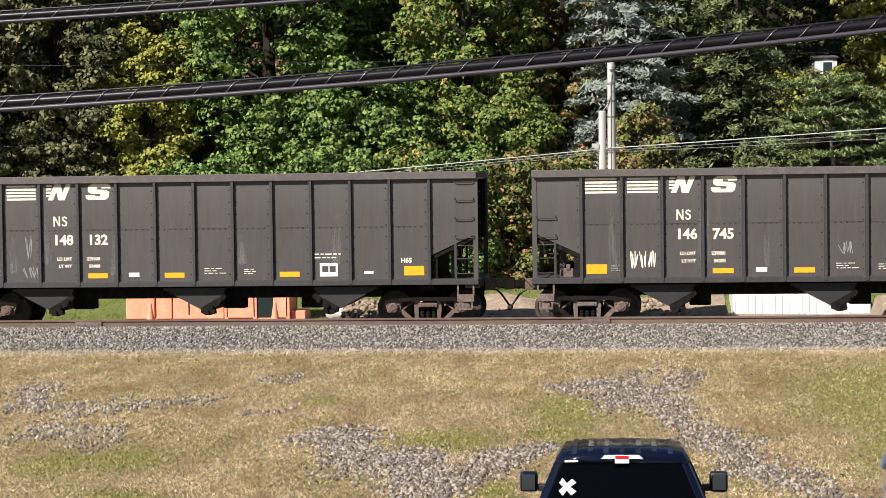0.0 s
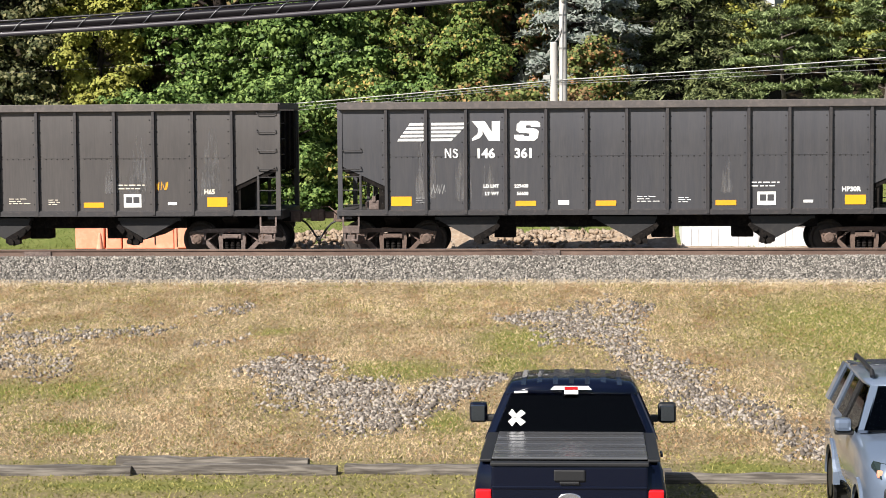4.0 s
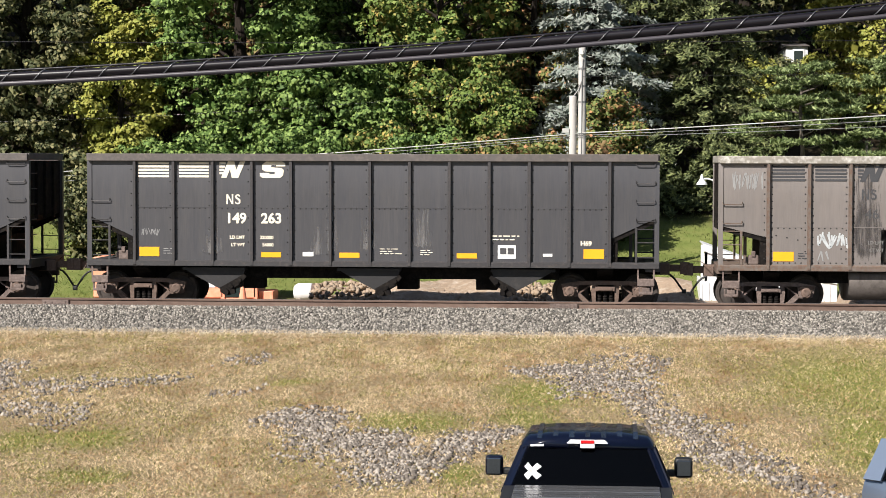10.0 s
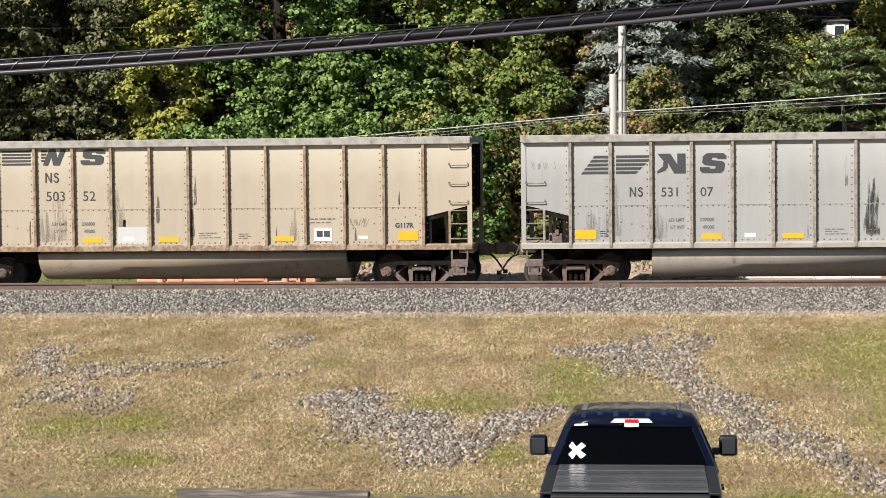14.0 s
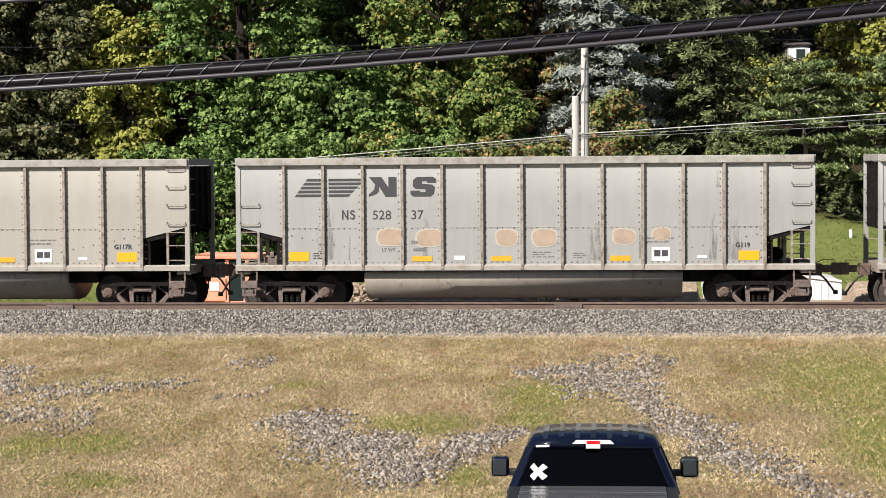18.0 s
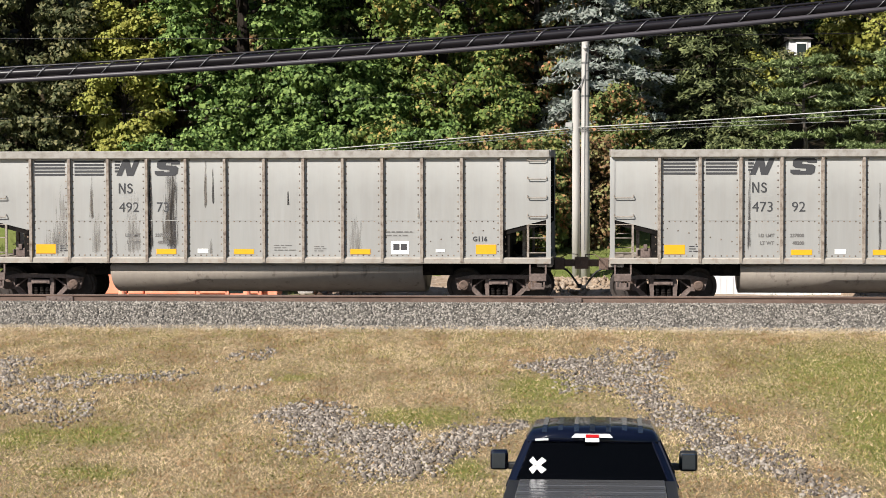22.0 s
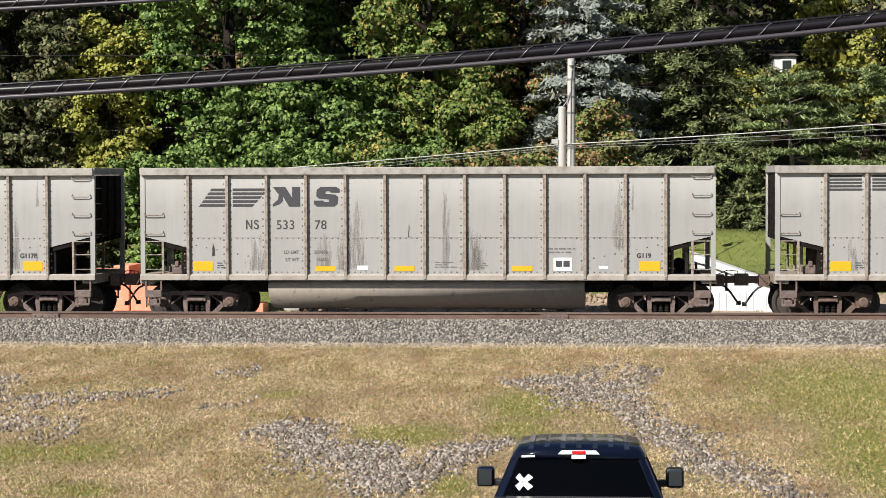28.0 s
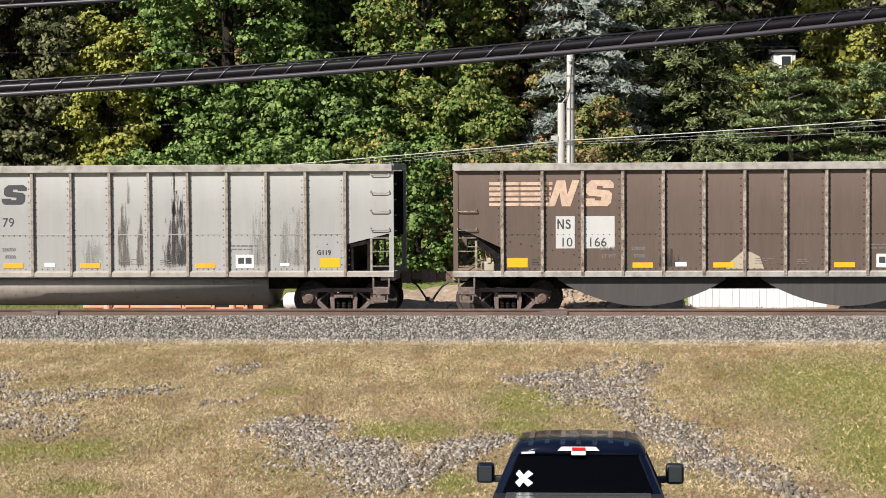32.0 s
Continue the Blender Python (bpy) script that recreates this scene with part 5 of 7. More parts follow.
def broadleaf(x, y, height, spread, material, seed, leaves=16000, leaf=0.20, low=0.15, label="", lobes=34, bark="bark"):
    """A broad-leaved tree: trunk, limbs and a crown of many leaf clumps with gaps."""
    rng = random.Random(seed); nr = np.random.default_rng(seed)
    root = tagged(new("tree"), label, "tree", "trees on the hill")
    z = hill(x, y) - 0.15
    root.matrix_basis = pose(x, y, z)
    bm = bmesh.new()
    trunk(bm, (0, 0, 0), (0, 0, height * 0.8), 0.02 * height + 0.06, 0.05, rng)
    centres = []
    for k in range(lobes):
        f = (k + rng.random()) / lobes
        zz = height * (low + (0.97 - low) * f)
        prof = math.sin(math.pi * min(1.0, max(0.05, (zz / height - low * 0.6) / (1.06 - low * 0.6)))) ** 0.6
        a = k * 2.4 + rng.uniform(-0.5, 0.5)
        r = spread * prof * rng.uniform(0.55, 0.95)
        c = Vector((r * math.cos(a), r * math.sin(a), zz))
        centres.append((c, spread * rng.uniform(0.20, 0.36)))
        if k % 2 == 0:
            limb = bmesh.new() if leaves >= 20000 else bm
            trunk(limb, (0, 0, max(0.3, zz - r * 0.6)), c, 0.04 + 0.003 * height, 0.015, rng, 3)
            if limb is not bm:
                part("limb", limb, M[bark], root)
    part("trunk", bm, M[bark], root)
    # each lobe is made of leaf sprays; each spray of leaves that share a direction
    per = max(1, leaves // 40)
    which = nr.integers(0, len(centres), per)
    C = np.array([c[0][:] for c in centres])[which]
    R = np.array([c[1] for c in centres])[which]
    d = nr.normal(size=(per, 3)); d /= np.linalg.norm(d, axis=1, keepdims=True)
    d[:, 2] = d[:, 2] * 0.75 + 0.12
    spray = C + d * (R * nr.uniform(0.72, 1.08, per))[:, None]
    n = per * 40
    k = np.repeat(np.arange(per), 40)
    tilt = nr.normal(size=(per, 3)) * 0.35 + d * 0.55 + np.array([0, 0, 0.75])
    cap = nr.normal(size=(n, 3)) * 0.75 + tilt[k]
    cap /= np.linalg.norm(cap, axis=1, keepdims=True)
    size = nr.uniform(0.30, 0.60, per)[k] * nr.uniform(0.55, 1.0, n)
    P = spray[k] + cap * size[:, None] * np.array([1.15, 1.15, 0.7])
    nor = cap + nr.normal(size=(n, 3)) * 0.28
    s = 0.88 * leaf * nr.uniform(0.6, 1.35, n)
    # leaves deep inside each lobe close it against the light
    deep = len(centres) * 60
    w2 = np.repeat(np.arange(len(centres)), 60)
    q = nr.normal(size=(deep, 3)); q /= np.linalg.norm(q, axis=1, keepdims=True)
    P2 = np.array([c[0][:] for c in centres])[w2] + q * (np.array([c[1] for c in centres])[w2] * nr.uniform(0.1, 0.62, deep))[:, None] - np.array([0, 0, 0.05])
    s2 = np.full(deep, min(0.34, 1.9 * leaf)) * nr.uniform(0.8, 1.3, deep)
    P, nor, s = np.concatenate([P, P2]), np.concatenate([nor, nr.normal(size=(deep, 3))]), np.concatenate([s, s2])
    v, t = shards(P, nor, s, s * 0.8, nr)
    me = tri_mesh("crown", v, t)
    part("crown", me, M[material], root)
    return root


def conifer(x, y, height, spread, material, seed, label="", droop=0.25, leaf=0.24, branches=230, dense=46, bare=0.06, bark="bark", round_top=0.9):
    """A conifer: straight trunk, whorls of drooping branches set with needle sprays."""
    rng = random.Random(seed); nr = np.random.default_rng(seed)
    root = tagged(new("conifer"), label, "conifer", "trees on the hill")
    root.matrix_basis = pose(x, y, hill(x, y) - 0.15)
    bm = bmesh.new()
    trunk(bm, (0, 0, 0), (0, 0, height), 0.016 * height + 0.05, 0.02, rng)
    P, Nn, S = [], [], []
    for k in range(branches):
        f = (k + rng.random()) / branches
        z = height * (bare + (1 - bare) * f)
        reach = spread * (1 - f) ** round_top * rng.uniform(0.7, 1.12) + 0.15
        a = k * 2.39996 + rng.uniform(-0.4, 0.4)
        u = np.array([math.cos(a), math.sin(a), 0.0])
        m = int(dense * (0.35 + reach / spread))
        s = nr.random(m) ** 0.65
        side = np.array([-u[1], u[0], 0.0])
        lift = rng.uniform(-0.1, 0.25)
        pos = u * (s * reach)[:, None] + side * (nr.normal(size=m) * 0.22 * reach * (1.05 - s) + nr.normal(size=m) * 0.06)[:, None]
        pos[:, 2] = z + reach * (lift * s - droop * s ** 2) + nr.normal(size=m) * 0.07
        P.append(pos)
        nn = nr.normal(size=(m, 3)) * 0.5 + np.array([0, 0, 0.8]) + u * 0.5
        Nn.append(nn)
        S.append(leaf * nr.uniform(0.6, 1.4, m))
        if k % 3 == 0:
            tube(bm, [(0, 0, z), tuple(u * reach * 0.5 + np.array([0, 0, z + reach * (lift * 0.5 - droop * 0.25)])), tuple(u * reach * 0.9 + np.array([0, 0, z + reach * (lift * 0.9 - droop * 0.8)]))], 0.02, 4)
    P, Nn, S = np.concatenate(P), np.concatenate(Nn), np.concatenate(S)
    part("trunk", bm, M[bark], root)
    v, t = shards(P, Nn, S * 1.5, S * 0.5, nr)
    part("crown", tri_mesh("crown", v, t), M[material], root)
    return root


def pine(x, y, height, spread, seed, pads, label):
    """A white pine: bent pale limbs that end in flat layered pads of needles with dark gaps between."""
    rng = random.Random(seed); nr = np.random.default_rng(seed)
    root = tagged(new("pine"), label, "pine", "trees on the hill")
    root.matrix_basis = pose(x, y, hill(x, y) - 0.15)
    bm = bmesh.new()
    trunk(bm, (0, 0, 0), (0, 0, height * 0.92), 0.13, 0.03, rng)
    part("trunk", bm, M["bark_pale"], root)
    P, Nn = [], []
    for k in range(pads):
        f = (k + rng.random()) / pads
        z = height * (0.22 + 0.78 * f)
        reach = spread * (1 - 0.75 * f ** 2.2) * rng.uniform(0.45, 1.0)
        a = k * 2.39996 + rng.uniform(-0.4, 0.4)
        c = np.array([reach * math.cos(a), reach * math.sin(a), z])
        if k % 2 == 0:
            limb = bmesh.new()
            trunk(limb, (0, 0, z - 0.35), tuple(c - np.array([0, 0, 0.06])), 0.035, 0.012, rng, 4)
            part("limb", limb, M["bark_pale"], root)
        w = rng.uniform(0.6, 1.1)
        for _ in range(16):
            tuft = c + np.array([nr.normal() * w * 0.5, nr.normal() * w * 0.5, nr.normal() * 0.05])
            m = 46
            d = nr.normal(size=(m, 3)); d[:, 2] = np.abs(d[:, 2]) * 0.5 + 0.12
            d /= np.linalg.norm(d, axis=1, keepdims=True)
            P.append(tuft + d * np.array([1, 1, 0.7]) * (0.24 * nr.random(m) ** 0.5)[:, None])
            Nn.append(np.cross(d, nr.normal(size=(m, 3))) + np.array([0, 0, 0.45]))
    P, Nn = np.concatenate(P), np.concatenate(Nn)
    S = 0.15 * nr.uniform(0.6, 1.4, len(P))
    v, t = shards(P, Nn, S * 1.5, S * 0.42, nr)
    part("crown", tri_mesh("crown", v, t), M["pine"], root)
    return root


OL, MP, YL = "dark olive-green broad-leaved tree on the hill", "full bright-green maple behind the track", "yellow-green autumn tree behind the track"
broadleaf(-23.2, 80, 15.5, 3.5, "olive", 11, 34000, 0.20, 0.03, OL, 44)
broadleaf(-26.2, 78.5, 15, 2.6, "olive", 10, 22000, 0.20, 0.02, OL, 40)
broadleaf(-21.4, 79.5, 7.5, 1.9, "olive", 9, 12000, 0.19, 0.0, OL, 30)
broadleaf(-29.0, 83, 16, 4.5, "olive", 12, 16000, 0.24, 0.03, OL)
broadleaf(-19.3, 79.2, 7.3, 1.9, "yellow_leaf", 13, 22000, 0.17, 0.03, YL, 34)
broadleaf(-19.6, 88, 15, 2.4, "autumn", 14, 14000, 0.22, 0.05, "brown-green autumn tree on the slope")
broadleaf(-14.9, 80, 16.5, 3.9, "maple", 15, 52000, 0.19, 0.03, MP, 66)
broadleaf(-11.0, 77.2, 6.0, 2.6, "maple", 16, 26000, 0.20, 0.02, MP, 34)
broadleaf(-10.2, 84, 17, 3.4, "maple", 18, 34000, 0.20, 0.05, "tall green tree on the slope", 54)
broadleaf(-7.0, 79.5, 11.5, 3.1, "mixed", 17, 34000, 0.19, 0.02, "green tree with turning orange leaves", 44)
broadleaf(-5.2, 76.5, 5.0, 1.6, "mixed", 24, 13000, 0.17, 0.01, "low green leafy tree behind the track", 24)
broadleaf(-4.4, 88, 16, 2.8, "autumn", 19, 22000, 0.20, 0.05, "red-brown autumn tree on the slope", 36)
broadleaf(-3.4, 81.5, 12, 1.9, "red_green", 29, 22000, 0.18, 0.05, "red and green autumn tree beside the spruce", 34)
conifer(-1.1, 79.5, 21.0, 3.2, "spruce", 20, "tall blue spruce behind the utility pole", 0.22, 0.20, 170, 170)
broadleaf(-0.35, 73.5, 5.0, 1.15, "red_green", 21, 12000, 0.15, 0.03, "low bush with red and green autumn leaves", 24)
conifer(3.3, 82, 19, 3.6, "hemlock", 22, "dark feathery hemlock on the slope", 0.3, 0.17, 170, 170)
conifer(0.9, 90, 20, 3.6, "hemlock", 26, "dark feathery hemlock on the slope", 0.3, 0.22, 150, 100)
pine(6.5, 77, 5.5, 2.9, 23, 22, "soft blue-green white pine by the lawn")
for _k, _x in enumerate((4.9, 6.2, 7.5, 8.8)):
    broadleaf(_x, 92.3, 2.6, 1.25, ("olive", "yellow_leaf")[_k % 2], 90 + _k, 6000, 0.17, 0.0, "low bush before the house on the hill", 18)
broadleaf(11.0, 89.5, 17, 3.3, "yellow_leaf", 25, 28000, 0.21, 0.05, "yellow-green autumn tree on the slope", 40)
pine(10.6, 79, 5.6, 3.4, 27, 24, "blue-green pine with layered limbs by the lawn")
broadleaf(14.5, 88, 17, 5.0, "olive", 28, 18000, 0.24, 0.05, OL)
for _k in range(20):
    _x = -44 + _k * 3.4 + 1.2 * math.sin(_k * 3.7)
    broadleaf(_x, 101 + 4 * math.sin(_k * 2.1), 21, 5.0, ("olive", "maple", "olive", "autumn", "olive")[_k % 5], 60 + _k, 11000, 0.34, 0.0, "dense dark tree of the wooded hill", 34)
# leafy shrubs along the far side of the track
for _k, (_x, _y, _h, _r, _m) in enumerate(((-17.5, 69, 3.2, 1.6, "olive"), (-15.0, 68.5, 4.2, 1.7, "maple"), (-12.6, 68, 4.0, 1.6, "maple"), (-10.3, 68.5, 4.4, 1.7, "maple"), (-8.2, 69, 4.6, 1.5, "mixed"), (-6.3, 68, 4.5, 1.4, "maple"), (-4.7, 68.6, 4.3, 1.3, "red_green"), (-3.0, 70, 4.0, 1.2, "red_green"), (-1.2, 71, 3.6, 1.1, "autumn"))):
    broadleaf(_x, _y, _h, _r, _m, 300 + _k, 9000, 0.16, 0.0, "leafy green shrub on the far side of the track", 22)
# dark evergreen undergrowth above the lawn
for _k, _x in enumerate((1.4, 3.4, 5.2, 7.6, 9.7, 11.9, 14.2)):
    conifer(_x, 77.5 + 0.8 * math.sin(_k * 2.3), 2.5 + 0.4 * math.sin(_k * 1.7), 1.9, "hemlock", 400 + _k, "dark young hemlock at the edge of the lawn", 0.25, 0.16, 60, 110, 0.0)

# ---- vehicles ----
M["orange"] = mat("orange_machine_paint", (0.82, 0.30, 0.185), 0.6, vary=0.2, fine=10, coarse=1.5, second=(0.85, 0.40, 0.28), share=0.4)
M["dark_pane"] = mat("dark_cab_pane", (0.02, 0.03, 0.03), 0.15, vary=0.1)
M["navy"] = mat("navy_car_paint", (0.002, 0.0035, 0.012), 0.22, vary=0.06, coat=0.4, spec=0.35)
M["silver_blue"] = mat("silver_blue_car_paint", (0.14, 0.178, 0.245), 0.28, 0.3, vary=0.05, coat=1.0)
M["chrome"] = mat("bright_trim", (0.75, 0.75, 0.76), 0.18, 0.9, vary=0.05)
M["plastic"] = mat("black_plastic", (0.012, 0.012, 0.013), 0.5, vary=0.1)
M["tyre"] = mat("tyre_rubber", (0.018, 0.018, 0.018), 0.85, vary=0.2)
M["rim"] = mat("dark_alloy", (0.10, 0.10, 0.105), 0.35, 0.8, vary=0.1)
M["red_lens"] = mat("red_lens", (0.55, 0.008, 0.012), 0.15, vary=0.05, coat=1.0)
M["clear_lens"] = mat("clear_lens", (0.72, 0.72, 0.72), 0.12, vary=0.05, coat=1.0)
# grey raised to stand in for sunlight reflected onto the cover
M["tonneau"] = mat("brightened_cover_vinyl", (0.075, 0.077, 0.082), 0.26, vary=0.12, coarse=1.5, spec=0.9)
M["seat"] = mat("dark_seat", (0.025, 0.025, 0.028), 0.8)
M["dark_mirror"] = mat("mirror_glass", (0.25, 0.28, 0.30), 0.06, 1.0, vary=0.02)
M["sticker"] = mat("white_vinyl", (0.78, 0.78, 0.78), 0.5, vary=0.05)


def glass_material(name, tint):
    m = bpy.data.materials.new(name)
    m.use_nodes = True
    N, K = m.node_tree.nodes, m.node_tree.links
    t = N.new("ShaderNodeBsdfTransparent"); t.inputs[0].default_value = (*tint, 1)
    g = N.new("ShaderNodeBsdfGlossy"); g.inputs["Roughness"].default_value = 0.03
    f = N.new("ShaderNodeFresnel"); f.inputs[0].default_value = 1.32
    x = N.new("ShaderNodeMixShader")
    K.new(f.outputs[0], x.inputs[0]); K.new(t.outputs[0], x.inputs[1]); K.new(g.outputs[0], x.inputs[2])
    K.new(x.outputs[0], N["Material Output"].inputs["Surface"])
    return m


M["car_glass"] = glass_material("tinted_glass", (0.075, 0.08, 0.085))
M["clear_glass"] = glass_material("car_window_glass", (0.30, 0.32, 0.33))


def loft(bm, sections, close=True):
    """Skins mirrored half-sections [(y, [(half width, z), ...])] along y."""
    rings = []
    for y, half in sections:
        pts = [(x, z) for x, z in half] + [(-x, z) for x, z in half[::-1] if x > 1e-4]
        rings.append([bm.verts.new((x, y, z)) for x, z in pts])
    n = len(rings[0])
    for a, b in zip(rings, rings[1:]):
        for i in range(n):
            bm.faces.new((a[i], a[(i + 1) % n], b[(i + 1) % n], b[i]))
    bm.faces.new(rings[0][::-1]); bm.faces.new(rings[-1])
    bmesh.ops.recalc_face_normals(bm, faces=bm.faces)


def panel(corners, inset=0.0, thick=0.012, out=(0, 0, 0)):
    """A flat pane with four or more corners, a little thick and moved by out."""
    bm = bmesh.new()
    pts = [Vector(c) for c in corners]
    mid = sum(pts, Vector()) / len(pts)
    pts = [p.lerp(mid, inset) + Vector(out) for p in pts]
    nor = (pts[1] - pts[0]).cross(pts[2] - pts[0]).normalized()
    a = [bm.verts.new(p - nor * thick / 2) for p in pts]
    b = [bm.verts.new(p + nor * thick / 2) for p in pts]
    n = len(a)
    bm.faces.new(a[::-1]); bm.faces.new(b)
    for i in range(n):
        bm.faces.new((a[i], a[(i + 1) % n], b[(i + 1) % n], b[i]))
    return bm


def soft_box(x0, x1, y0, y1, z0, z1, r=0.03):
    bm = bmesh.new(); box(bm, x0, x1, y0, y1, z0, z1, r)
    return bm


CAR_WHEELS = []


def car_wheel(parent, x, y, r=0.40, w=0.27, side=1):
    wheel = new("wheel"); wheel.parent = parent; wheel.matrix_basis = pose(x, y, r, 0, 90 * side, 0)
    bm = bmesh.new()
    lathe(bm, [(r * 0.62, -w / 2), (r * 0.9, -w / 2), (r * 0.99, -w * 0.36), (r, -w * 0.1), (r, w * 0.1), (r * 0.99, w * 0.36), (r * 0.9, w / 2), (r * 0.62, w / 2), (r * 0.6, 0.0)], 36)
    part("tyre", bm, M["tyre"], wheel)
    bm = bmesh.new()
    lathe(bm, [(r * 0.61, -w * 0.3), (r * 0.61, w * 0.42), (r * 0.54, w * 0.45), (r * 0.5, w * 0.2), (0.001, w * 0.2)], 30)
    for k in range(6):
        a = math.pi * k / 3
        prism(bm, [(0.05 * math.cos(a + 1.57) + 0.04 * math.cos(a), 0.05 * math.sin(a + 1.57) + 0.04 * math.sin(a)), (-0.05 * math.cos(a + 1.57) + 0.04 * math.cos(a), -0.05 * math.sin(a + 1.57) + 0.04 * math.sin(a)),
                   (r * 0.56 * math.cos(a - 0.09), r * 0.56 * math.sin(a - 0.09)), (r * 0.56 * math.cos(a + 0.09), r * 0.56 * math.sin(a + 0.09))], w * 0.24, w * 0.42, "z")
    part("rim", bm, M["rim"], wheel)
    return wheel


def pickup():
    root = tagged(new("pickup_truck"), "dark navy crew-cab pickup with black bed cover, facing the bank", "pickup truck")
    root.matrix_basis = pose(-0.365, 21.15, -0.03, 0, 0, 0.4)
    nv = M["navy"]
    bm = bmesh.new()
    loft(bm, [(0.03, [(0.86, 0.62), (0.95, 0.75), (0.975, 1.05), (0.94, 1.30), (0.90, 1.40), (0.0, 1.40)]), (0.30, [(0.90, 0.52), (0.99, 0.75), (1.0, 1.08), (0.96, 1.32), (0.92, 1.42), (0.0, 1.42)]),
              (1.86, [(0.92, 0.5), (1.0, 0.75), (1.0, 1.08), (0.965, 1.34), (0.93, 1.44), (0.0, 1.44)])])
    bed = smooth(part("bed", bm, nv, root))
    bm = bmesh.new()
    loft(bm, [(1.90, [(0.92, 0.45), (1.0, 0.75), (1.0, 1.10), (0.96, 1.36), (0.0, 1.38)]), (4.25, [(0.92, 0.45), (1.0, 0.75), (1.0, 1.10), (0.95, 1.30), (0.0, 1.34)]),
              (5.3, [(0.90, 0.5), (0.99, 0.75), (0.98, 1.05), (0.90, 1.22), (0.0, 1.28)]), (5.85, [(0.84, 0.55), (0.92, 0.75), (0.90, 1.0), (0.80, 1.15), (0.0, 1.18)])])
    smooth(part("body", bm, nv, root))
    # cab above the belt: pillars and roof round the panes
    lo = [(-0.90, 1.93), (0.90, 1.93), (0.92, 4.25), (-0.92, 4.25)]
    hi = [(-0.70, 2.22), (0.70, 2.22), (0.66, 3.62), (-0.66, 3.62)]
    zl, zh = 1.37, 1.84
    bm = bmesh.new()
    loft(bm, [(2.16, [(0.66, 1.84), (0.72, 1.82), (0.73, 1.86), (0.66, 1.915), (0.40, 1.94), (0.0, 1.945)]), (2.6, [(0.69, 1.82), (0.76, 1.80), (0.76, 1.86), (0.68, 1.95), (0.40, 1.98), (0.0, 1.985)]),
              (3.4, [(0.68, 1.82), (0.75, 1.80), (0.75, 1.86), (0.67, 1.94), (0.40, 1.97), (0.0, 1.975)]), (3.75, [(0.62, 1.80), (0.68, 1.79), (0.68, 1.82), (0.62, 1.86), (0.40, 1.88), (0.0, 1.885)])])
    smooth(part("roof", bm, nv, root))
    for x in (-0.54, -0.36, -0.18, 0.0, 0.18, 0.36, 0.54):
        bm = bmesh.new(); d = -0.012 * abs(x) / 0.4
        prism(bm, [(2.26, 1.93 + d), (2.6, 1.96 + d), (3.4, 1.95 + d), (3.5, 1.93 + d), (3.5, 1.958 + d), (3.4, 1.985 + d), (2.6, 1.998 + d), (2.26, 1.958 + d)], x - 0.028, x + 0.028, "x")
        part("roof_rib", bm, nv, root)
    for s in (-1, 1):
        part("rear_pillar", panel([(0.855 * s, 1.95, 1.39), (0.955 * s, 2.02, 1.36), (0.745 * s, 2.22, 1.85), (0.665 * s, 2.165, 1.85)], thick=0.04), nv, root)
        part("quarter_pillar", panel([(0.95 * s, 1.98, 1.36), (0.94 * s, 2.22, 1.36), (0.735 * s, 2.42, 1.84), (0.74 * s, 2.18, 1.85)], thick=0.03), nv, root)
        part("front_pillar", panel([(0.90 * s, 4.25, 1.32), (0.80 * s, 4.28, 1.32), (0.60 * s, 3.72, 1.83), (0.68 * s, 3.66, 1.83)], thick=0.05), nv, root)
        part("door_pillar", panel([(0.94 * s, 3.10, 1.35), (0.94 * s, 3.22, 1.35), (0.73 * s, 3.18, 1.83), (0.73 * s, 3.06, 1.83)], thick=0.04), nv, root)
        part("side_window", panel([(0.93 * s, 2.15, 1.37), (0.93 * s, 3.10, 1.36), (0.73 * s, 3.06, 1.82), (0.73 * s, 2.38, 1.82)], thick=0.006), M["car_glass"], root)
        part("side_window", panel([(0.93 * s, 3.22, 1.36), (0.92 * s, 4.15, 1.33), (0.69 * s, 3.64, 1.81), (0.73 * s, 3.18, 1.82)], thick=0.006), M["clear_glass"], root)
        lo_x, hi_x = (1.02, 1.235) if s > 0 else (-1.235, -1.02)
        arm = part("mirror", soft_box(lo_x, hi_x, 3.62, 3.80, 1.30, 1.54, 0.045), nv if s < 0 else M["plastic"], root)
        part("mirror_glass", soft_box(lo_x + 0.025, hi_x - 0.025, 3.608, 3.625, 1.325, 1.515, 0.008), M["dark_mirror"], arm)
        part("mirror_arm", soft_box(min(0.90 * s, 1.03 * s), max(0.90 * s, 1.03 * s), 3.66, 3.76, 1.31, 1.39, 0.02), M["plastic"], arm)
        lamp = part("tail_light", soft_box(min(0.80 * s, 0.965 * s), max(0.80 * s, 0.965 * s), -0.015, 0.10, 0.80, 1.16, 0.02), M["red_lens"], root)
        part("reverse_light", soft_box(min(0.83 * s, 0.94 * s), max(0.83 * s, 0.94 * s), -0.022, 0.0, 0.86, 0.99, 0.012), M["clear_lens"], lamp)
        part("bed_rail_cap", soft_box(min(0.80 * s, 0.925 * s), max(0.80 * s, 0.925 * s), 0.05, 1.84, 1.435, 1.465, 0.01), M["plastic"], root)
        part("door_handle", soft_box(min(1.0 * s, 1.03 * s), max(1.0 * s, 1.03 * s), 2.25, 2.5, 1.12, 1.16, 0.012), nv, root)
        part("headrest", soft_box(0.40 * s - 0.13, 0.40 * s + 0.13, 2.75, 2.85, 1.42, 1.64, 0.04), M["seat"], root)
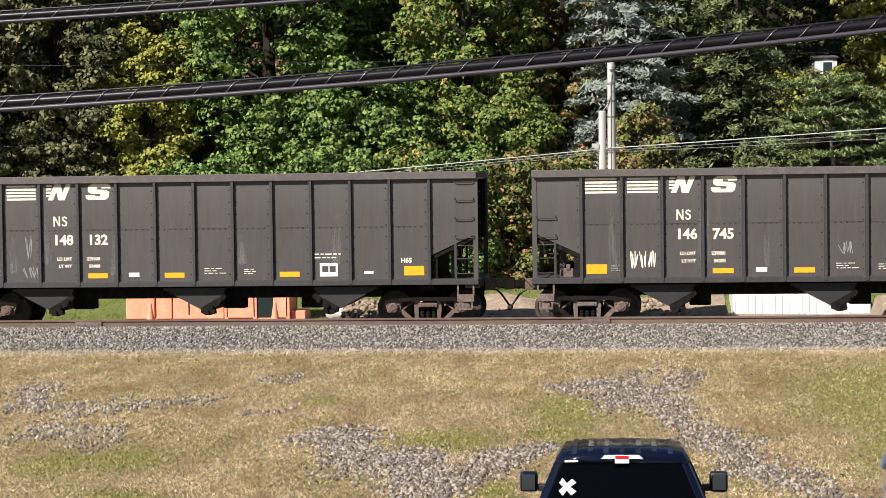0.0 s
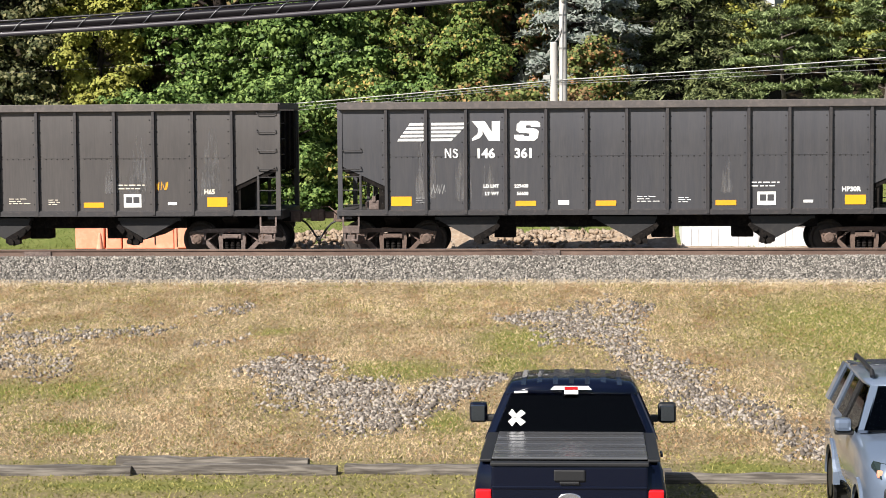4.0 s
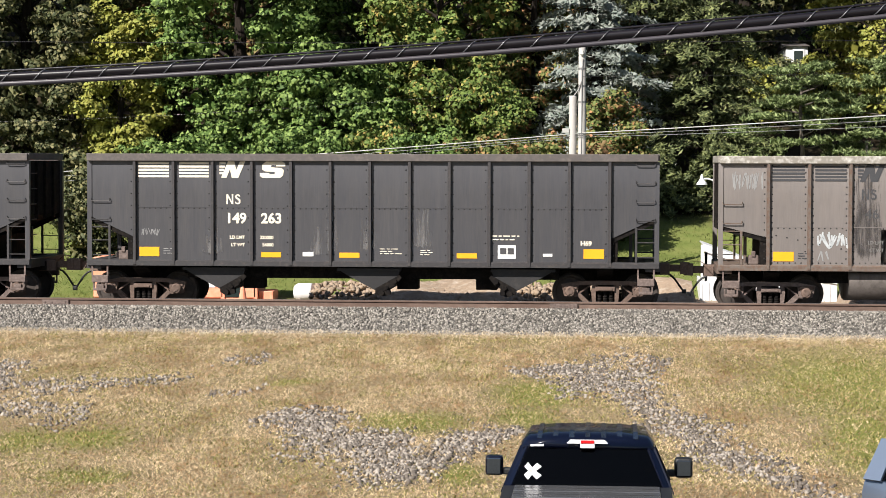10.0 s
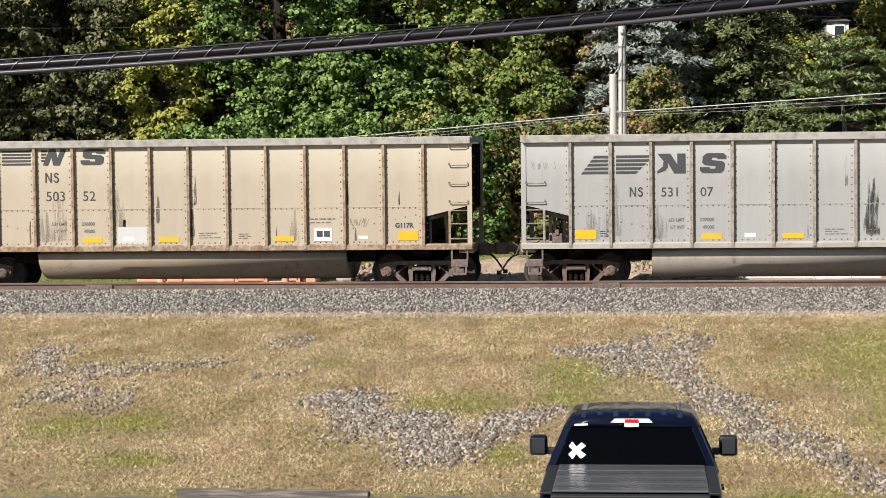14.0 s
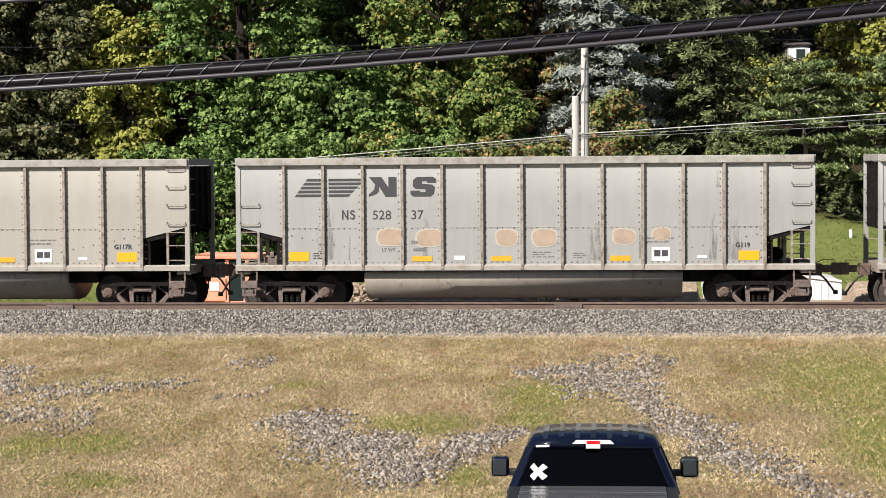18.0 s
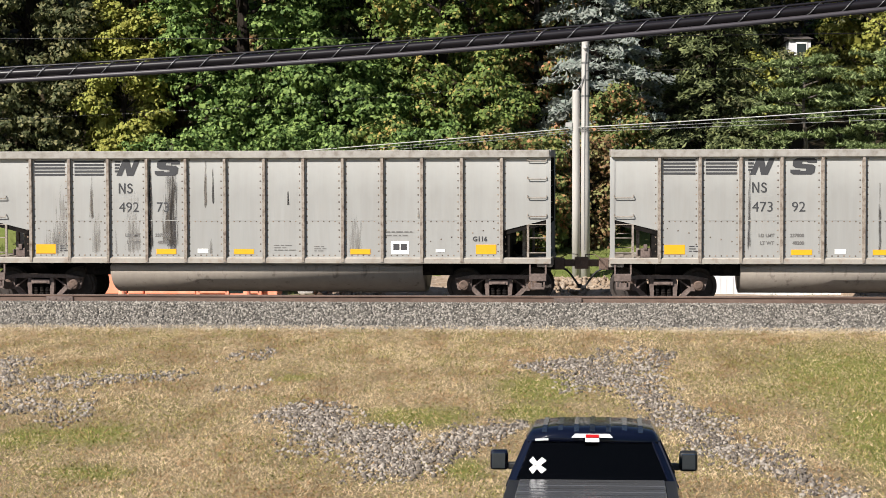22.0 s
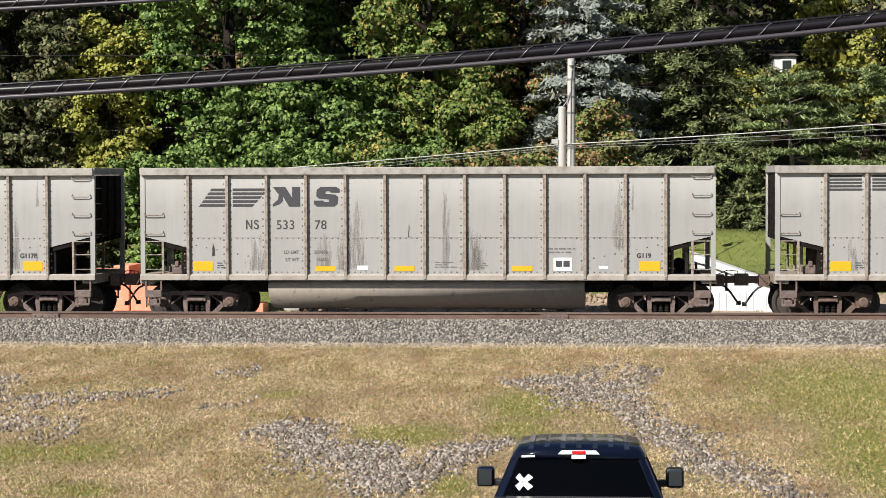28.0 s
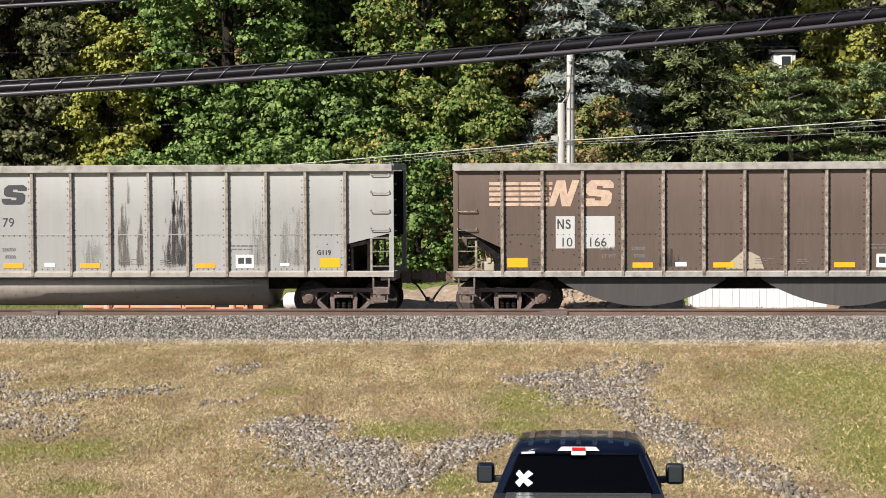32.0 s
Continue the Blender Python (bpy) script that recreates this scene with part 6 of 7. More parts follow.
        part("seat_back", soft_box(0.40 * s - 0.25, 0.40 * s + 0.25, 3.3, 3.45, 0.8, 1.60, 0.06), M["seat"], root)
        for y in (0.95, 4.75):
            car_wheel(root, 0.86 * s, y, 0.40, 0.27, s)
    part("rear_window", panel([(-0.86, 1.955, 1.40), (0.86, 1.955, 1.40), (0.665, 2.175, 1.845), (-0.665, 2.175, 1.845)], thick=0.006), M["car_glass"], root)
    part("windscreen", panel([(-0.86, 4.24, 1.33), (0.86, 4.24, 1.33), (0.62, 3.70, 1.83), (-0.62, 3.70, 1.83)], thick=0.006), M["clear_glass"], root)
    part("rear_bench", soft_box(-0.75, 0.75, 2.45, 2.65, 0.8, 1.44, 0.06), M["seat"], root)
    # tailgate
    gate = part("tailgate", soft_box(-0.80, 0.80, -0.03, 0.06, 0.72, 1.41, 0.025), nv, root)
    part("tailgate_lip", soft_box(-0.81, 0.81, -0.05, 0.08, 1.405, 1.445, 0.012), M["plastic"], gate)
    part("tailgate_crease", soft_box(-0.79, 0.79, -0.042, -0.02, 1.17, 1.20, 0.008), nv, gate)
    part("tailgate_handle", soft_box(-0.16, 0.16, -0.048, -0.02, 1.25, 1.37, 0.015), M["plastic"], gate)
    part("camera_nub", soft_box(-0.10, 0.10, -0.06, -0.03, 1.22, 1.25, 0.008), M["plastic"], gate)
    bm = bmesh.new(); lathe(bm, [(0.001, 0.0), (0.115, 0.0), (0.115, 0.015), (0.10, 0.02), (0.001, 0.02)], 28, Matrix.Translation((0, -0.03, 1.08)) @ pose(0, 0, 0, 90) @ Matrix.Diagonal((1, 0.42, 1, 1)))
    part("oval_badge", bm, M["chrome"], gate)
    for k in range(4):
        y0, y1 = 0.09 + k * 0.435, 0.09 + (k + 1) * 0.435 - 0.018
        part("bed_cover_panel", soft_box(-0.80, 0.80, y0, y1, 1.452, 1.478, 0.012), M["tonneau"], root)
        part("bed_cover_strip", soft_box(-0.79, 0.79, y0 + 0.20, y0 + 0.212, 1.478, 1.481, 0.001), M["plastic"], root)
    part("bumper", soft_box(-0.97, 0.97, -0.14, 0.06, 0.50, 0.72, 0.05), M["chrome"], root)
    light = part("high_brake_light", panel([(-0.235, 2.125, 1.902), (0.235, 2.125, 1.902), (0.19, 2.13, 1.946), (-0.19, 2.13, 1.946)], thick=0.045), M["clear_lens"], root)
    part("brake_lens", soft_box(-0.075, 0.075, 2.092, 2.14, 1.906, 1.942, 0.006), M["red_lens"], light)
    part("cap_light", soft_box(-0.08, 0.08, 2.09, 2.13, 1.855, 1.90, 0.006), M["sticker"], light)
    part("roof_sticker", panel([(-0.64, 2.14, 1.862), (-0.49, 2.135, 1.868), (-0.49, 2.13, 1.89), (-0.64, 2.135, 1.884)], thick=0.006), M["sticker"], root)
    bm = bmesh.new()
    for a in (45, 135):
        prism(bm, [(-0.10, -0.030), (0.10, -0.036), (0.108, 0.036), (0.03, 0.025), (-0.03, 0.025), (-0.108, 0.034)], -0.003, 0.003)
        vs = list(bm.verts)[-12:]
        bmesh.ops.rotate(bm, verts=vs, cent=(0, 0, 0), matrix=Matrix.Rotation(radians(a), 3, "Y"))
    part("cross_sticker", bm, M["sticker"], root, "white cross-shaped sticker", m=pose(-0.61, 2.035, 1.60, -26))
    return root


pickup()


def suv():
    """Faces -y; its nose is the origin."""
    root = tagged(new("suv"), "silver-blue off-road SUV with roof rails, parked nose out beside the pickup", "car")
    root.matrix_basis = pose(3.765, 22.3, 0.012)
    pb = M["silver_blue"]
    bm = bmesh.new()
    loft(bm, [(0.05, [(0.70, 0.42), (0.82, 0.60), (0.84, 0.95), (0.76, 1.13), (0.0, 1.16)]), (0.35, [(0.86, 0.40), (0.95, 0.65), (0.95, 1.06), (0.84, 1.22), (0.0, 1.26)]),
              (1.55, [(0.88, 0.38), (0.955, 0.65), (0.955, 1.12), (0.89, 1.29), (0.0, 1.36)]), (3.9, [(0.88, 0.38), (0.955, 0.65), (0.955, 1.12), (0.90, 1.29), (0.0, 1.33)]),
              (4.72, [(0.82, 0.42), (0.93, 0.65), (0.93, 1.12), (0.86, 1.30), (0.0, 1.33)])])
    smooth(part("body", bm, pb, root))
    bm = bmesh.new()
    loft(bm, [(2.12, [(0.58, 1.75), (0.66, 1.745), (0.66, 1.775), (0.0, 1.80)]), (2.6, [(0.62, 1.76), (0.73, 1.745), (0.72, 1.79), (0.60, 1.825), (0.0, 1.84)][:2] + [(0.72, 1.80), (0.0, 1.835)]),
              (4.4, [(0.62, 1.74), (0.72, 1.735), (0.71, 1.79), (0.0, 1.82)]), (4.6, [(0.60, 1.72), (0.69, 1.71), (0.68, 1.75), (0.0, 1.77)])])
    roof = smooth(part("roof", bm, pb, root))
    part("sunroof", soft_box(-0.42, 0.42, 2.35, 2.85, 1.828, 1.842, 0.006), M["plastic"], roof)
    part("antenna_fin", panel([(-0.012, 4.2, 1.81), (0.012, 4.2, 1.81), (0.01, 4.32, 1.90), (-0.01, 4.32, 1.90)], thick=0.03), pb, roof)
    for s in (-1, 1):
        bm = bmesh.new(); tube(bm, [(0.62 * s, 2.45, 1.83), (0.62 * s, 2.52, 1.89), (0.62 * s, 3.3, 1.905), (0.61 * s, 4.1, 1.89), (0.61 * s, 4.22, 1.83)], 0.028, 8)
        part("roof_rail", bm, M["plastic"], root)
        part("front_pillar", panel([(0.90 * s, 1.50, 1.30), (0.80 * s, 1.46, 1.32), (0.58 * s, 2.14, 1.76), (0.67 * s, 2.18, 1.76)], thick=0.05, inset=0.06), pb, root)
        for y0, y1, y2, y3 in ((2.72, 2.84, 2.84, 2.76), (3.62, 3.74, 3.70, 3.60), (4.45, 4.70, 4.60, 4.38)):
            part("side_pillar", panel([(0.915 * s, y0, 1.28), (0.915 * s, y1, 1.28), (0.70 * s, y2, 1.75), (0.70 * s, y3, 1.75)], thick=0.05), M["plastic"] if y0 < 3 else pb, root)
        for y0, y1, y2, y3 in ((1.62, 2.72, 2.76, 2.20), (2.84, 3.62, 3.60, 2.84), (3.74, 4.45, 4.38, 3.70)):
            part("side_window", panel([(0.905 * s, y0, 1.29), (0.905 * s, y1, 1.29), (0.695 * s, y2, 1.74), (0.695 * s, y3, 1.74)], thick=0.006), M["clear_glass"], root)
        mirror = part("mirror", soft_box(min(0.93 * s, 1.13 * s), max(0.93 * s, 1.13 * s), 1.80, 2.02, 1.27, 1.42, 0.05), M["silver_blue"], root)
        part("mirror_base", soft_box(min(0.90 * s, 1.12 * s), max(0.90 * s, 1.12 * s), 1.84, 2.0, 1.23, 1.275, 0.015), M["plastic"], mirror)
        lamp = part("headlight", panel([(0.50 * s, 0.13, 1.02), (0.82 * s, 0.20, 1.00), (0.90 * s, 0.42, 1.12), (0.88 * s, 0.40, 1.17), (0.54 * s, 0.15, 1.12)], thick=0.06, out=(0, -0.12, 0)), M["dark_pane"], root)
        for dx, r in ((0.60, 0.034), (0.71, 0.036)):
            bm = bmesh.new(); lathe(bm, [(0.001, 0.0), (r * 0.7, 0.0), (r, 0.03)], 14, pose(0, 0, 0, 90))
            part("lamp_lens", bm, M["rim"], lamp, m=pose(dx * s, 0.0, 1.06))
        part("turn_lamp", soft_box(min(0.78 * s, 0.86 * s), max(0.78 * s, 0.86 * s), 0.10, 0.22, 1.03, 1.11, 0.02), M["orange"], lamp)
        fog = part("fog_lamp_pod", soft_box(min(0.60 * s, 0.80 * s), max(0.60 * s, 0.80 * s), 0.02, 0.2, 0.64, 0.94, 0.05), M["plastic"], root)
        bm = bmesh.new(); lathe(bm, [(0.001, 0), (0.055, 0), (0.065, 0.03)], 16, pose(0, 0, 0, 90))
        part("fog_lamp", bm, M["clear_lens"], fog, m=pose(0.70 * s, 0.0, 0.75))
        part("grille_trim", panel([(0.34 * s, 0.0, 1.10), (0.44 * s, 0.0, 1.10), (0.60 * s, 0.0, 0.70), (0.50 * s, 0.0, 0.70)], thick=0.06), M["chrome"], root)
        for y in (0.98, 3.78):
            CAR_WHEELS.append((car_wheel(root, 0.83 * s, y, 0.39, 0.27, s), s))
            bm = bmesh.new()
            arc = [(y + r * math.cos(a), 0.39 + r * math.sin(a)) for r, rng_a in ((0.50, range(0, 11)), (0.42, range(10, -1, -1))) for a in [math.pi * k / 10 for k in rng_a]]
            prism(bm, arc, min(0.90 * s, 0.985 * s), max(0.90 * s, 0.985 * s), "x")
            part("wheel_arch", bm, pb, root)
            bm = bmesh.new(); lathe(bm, [(0.43, -0.02), (0.43, 0.02)], 24, Matrix.Translation((0.945 * s, y, 0.39)) @ pose(0, 0, 0, 0, 90))
            part("arch_well", bm, M["plastic"], root)
        part("seat", soft_box(0.38 * s - 0.24, 0.38 * s + 0.24, 2.4, 2.55, 0.7, 1.5, 0.06), M["seat"], root)
        part("wiper", soft_box(0.02 + 0.3 * s - 0.3, 0.02 + 0.3 * s + 0.3, 1.45, 1.48, 1.37, 1.385, 0.004), M["plastic"], root)
    part("windscreen", panel([(-0.84, 1.44, 1.345), (0.84, 1.44, 1.345), (0.60, 2.12, 1.76), (-0.60, 2.12, 1.76)], thick=0.006), M["clear_glass"], root)
    part("rear_window", panel([(-0.78, 4.66, 1.33), (0.78, 4.66, 1.33), (0.60, 4.56, 1.70), (-0.60, 4.56, 1.70)], thick=0.006), M["clear_glass"], root)
    part("dashboard", soft_box(-0.8, 0.8, 1.58, 1.85, 0.9, 1.36, 0.04), M["seat"], root)
    part("grille_bar", soft_box(-0.44, 0.44, -0.02, 0.07, 1.03, 1.11, 0.02), M["chrome"], root)
    part("grille_mesh", soft_box(-0.50, 0.50, 0.01, 0.1, 0.66, 1.03, 0.02), M["plastic"], root)
    for k in range(5):
        part("grille_slat", soft_box(-0.42, 0.42, 0.0, 0.02, 0.70 + 0.06 * k, 0.715 + 0.06 * k, 0.004), M["rim"], root)
    part("bumper", soft_box(-0.58, 0.58, -0.06, 0.12, 0.52, 0.70, 0.04), M["chrome"], root)
    part("hood_scoop", soft_box(-0.30, 0.30, 0.85, 1.35, 1.32, 1.385, 0.03), pb, root)
    part("scoop_mouth", soft_box(-0.26, 0.26, 0.84, 0.87, 1.33, 1.37, 0.01), M["chrome"], root)
    return root


SUV = suv()

# ---- beyond the track ----
M["white_metal"] = mat("white_sheet_metal", (0.62, 0.63, 0.645), 0.5, vary=0.1, fine=8, coarse=1)
M["dirt"] = mat("dirt_and_rubble", (0.27, 0.20, 0.14), 0.95, vary=0.45, fine=9, coarse=1.6, second=(0.38, 0.32, 0.26), share=0.4, bump=0.6)
M["wood"] = mat("grey_wood", (0.28, 0.23, 0.18), 0.9, vary=0.4, fine=16, coarse=3, stretch=(0.4, 2, 2))


def machine():
    root = tagged(new("construction_machine"), "faded orange construction machine with a boxy cab standing behind the track", "construction machine")
    root.matrix_basis = pose(0, 62.0, 0.80)
    og = M["orange"]
    for x0, x1, z1 in ((-16.0, -15.12, 1.35), (-15.06, -14.58, 1.50), (-14.54, -12.98, 1.12)):
        part("engine_panel", soft_box(x0, x1, 0.0, 1.7, 0.12, z1, 0.03), og, root)
    part("frame", soft_box(-16.0, -10.95, 0.05, 1.65, 0.0, 0.14, 0.02), og, root)
    for x in (-14.05, -13.55):
        part("hinge_rib", soft_box(x - 0.015, x + 0.015, -0.02, 0.01, 0.25, 1.0, 0.004), M["plastic"], root)
    part("white_label", soft_box(-12.55, -12.25, -0.016, 0.0, 0.45, 0.72, 0.003), M["sticker"], root)
    cab = part("cab_lower", soft_box(-12.92, -12.0, 0.0, 1.5, 0.14, 0.85, 0.03), og, root)
    part("cab_lower", soft_box(-11.36, -11.0, 0.0, 1.5, 0.14, 0.80, 0.03), og, root)
    part("cab_roof", soft_box(-12.98, -10.92, -0.06, 1.56, 1.42, 1.56, 0.03), og, root)
    for x in (-12.90, -12.02, -11.40, -11.02):
        part("cab_post", soft_box(x - 0.06, x + 0.06, 0.0, 0.12, 0.1, 1.44, 0.015), og, root)
        part("cab_post", soft_box(x - 0.05, x + 0.05, 1.38, 1.5, 0.1, 1.44, 0.015), og, root)
    part("cab_window", soft_box(-12.84, -12.08, 0.05, 0.06, 0.86, 1.42, 0.002), M["dark_pane"], root)
    part("cab_window", soft_box(-11.34, -11.08, 0.05, 0.06, 0.82, 1.42, 0.002), M["dark_pane"], root)
    part("cab_door", soft_box(-11.96, -11.46, 0.04, 0.07, 0.16, 1.40, 0.01), M["dark_pane"], root)
    part("counterweight", soft_box(-10.95, -10.52, 0.2, 1.2, 0.0, 0.34, 0.03), og, root)
    return root


machine()


def lying_tank():
    root = tagged(new("storage_tank"), "white tank with a rusty end section lying behind the track", "tank")
    root.matrix_basis = pose(-9.4, 62.2, 1.12)
    bm = bmesh.new(); lathe(bm, [(0.02, -0.5), (0.18, -0.47), (0.26, -0.36), (0.27, 0.0), (0.27, 0.08)], 18, pose(0, 0, 0, 0, 90))
    smooth(part("tank_shell", bm, M["white_metal"], root))
    bm = bmesh.new(); lathe(bm, [(0.265, 0.08), (0.265, 0.62), (0.25, 0.66), (0.02, 0.66)], 18, pose(0, 0, 0, 0, 90))
    smooth(part("rusty_section", bm, M["rust"], root, "rust-red section"))
    for x in (-0.3, 0.45):
        part("cradle", soft_box(x - 0.06, x + 0.06, -0.25, 0.25, -0.32, -0.18, 0.01), M["wood"], root)
    return root


lying_tank()
for _x, _y in ((-14.85, 60.4), (-11.15, 60.6)):
    _bm = bmesh.new(); lathe(_bm, [(0.22, 0.0), (0.22, 0.03), (0.15, 0.04), (0.04, 0.7), (0.03, 0.72)], 14)
    _c = tagged(new("traffic_cone"), "orange plastic traffic cone behind the track", "traffic cone", "traffic cones")
    _c.matrix_basis = pose(_x, _y, 0.78)
    part("cone", _bm, M["orange"], _c)


def white_shed():
    root = tagged(new("white_shed"), "low white sheet-metal shed with a sloping roof edge", "shed")
    root.matrix_basis = pose(0, 63.0, 0.83)
    wall = part("front_wall", soft_box(2.33, 6.40, 0.0, 0.08, -0.1, 0.66, 0.01), M["white_metal"], root)
    for k in range(20):
        part("corrugation", soft_box(2.35 + 0.2 * k, 2.40 + 0.2 * k, -0.015, 0.005, -0.05, 0.60, 0.004), M["white_metal"], wall)
    part("side_wall", soft_box(2.33, 2.41, 0.08, 3.0, -0.1, 0.66, 0.01), M["white_metal"], root)
    bm = bmesh.new(); prism(bm, [(2.40, 1.79), (4.55, 1.04), (6.40, 0.66), (6.40, 0.60), (4.55, 0.84), (2.40, 1.57)], -0.05, 0.10)
    part("barge_board", bm, M["white_metal"], root)
    bm = bmesh.new(); prism(bm, [(2.42, 1.77), (4.55, 1.02), (6.38, 0.64), (6.38, 0.61), (4.55, 0.98), (2.42, 1.73)], 0.1, 3.2)
    part("roof_sheet", bm, M["white_metal"], root)
    bm = bmesh.new(); prism(bm, [(2.46, 1.60), (4.55, 0.90), (6.36, 0.62), (6.36, 0.60), (2.46, 0.60)], 0.02, 0.06)
    part("gable_panel", bm, M["white_metal"], root)
    for x, h in ((2.50, 1.64), (3.4, 1.33)):
        part("post", soft_box(x - 0.05, x + 0.05, 0.02, 0.10, 0.0, h, 0.01), M["white_metal"], root)
        part("post", soft_box(x - 0.05, x + 0.05, 2.9, 3.0, 0.0, h, 0.01), M["white_metal"], root)
    return root


white_shed()


def dirt_berm():
    rng = np.random.default_rng(31)
    xs, ys = np.linspace(-9.2, 14, 150), np.linspace(58.6, 64.5, 28)
    X, Y = np.meshgrid(xs, ys)
    u = (Y - 58.6) / 5.9
    h = np.sin(math.pi * np.clip(u, 0, 1)) * (0.62 + 0.13 * np.sin(X * 0.9) + 0.09 * np.sin(X * 2.3 + Y) + 0.05 * rng.random(X.shape)) * np.clip((X + 9.2) / 1.0, 0, 1) * np.where((X > 2.15) & (X < 6.5), 0.12, 1)
    Z = bank_height(Y) - 0.02 + h
    i = np.arange(X.size).reshape(X.shape)
    quads = np.stack([i[:-1, :-1], i[:-1, 1:], i[1:, 1:], i[1:, :-1]], -1).reshape(-1, 4)
    me = bpy.data.meshes.new("dirt_bank")
    me.from_pydata(np.stack([X, Y, Z], -1).reshape(-1, 3).tolist(), [], quads.tolist())
    return tagged(part("dirt_bank", me, M["dirt"], None), "low bank of brown dirt and rubble behind the track", "dirt bank", kind="structure")


dirt_berm()


def rubble_spots(rng, n):
    x, y = rng.uniform(-9, 13, n), rng.uniform(59.0, 62.0, n)
    ok = (x < 1.4) | (x > 6.6)
    x, y = x[ok], y[ok]
    return x, y, bank_height(y) + 0.57 * np.sin(math.pi * (y - 58.6) / 5.9) + 0.02


tagged(make_stones("rubble", 1500, rubble_spots, 0.11, M["dirt"], 33), "brown broken rubble on the dirt bank", "rubble", kind="stuff")
for _k, (_x, _y, _l, _a, _t) in enumerate(((-7.6, 60.9, 1.6, 12, 5), (-6.2, 60.7, 1.2, -14, -4), (0.6, 60.8, 1.5, 20, 8), (-5.0, 61.0, 1.0, 30, -7))):
    tagged(part("plank", soft_box(-_l / 2, _l / 2, -0.08, 0.08, -0.03, 0.05, 0.01), M["wood"], None, m=pose(_x, _y, 1.26, 0, _t, _a)), "weathered grey plank thrown on the dirt bank", "plank", "planks on the dirt bank")

def yard_lamp():
    root = tagged(new("yard_lamp"), "brown lamp post with curved white arm and bell shade", "lamp post")
    root.matrix_basis = pose(3.17, 72.0, hill(0, 72.0))
    bm = bmesh.new(); tube(bm, [(0, 0, -0.2), (0, 0, 1.2), (0.02, 0, 2.5)], 0.035, 8)
    part("post", bm, M["wood"], root)
    bm = bmesh.new(); tube(bm, [(0.0, -0.02, 2.1), (-0.03, -0.02, 2.25), (-0.12, -0.02, 2.36), (-0.26, -0.02, 2.40), (-0.40, -0.02, 2.40)], 0.03, 8)
    part("arm", bm, M["white_metal"], root)
    bm = bmesh.new(); lathe(bm, [(0.19, -0.22), (0.17, -0.16), (0.10, -0.08), (0.06, 0.0), (0.03, 0.14)], 16)
    part("shade", bm, M["white_metal"], root, m=pose(-0.48, -0.02, 2.42))
    bm = bmesh.new(); lathe(bm, [(0.06, -0.34), (0.13, -0.30), (0.15, -0.22)], 14)
    part("globe", bm, M["dark_pane"], root, m=pose(-0.48, -0.02, 2.42))
    return root


yard_lamp()
tagged(part("marker_post", soft_box(-0.05, 0.05, -0.05, 0.05, -0.1, 0.36, 0.01), M["white_metal"], None, m=pose(7.72, 73.0, hill(0, 73.0))), "short white marker post on the lawn", "post")


def hill_house():
    root = tagged(new("house"), "white-sided house half hidden by trees on the hill", "house")
    root.matrix_basis = pose(6.2, 94.5, hill(0, 94.5) + 0.4)
    part("wall", soft_box(1.05, 2.0, 0.0, 5.0, -0.8, 2.25, 0.02), M["white_metal"], root)
    bm = bmesh.new(); prism(bm, [(-0.15, 2.24), (2.5, 2.5), (5.3, 2.24)], 0.95, 2.1, "x")
    part("roof", bm, M["chord_black"], root)
    for x in (1.58,):
        w = part("window", soft_box(x - 0.26, x + 0.26, -0.03, 0.02, 1.3, 2.1, 0.01), M["white"], root)
        part("pane", soft_box(x - 0.2, x + 0.2, -0.04, -0.03, 1.36, 2.04, 0.002), M["dark_pane"], w)
    return root


hill_house()

# ---- wear and spray paint on single wagons ----
FACE = -HALF - 0.0135


def stain(i, x, z, w, h, ink="oil"):
    part("stain", run_of_dirt(w * 1.35, h * 1.25), M[ink], WAGONS[i][1], m=pose(x, FACE + 0.0025, z))


def scrawl(i, x, z, w, h, ink, seed, strokes=9, r=0.012, name="scrawl"):
    """Loose hand-drawn loops of spray paint or chalk that cannot be read."""
    rng = random.Random(seed)
    bm = bmesh.new()
    for k in range(strokes):
        cx, half = x + w * (k + 0.5) / strokes, w / strokes * rng.uniform(0.5, 1.1)
        knots = [Vector((cx + half * rng.uniform(-1, 1), 0, z + h * ((0.5 + 0.5 * (-1) ** q) * 0.8 + rng.uniform(0.0, 0.2)))) for q in range(rng.choice((3, 4, 5)))]
        knots = [knots[0]] + knots + [knots[-1]]
        pts = []
        for a, b, c, d in zip(knots, knots[1:], knots[2:], knots[3:]):
            for q in range(6):
                f = q / 6
                pts.append(0.5 * (2 * b + (c - a) * f + (2 * a - 5 * b + 4 * c - d) * f * f + (3 * b - a - 3 * c + d) * f ** 3))
        tube(bm, [tuple(p) for p in pts], r, 5)
    bmesh.ops.scale(bm, verts=bm.verts, vec=(1, 0.12, 1))
    part(name, bm, M[ink], WAGONS[i][1], m=pose(0, FACE + 0.001, 0))


def blob(i, name, x, z, w, h, ink, seed, proud=0.0, n=26, wob=0.10, hole=None):
    rng = random.Random(seed)
    ph = [rng.uniform(0, 6.3) for _ in range(3)]
    pts = []
    for k in range(n):
        a = 2 * math.pi * k / n
        f = 1 + wob * math.sin(2 * a + ph[0]) + wob * 0.7 * math.sin(3 * a + ph[1]) + wob * 0.4 * math.sin(5 * a + ph[2])
        c, s = math.cos(a), math.sin(a)
        pts.append((w / 2 * f * math.copysign(abs(c) ** 0.75, c), h / 2 * f * math.copysign(abs(s) ** 0.75, s)))
    bm = bmesh.new(); prism(bm, pts, -0.0015, 0.0015)
    return part(name, bm, M[ink], WAGONS[i][1], m=pose(x, FACE - proud, z))


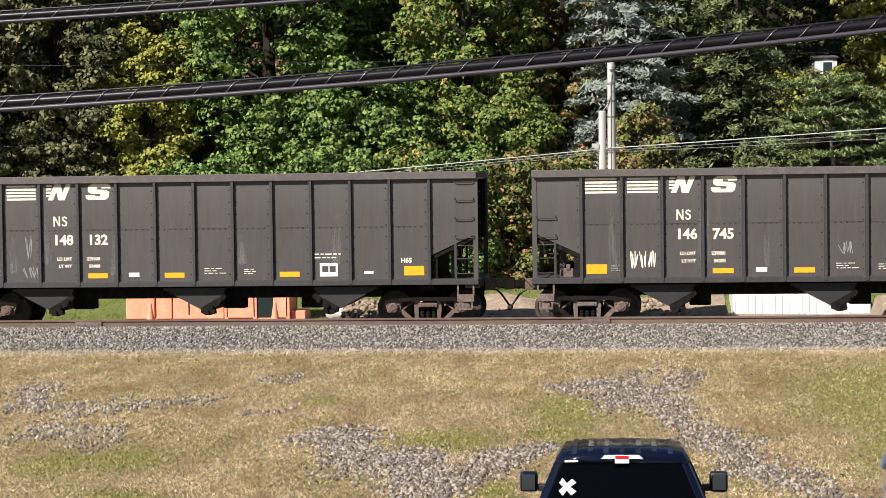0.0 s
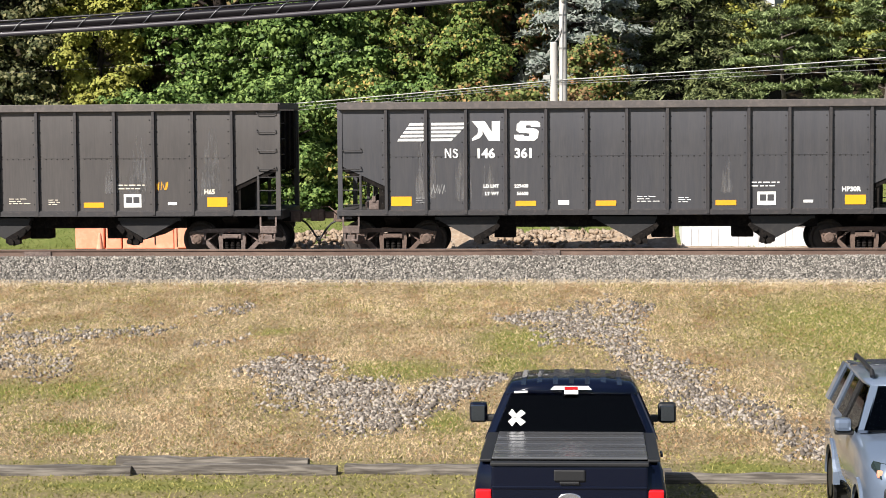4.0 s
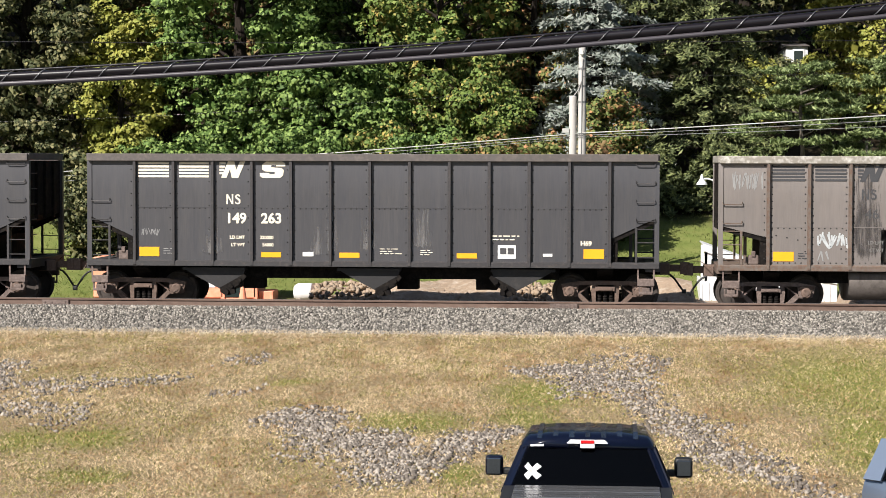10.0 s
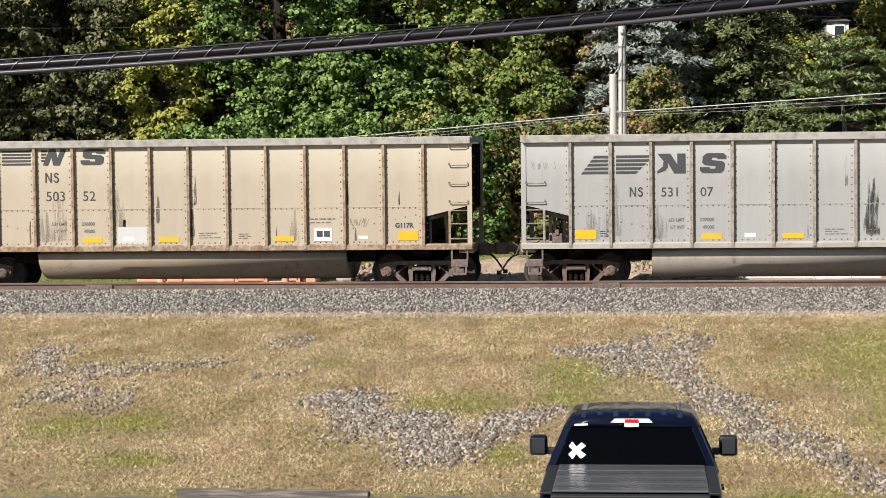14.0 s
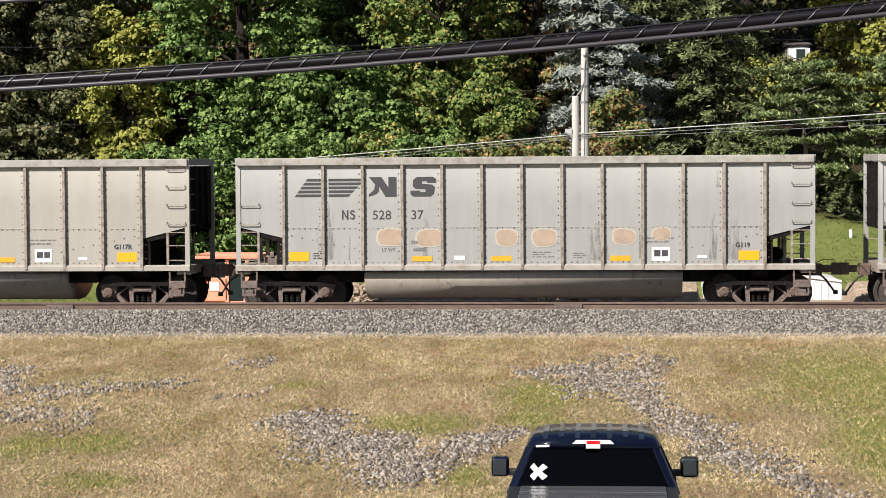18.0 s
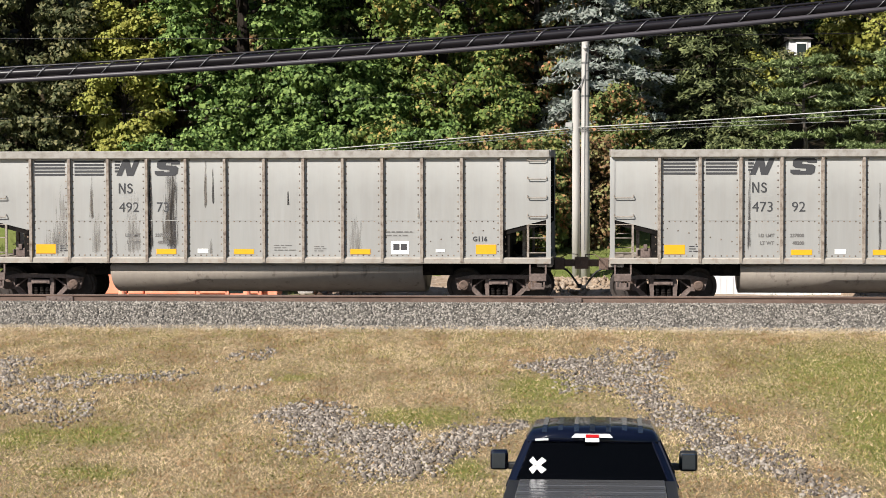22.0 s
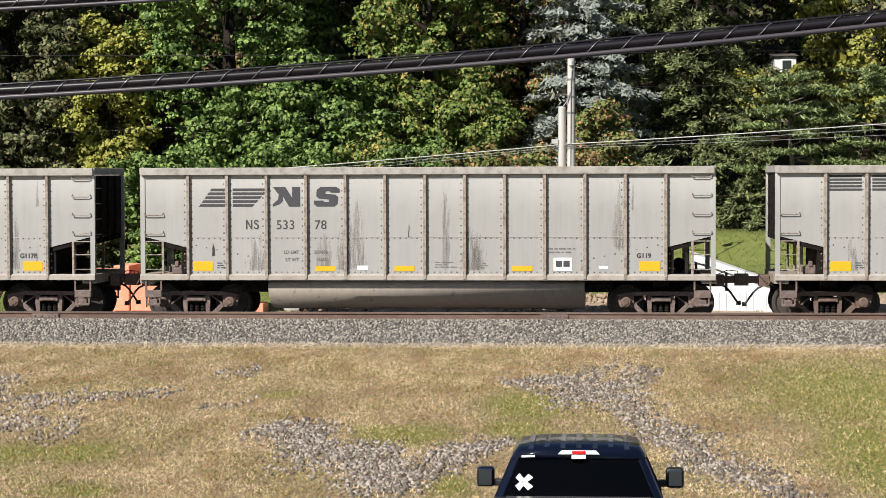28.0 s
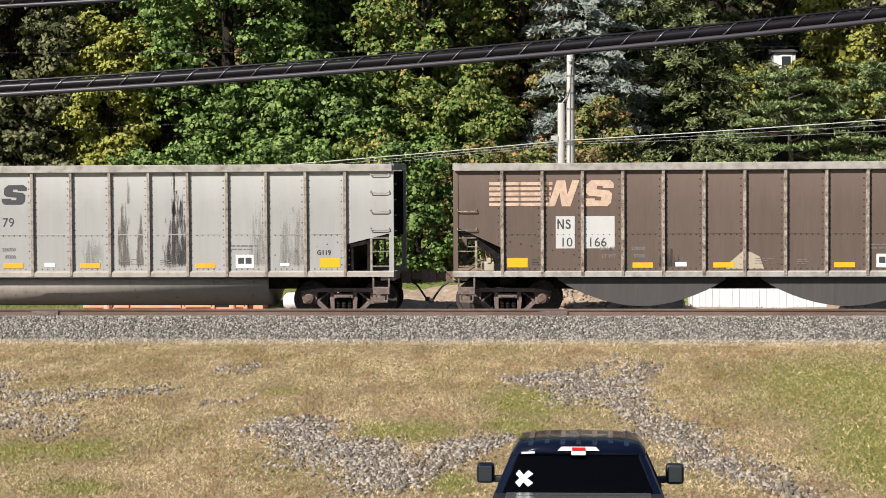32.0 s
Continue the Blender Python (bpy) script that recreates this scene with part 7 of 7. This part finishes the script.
# taupe wagon: bulging spray-painted letters with green and black rims
for _k, (_c, _x, _h) in enumerate(SPRAYED):
    for _name, _bold, _ink, _out in (("spray_rim", SPRAY_BOLD[0], "spray_green", 0.0), ("spray_shadow", SPRAY_BOLD[1], "spray_black", 0.004 + 0.005 * _k), ("spray_letter", SPRAY_BOLD[2], "spray_white", 0.0065 + 0.005 * _k)):
        part(_name, text_mesh(_c, _h, _bold, 1.15), M[_ink], WAGONS[7][1], m=pose(_x, FACE - _out, 1.06))
for _x in (4.50, 6.53):
    part("reflector", plate(0.52, 0.13), M["yellow"], WAGONS[7][1], m=pose(_x, FACE - 0.04, 1.06))
for _k, (_x, _w, _h) in enumerate(((7.95, 0.50, 0.58), (8.30, 0.34, 0.90), (8.58, 0.30, 0.78), (8.90, 0.46, 0.42))):
    _z = 0.96 + _h / 2
    blob(7, "spray_shadow", _x - 0.02, _z - 0.01, _w * 1.14, _h * 1.09, "spray_black", 200 + _k, 0.0)
    blob(7, "spray_letter", _x, _z, _w, _h, "spray_white", 200 + _k, 0.004)
    blob(7, "spray_eye", _x + 0.02, _z - _h * 0.15, _w * 0.32, 0.06, "spray_black", 230 + _k, 0.008)
blob(7, "spray_letter", 9.45, 1.42, 0.42, 0.28, "spray_white", 260, 0.004)
blob(7, "spray_letter", 9.82, 1.46, 0.26, 0.12, "spray_white", 261, 0.004)
scrawl(7, 2.42, 1.40, 0.85, 0.42, "spray_white", 41, 7, 0.022)
scrawl(7, 2.45, 1.08, 0.25, 0.30, "spray_grey", 42, 3, 0.014)
scrawl(7, 0.30, 2.85, 0.75, 0.48, "spray_grey", 43, 8, 0.012)
scrawl(7, 11.45, 1.28, 0.75, 0.55, "spray_grey", 44, 8, 0.016)
stain(7, 3.62, 1.0, 0.80, 2.5, "oil_faint")
# black hoppers: chalk marks and faint white runs
scrawl(1, 2.42, 1.15, 0.60, 0.50, "cream", 51, 6, 0.013)
scrawl(1, 7.65, 1.5, 0.35, 0.35, "spray_grey", 52, 4, 0.008)
scrawl(0, 3.05 - 0.25, 0.0 + 1.55, 0.25, 0.65, "spray_grey", 53, 3, 0.008)
scrawl(0, 2.75, 1.05, 0.40, 0.35, "spray_grey", 54, 4, 0.010)
scrawl(4, 1.40, 1.42, 0.62, 0.30, "spray_grey", 55, 7, 0.009)
scrawl(4, 2.42, 1.20, 0.40, 0.45, "spray_grey", 56, 5, 0.008)
scrawl(6, 1.35, 1.60, 0.52, 0.20, "spray_grey", 57, 6, 0.006)
scrawl(3, 2.35, 1.35, 0.35, 0.28, "spray_grey", 58, 5, 0.007)
scrawl(2, 11.42, 1.50, 0.35, 0.22, "amber", 59, 5, 0.009)
# grey gondolas
scrawl(14, 7.32, 1.15, 0.80, 0.45, "spray_white", 61, 7, 0.018)
scrawl(18, 5.38, 1.30, 0.85, 0.32, "spray_black", 62, 6, 0.014)
scrawl(8, 11.55, 1.42, 0.45, 0.25, "rib_tan", 63, 5, 0.007)
scrawl(9, 0.2, 2.85, 0.6, 0.2, "spray_grey", 64, 6, 0.006)
for _i, _x, _z, _w, _h, _ink in ((19, 9.05, 1.0, 0.62, 1.65, "oil"), (19, 9.0, 2.35, 0.14, 1.05, "oil"), (19, 7.65, 1.0, 0.38, 1.40, "stain"), (19, 8.1, 1.0, 0.2, 1.2, "stain"), (19, 6.3, 1.1, 0.08, 1.4, "stain"),
                                 (15, 8.78, 1.0, 0.62, 1.05, "oil"), (15, 8.75, 1.9, 0.5, 1.4, "oil"), (15, 2.85, 1.0, 0.28, 1.6, "oil"), (15, 2.2, 1.2, 0.2, 1.8, "stain"), (15, 7.4, 1.3, 0.14, 1.5, "stain"), (15, 8.0, 1.3, 0.12, 1.2, "oil"), (15, 5.70, 1.0, 0.3, 0.30, "oil"), (15, 5.75, 3.0, 0.14, 0.45, "oil"), (15, 11.5, 1.9, 0.10, 1.05, "oil"), (15, 3.25, 1.0, 0.3, 0.9, "stain"), (15, 9.4, 1.0, 0.2, 1.3, "stain"),
                                 (9, 8.75, 1.05, 0.42, 1.20, "oil"), (9, 6.3, 1.6, 0.14, 1.6, "stain"), (9, 8.1, 2.3, 0.1, 0.8, "stain"), (9, 9.6, 1.5, 0.3, 1.0, "stain"),
                                 (10, 2.85, 1.0, 0.22, 1.5, "stain"), (10, 8.15, 1.2, 0.22, 0.7, "oil"), (10, 8.2, 2.0, 0.16, 1.3, "stain"),
                                 (13, 4.85, 1.05, 0.42, 2.4, "stain"), (13, 4.95, 1.0, 0.3, 2.4, "oil_faint"), (13, 4.35, 1.0, 0.16, 2.3, "oil"), (13, 6.0, 2.3, 0.06, 0.9, "oil"), (13, 2.8, 1.9, 0.12, 1.0, "stain"), (13, 5.8, 2.2, 0.08, 1.0, "stain"), (13, 7.95, 2.3, 0.06, 0.3, "oil"),
                                 (14, 6.70, 1.0, 0.10, 1.5, "oil_faint"), (14, 3.45, 1.1, 0.10, 1.7, "oil_faint"),
                                 (16, 3.40, 1.0, 0.12, 0.9, "oil"), (16, 5.4, 2.5, 0.12, 0.6, "stain"), (16, 9.3, 1.0, 0.2, 1.2, "stain"),
                                 (17, 6.92, 1.88, 0.12, 0.40, "oil"), (17, 7.85, 1.0, 0.22, 1.9, "stain_faint"), (17, 8.65, 1.0, 0.5, 0.9, "stain_faint"), (17, 1.85, 1.42, 0.08, 0.3, "oil"), (17, 12.3, 1.5, 0.5, 1.5, "stain_faint"),
                                 (18, 8.72, 1.0, 0.34, 0.85, "oil"), (18, 8.70, 1.9, 0.22, 0.6, "stain"), (18, 8.68, 2.7, 0.16, 0.75, "oil"), (18, 12.9, 1.3, 0.5, 1.5, "stain_faint"),
                                 (8, 6.5, 1.5, 0.12, 0.8, "stain"), (8, 7.4, 1.1, 0.14, 1.2, "stain"), (8, 5.6, 1.15, 0.06, 0.4, "oil"),
                                 (20, 5.45, 1.05, 0.6, 0.40, "oil_faint")):
    stain(_i, _x, _z, _w, _h, _ink)
for _i in range(7, 20):
    _r = random.Random(900 + _i)
    for _k in range(7 if CARS[_i][3] != "gray" else 3):
        _h = _r.uniform(0.25, 1.1)
        part("dirt_streak", run_of_dirt(_r.uniform(0.04, 0.16), _h), M["oil_faint" if _i == 7 else "stain_faint" if CARS[_i][3] == "gray" else _r.choice(("oil_faint", "stain", "rust_run"))], WAGONS[_i][1], m=pose(_r.uniform(1.3, 13.3) if _k % 3 else _r.uniform(5.6, 13.3), FACE + 0.0028, 1.0 + 0.04 * (_k % 2) if _k % 3 else _r.choice((3.5 - _h, 1.95))))
    for _k in range(5):
        part("dirt_streak", run_of_dirt(_r.uniform(0.3, 0.9), _r.uniform(0.8, 2.0)), M["stain_faint"], WAGONS[_i][1], m=pose(_r.uniform(1.7, 13.0), FACE + 0.0031, 1.0))
for _i in range(7):
    _r = random.Random(700 + _i)
    for _k in range(5):
        _x = _r.uniform(1.5, 13)
        part("pale_run", run_of_dirt(_r.uniform(0.25, 0.8), _r.uniform(0.8, 1.8)), M["pale_run"], WAGONS[_i][1], m=pose(_x, FACE + 0.0025, 1.0 + _r.uniform(0, 0.4)))
# burnt patches on the repaired wagon
for _x, _z, _w, _h in ((3.95, 1.68, 0.74, 0.50), (4.95, 1.66, 0.74, 0.50), (6.92, 1.66, 0.62, 0.46), (7.88, 1.66, 0.70, 0.48), (9.90, 1.68, 0.62, 0.44), (10.85, 1.74, 0.50, 0.36)):
    blob(11, "burnt_rim", _x, _z, _w, _h, "bare_edge", int(_x * 10), 0.0, 26, 0.03)
    blob(11, "burnt_patch", _x, _z, _w * 0.86, _h * 0.84, "bare", int(_x * 10), 0.004, 26, 0.03)
# repaint patches
for _i, _x, _z, _w, _h in ((8, 5.42, 1.02, 0.78, 0.44), (14, 11.28, 1.02, 0.82, 0.80), (14, 12.35, 1.02, 0.82, 0.72), (10, 1.30, 1.02, 0.5, 0.2)):
    part("repaint_patch", plate(_w, _h), M["patch_white"], WAGONS[_i][1], m=pose(_x, FACE + 0.002, _z))
_bm = bmesh.new(); prism(_bm, [(0.0, 0.0), (0.95, 0.0), (0.85, 0.30), (0.62, 0.42), (0.42, 0.44), (0.0, 0.08)], -0.002, 0.002)
part("primer_patch", _bm, M["tan"], WAGONS[20][1], m=pose(6.85, FACE + 0.002, 1.03))


# ---- movement ----
def motions():
    times = [0.5 * k for k in range(65)]
    for i, car in WAGONS:
        walk(car, [(t, pose(travelled(t) + i * PITCH + SLACK[i], TRACK_Y, RAIL + RIDE[CARS[i][2]])) for t in times])
    steps = [k / 15.0 for k in range(481)]
    turns = [math.degrees((travelled(t) - travelled(0)) / 0.457) for t in steps]
    for w in WHEELS:
        here = w.matrix_basis.translation.copy()
        walk(w, [(t, pose(here.x, here.y, here.z, 0, a, 0)) for t, a in zip(steps, turns)])

    # the SUV stands, then pulls out of its place in a turn and drives off along the lot
    corner = Vector((-0.70, 4.50, 0.0))
    drive = ((0, 3.065, 26.8, 0), (6.4, 3.065, 26.8, 0), (7, 3.055, 26.68, 0.8), (7.5, 3.035, 26.45, 3), (8, 3.015, 26.13, 6), (8.5, 2.995, 25.77, 10.5), (9, 2.995, 25.5, 20), (9.5, 3.045, 25.2, 32), (10, 3.145, 24.8, 46),
             (10.5, 3.645, 24.45, 61), (11, 4.645, 24.25, 74), (11.5, 6.145, 24.2, 84), (12, 8.045, 24.2, 89), (13, 12.645, 24.2, 89), (14.5, 19.445, 24.2, 89), (17, 26.845, 24.2, 89), (19, 28.845, 24.2, 89), (32, 28.845, 24.2, 89))
    rows = []
    for t, x, y, a in drive:
        back = Matrix.Rotation(radians(a), 3, "Z") @ corner
        rows.append((t, pose(x - back.x, y - back.y, 0.012, 0, 0, a)))
    walk(SUV, rows)
    ts = [0.0] + [6.4 + 0.1 * k for k in range(127)] + [32.0]
    xs, ys = np.interp(ts, [r[0] for r in drive], [r[1] for r in drive]), np.interp(ts, [r[0] for r in drive], [r[2] for r in drive])
    run = np.concatenate([[0.0], np.cumsum(np.hypot(np.diff(xs), np.diff(ys)))])
    for w, side in CAR_WHEELS:
        base = w.matrix_basis.copy()
        walk(w, [(t, base @ pose(0, 0, 0, 0, 0, side * math.degrees(d / 0.39))) for t, d in zip(ts, run)])


motions()
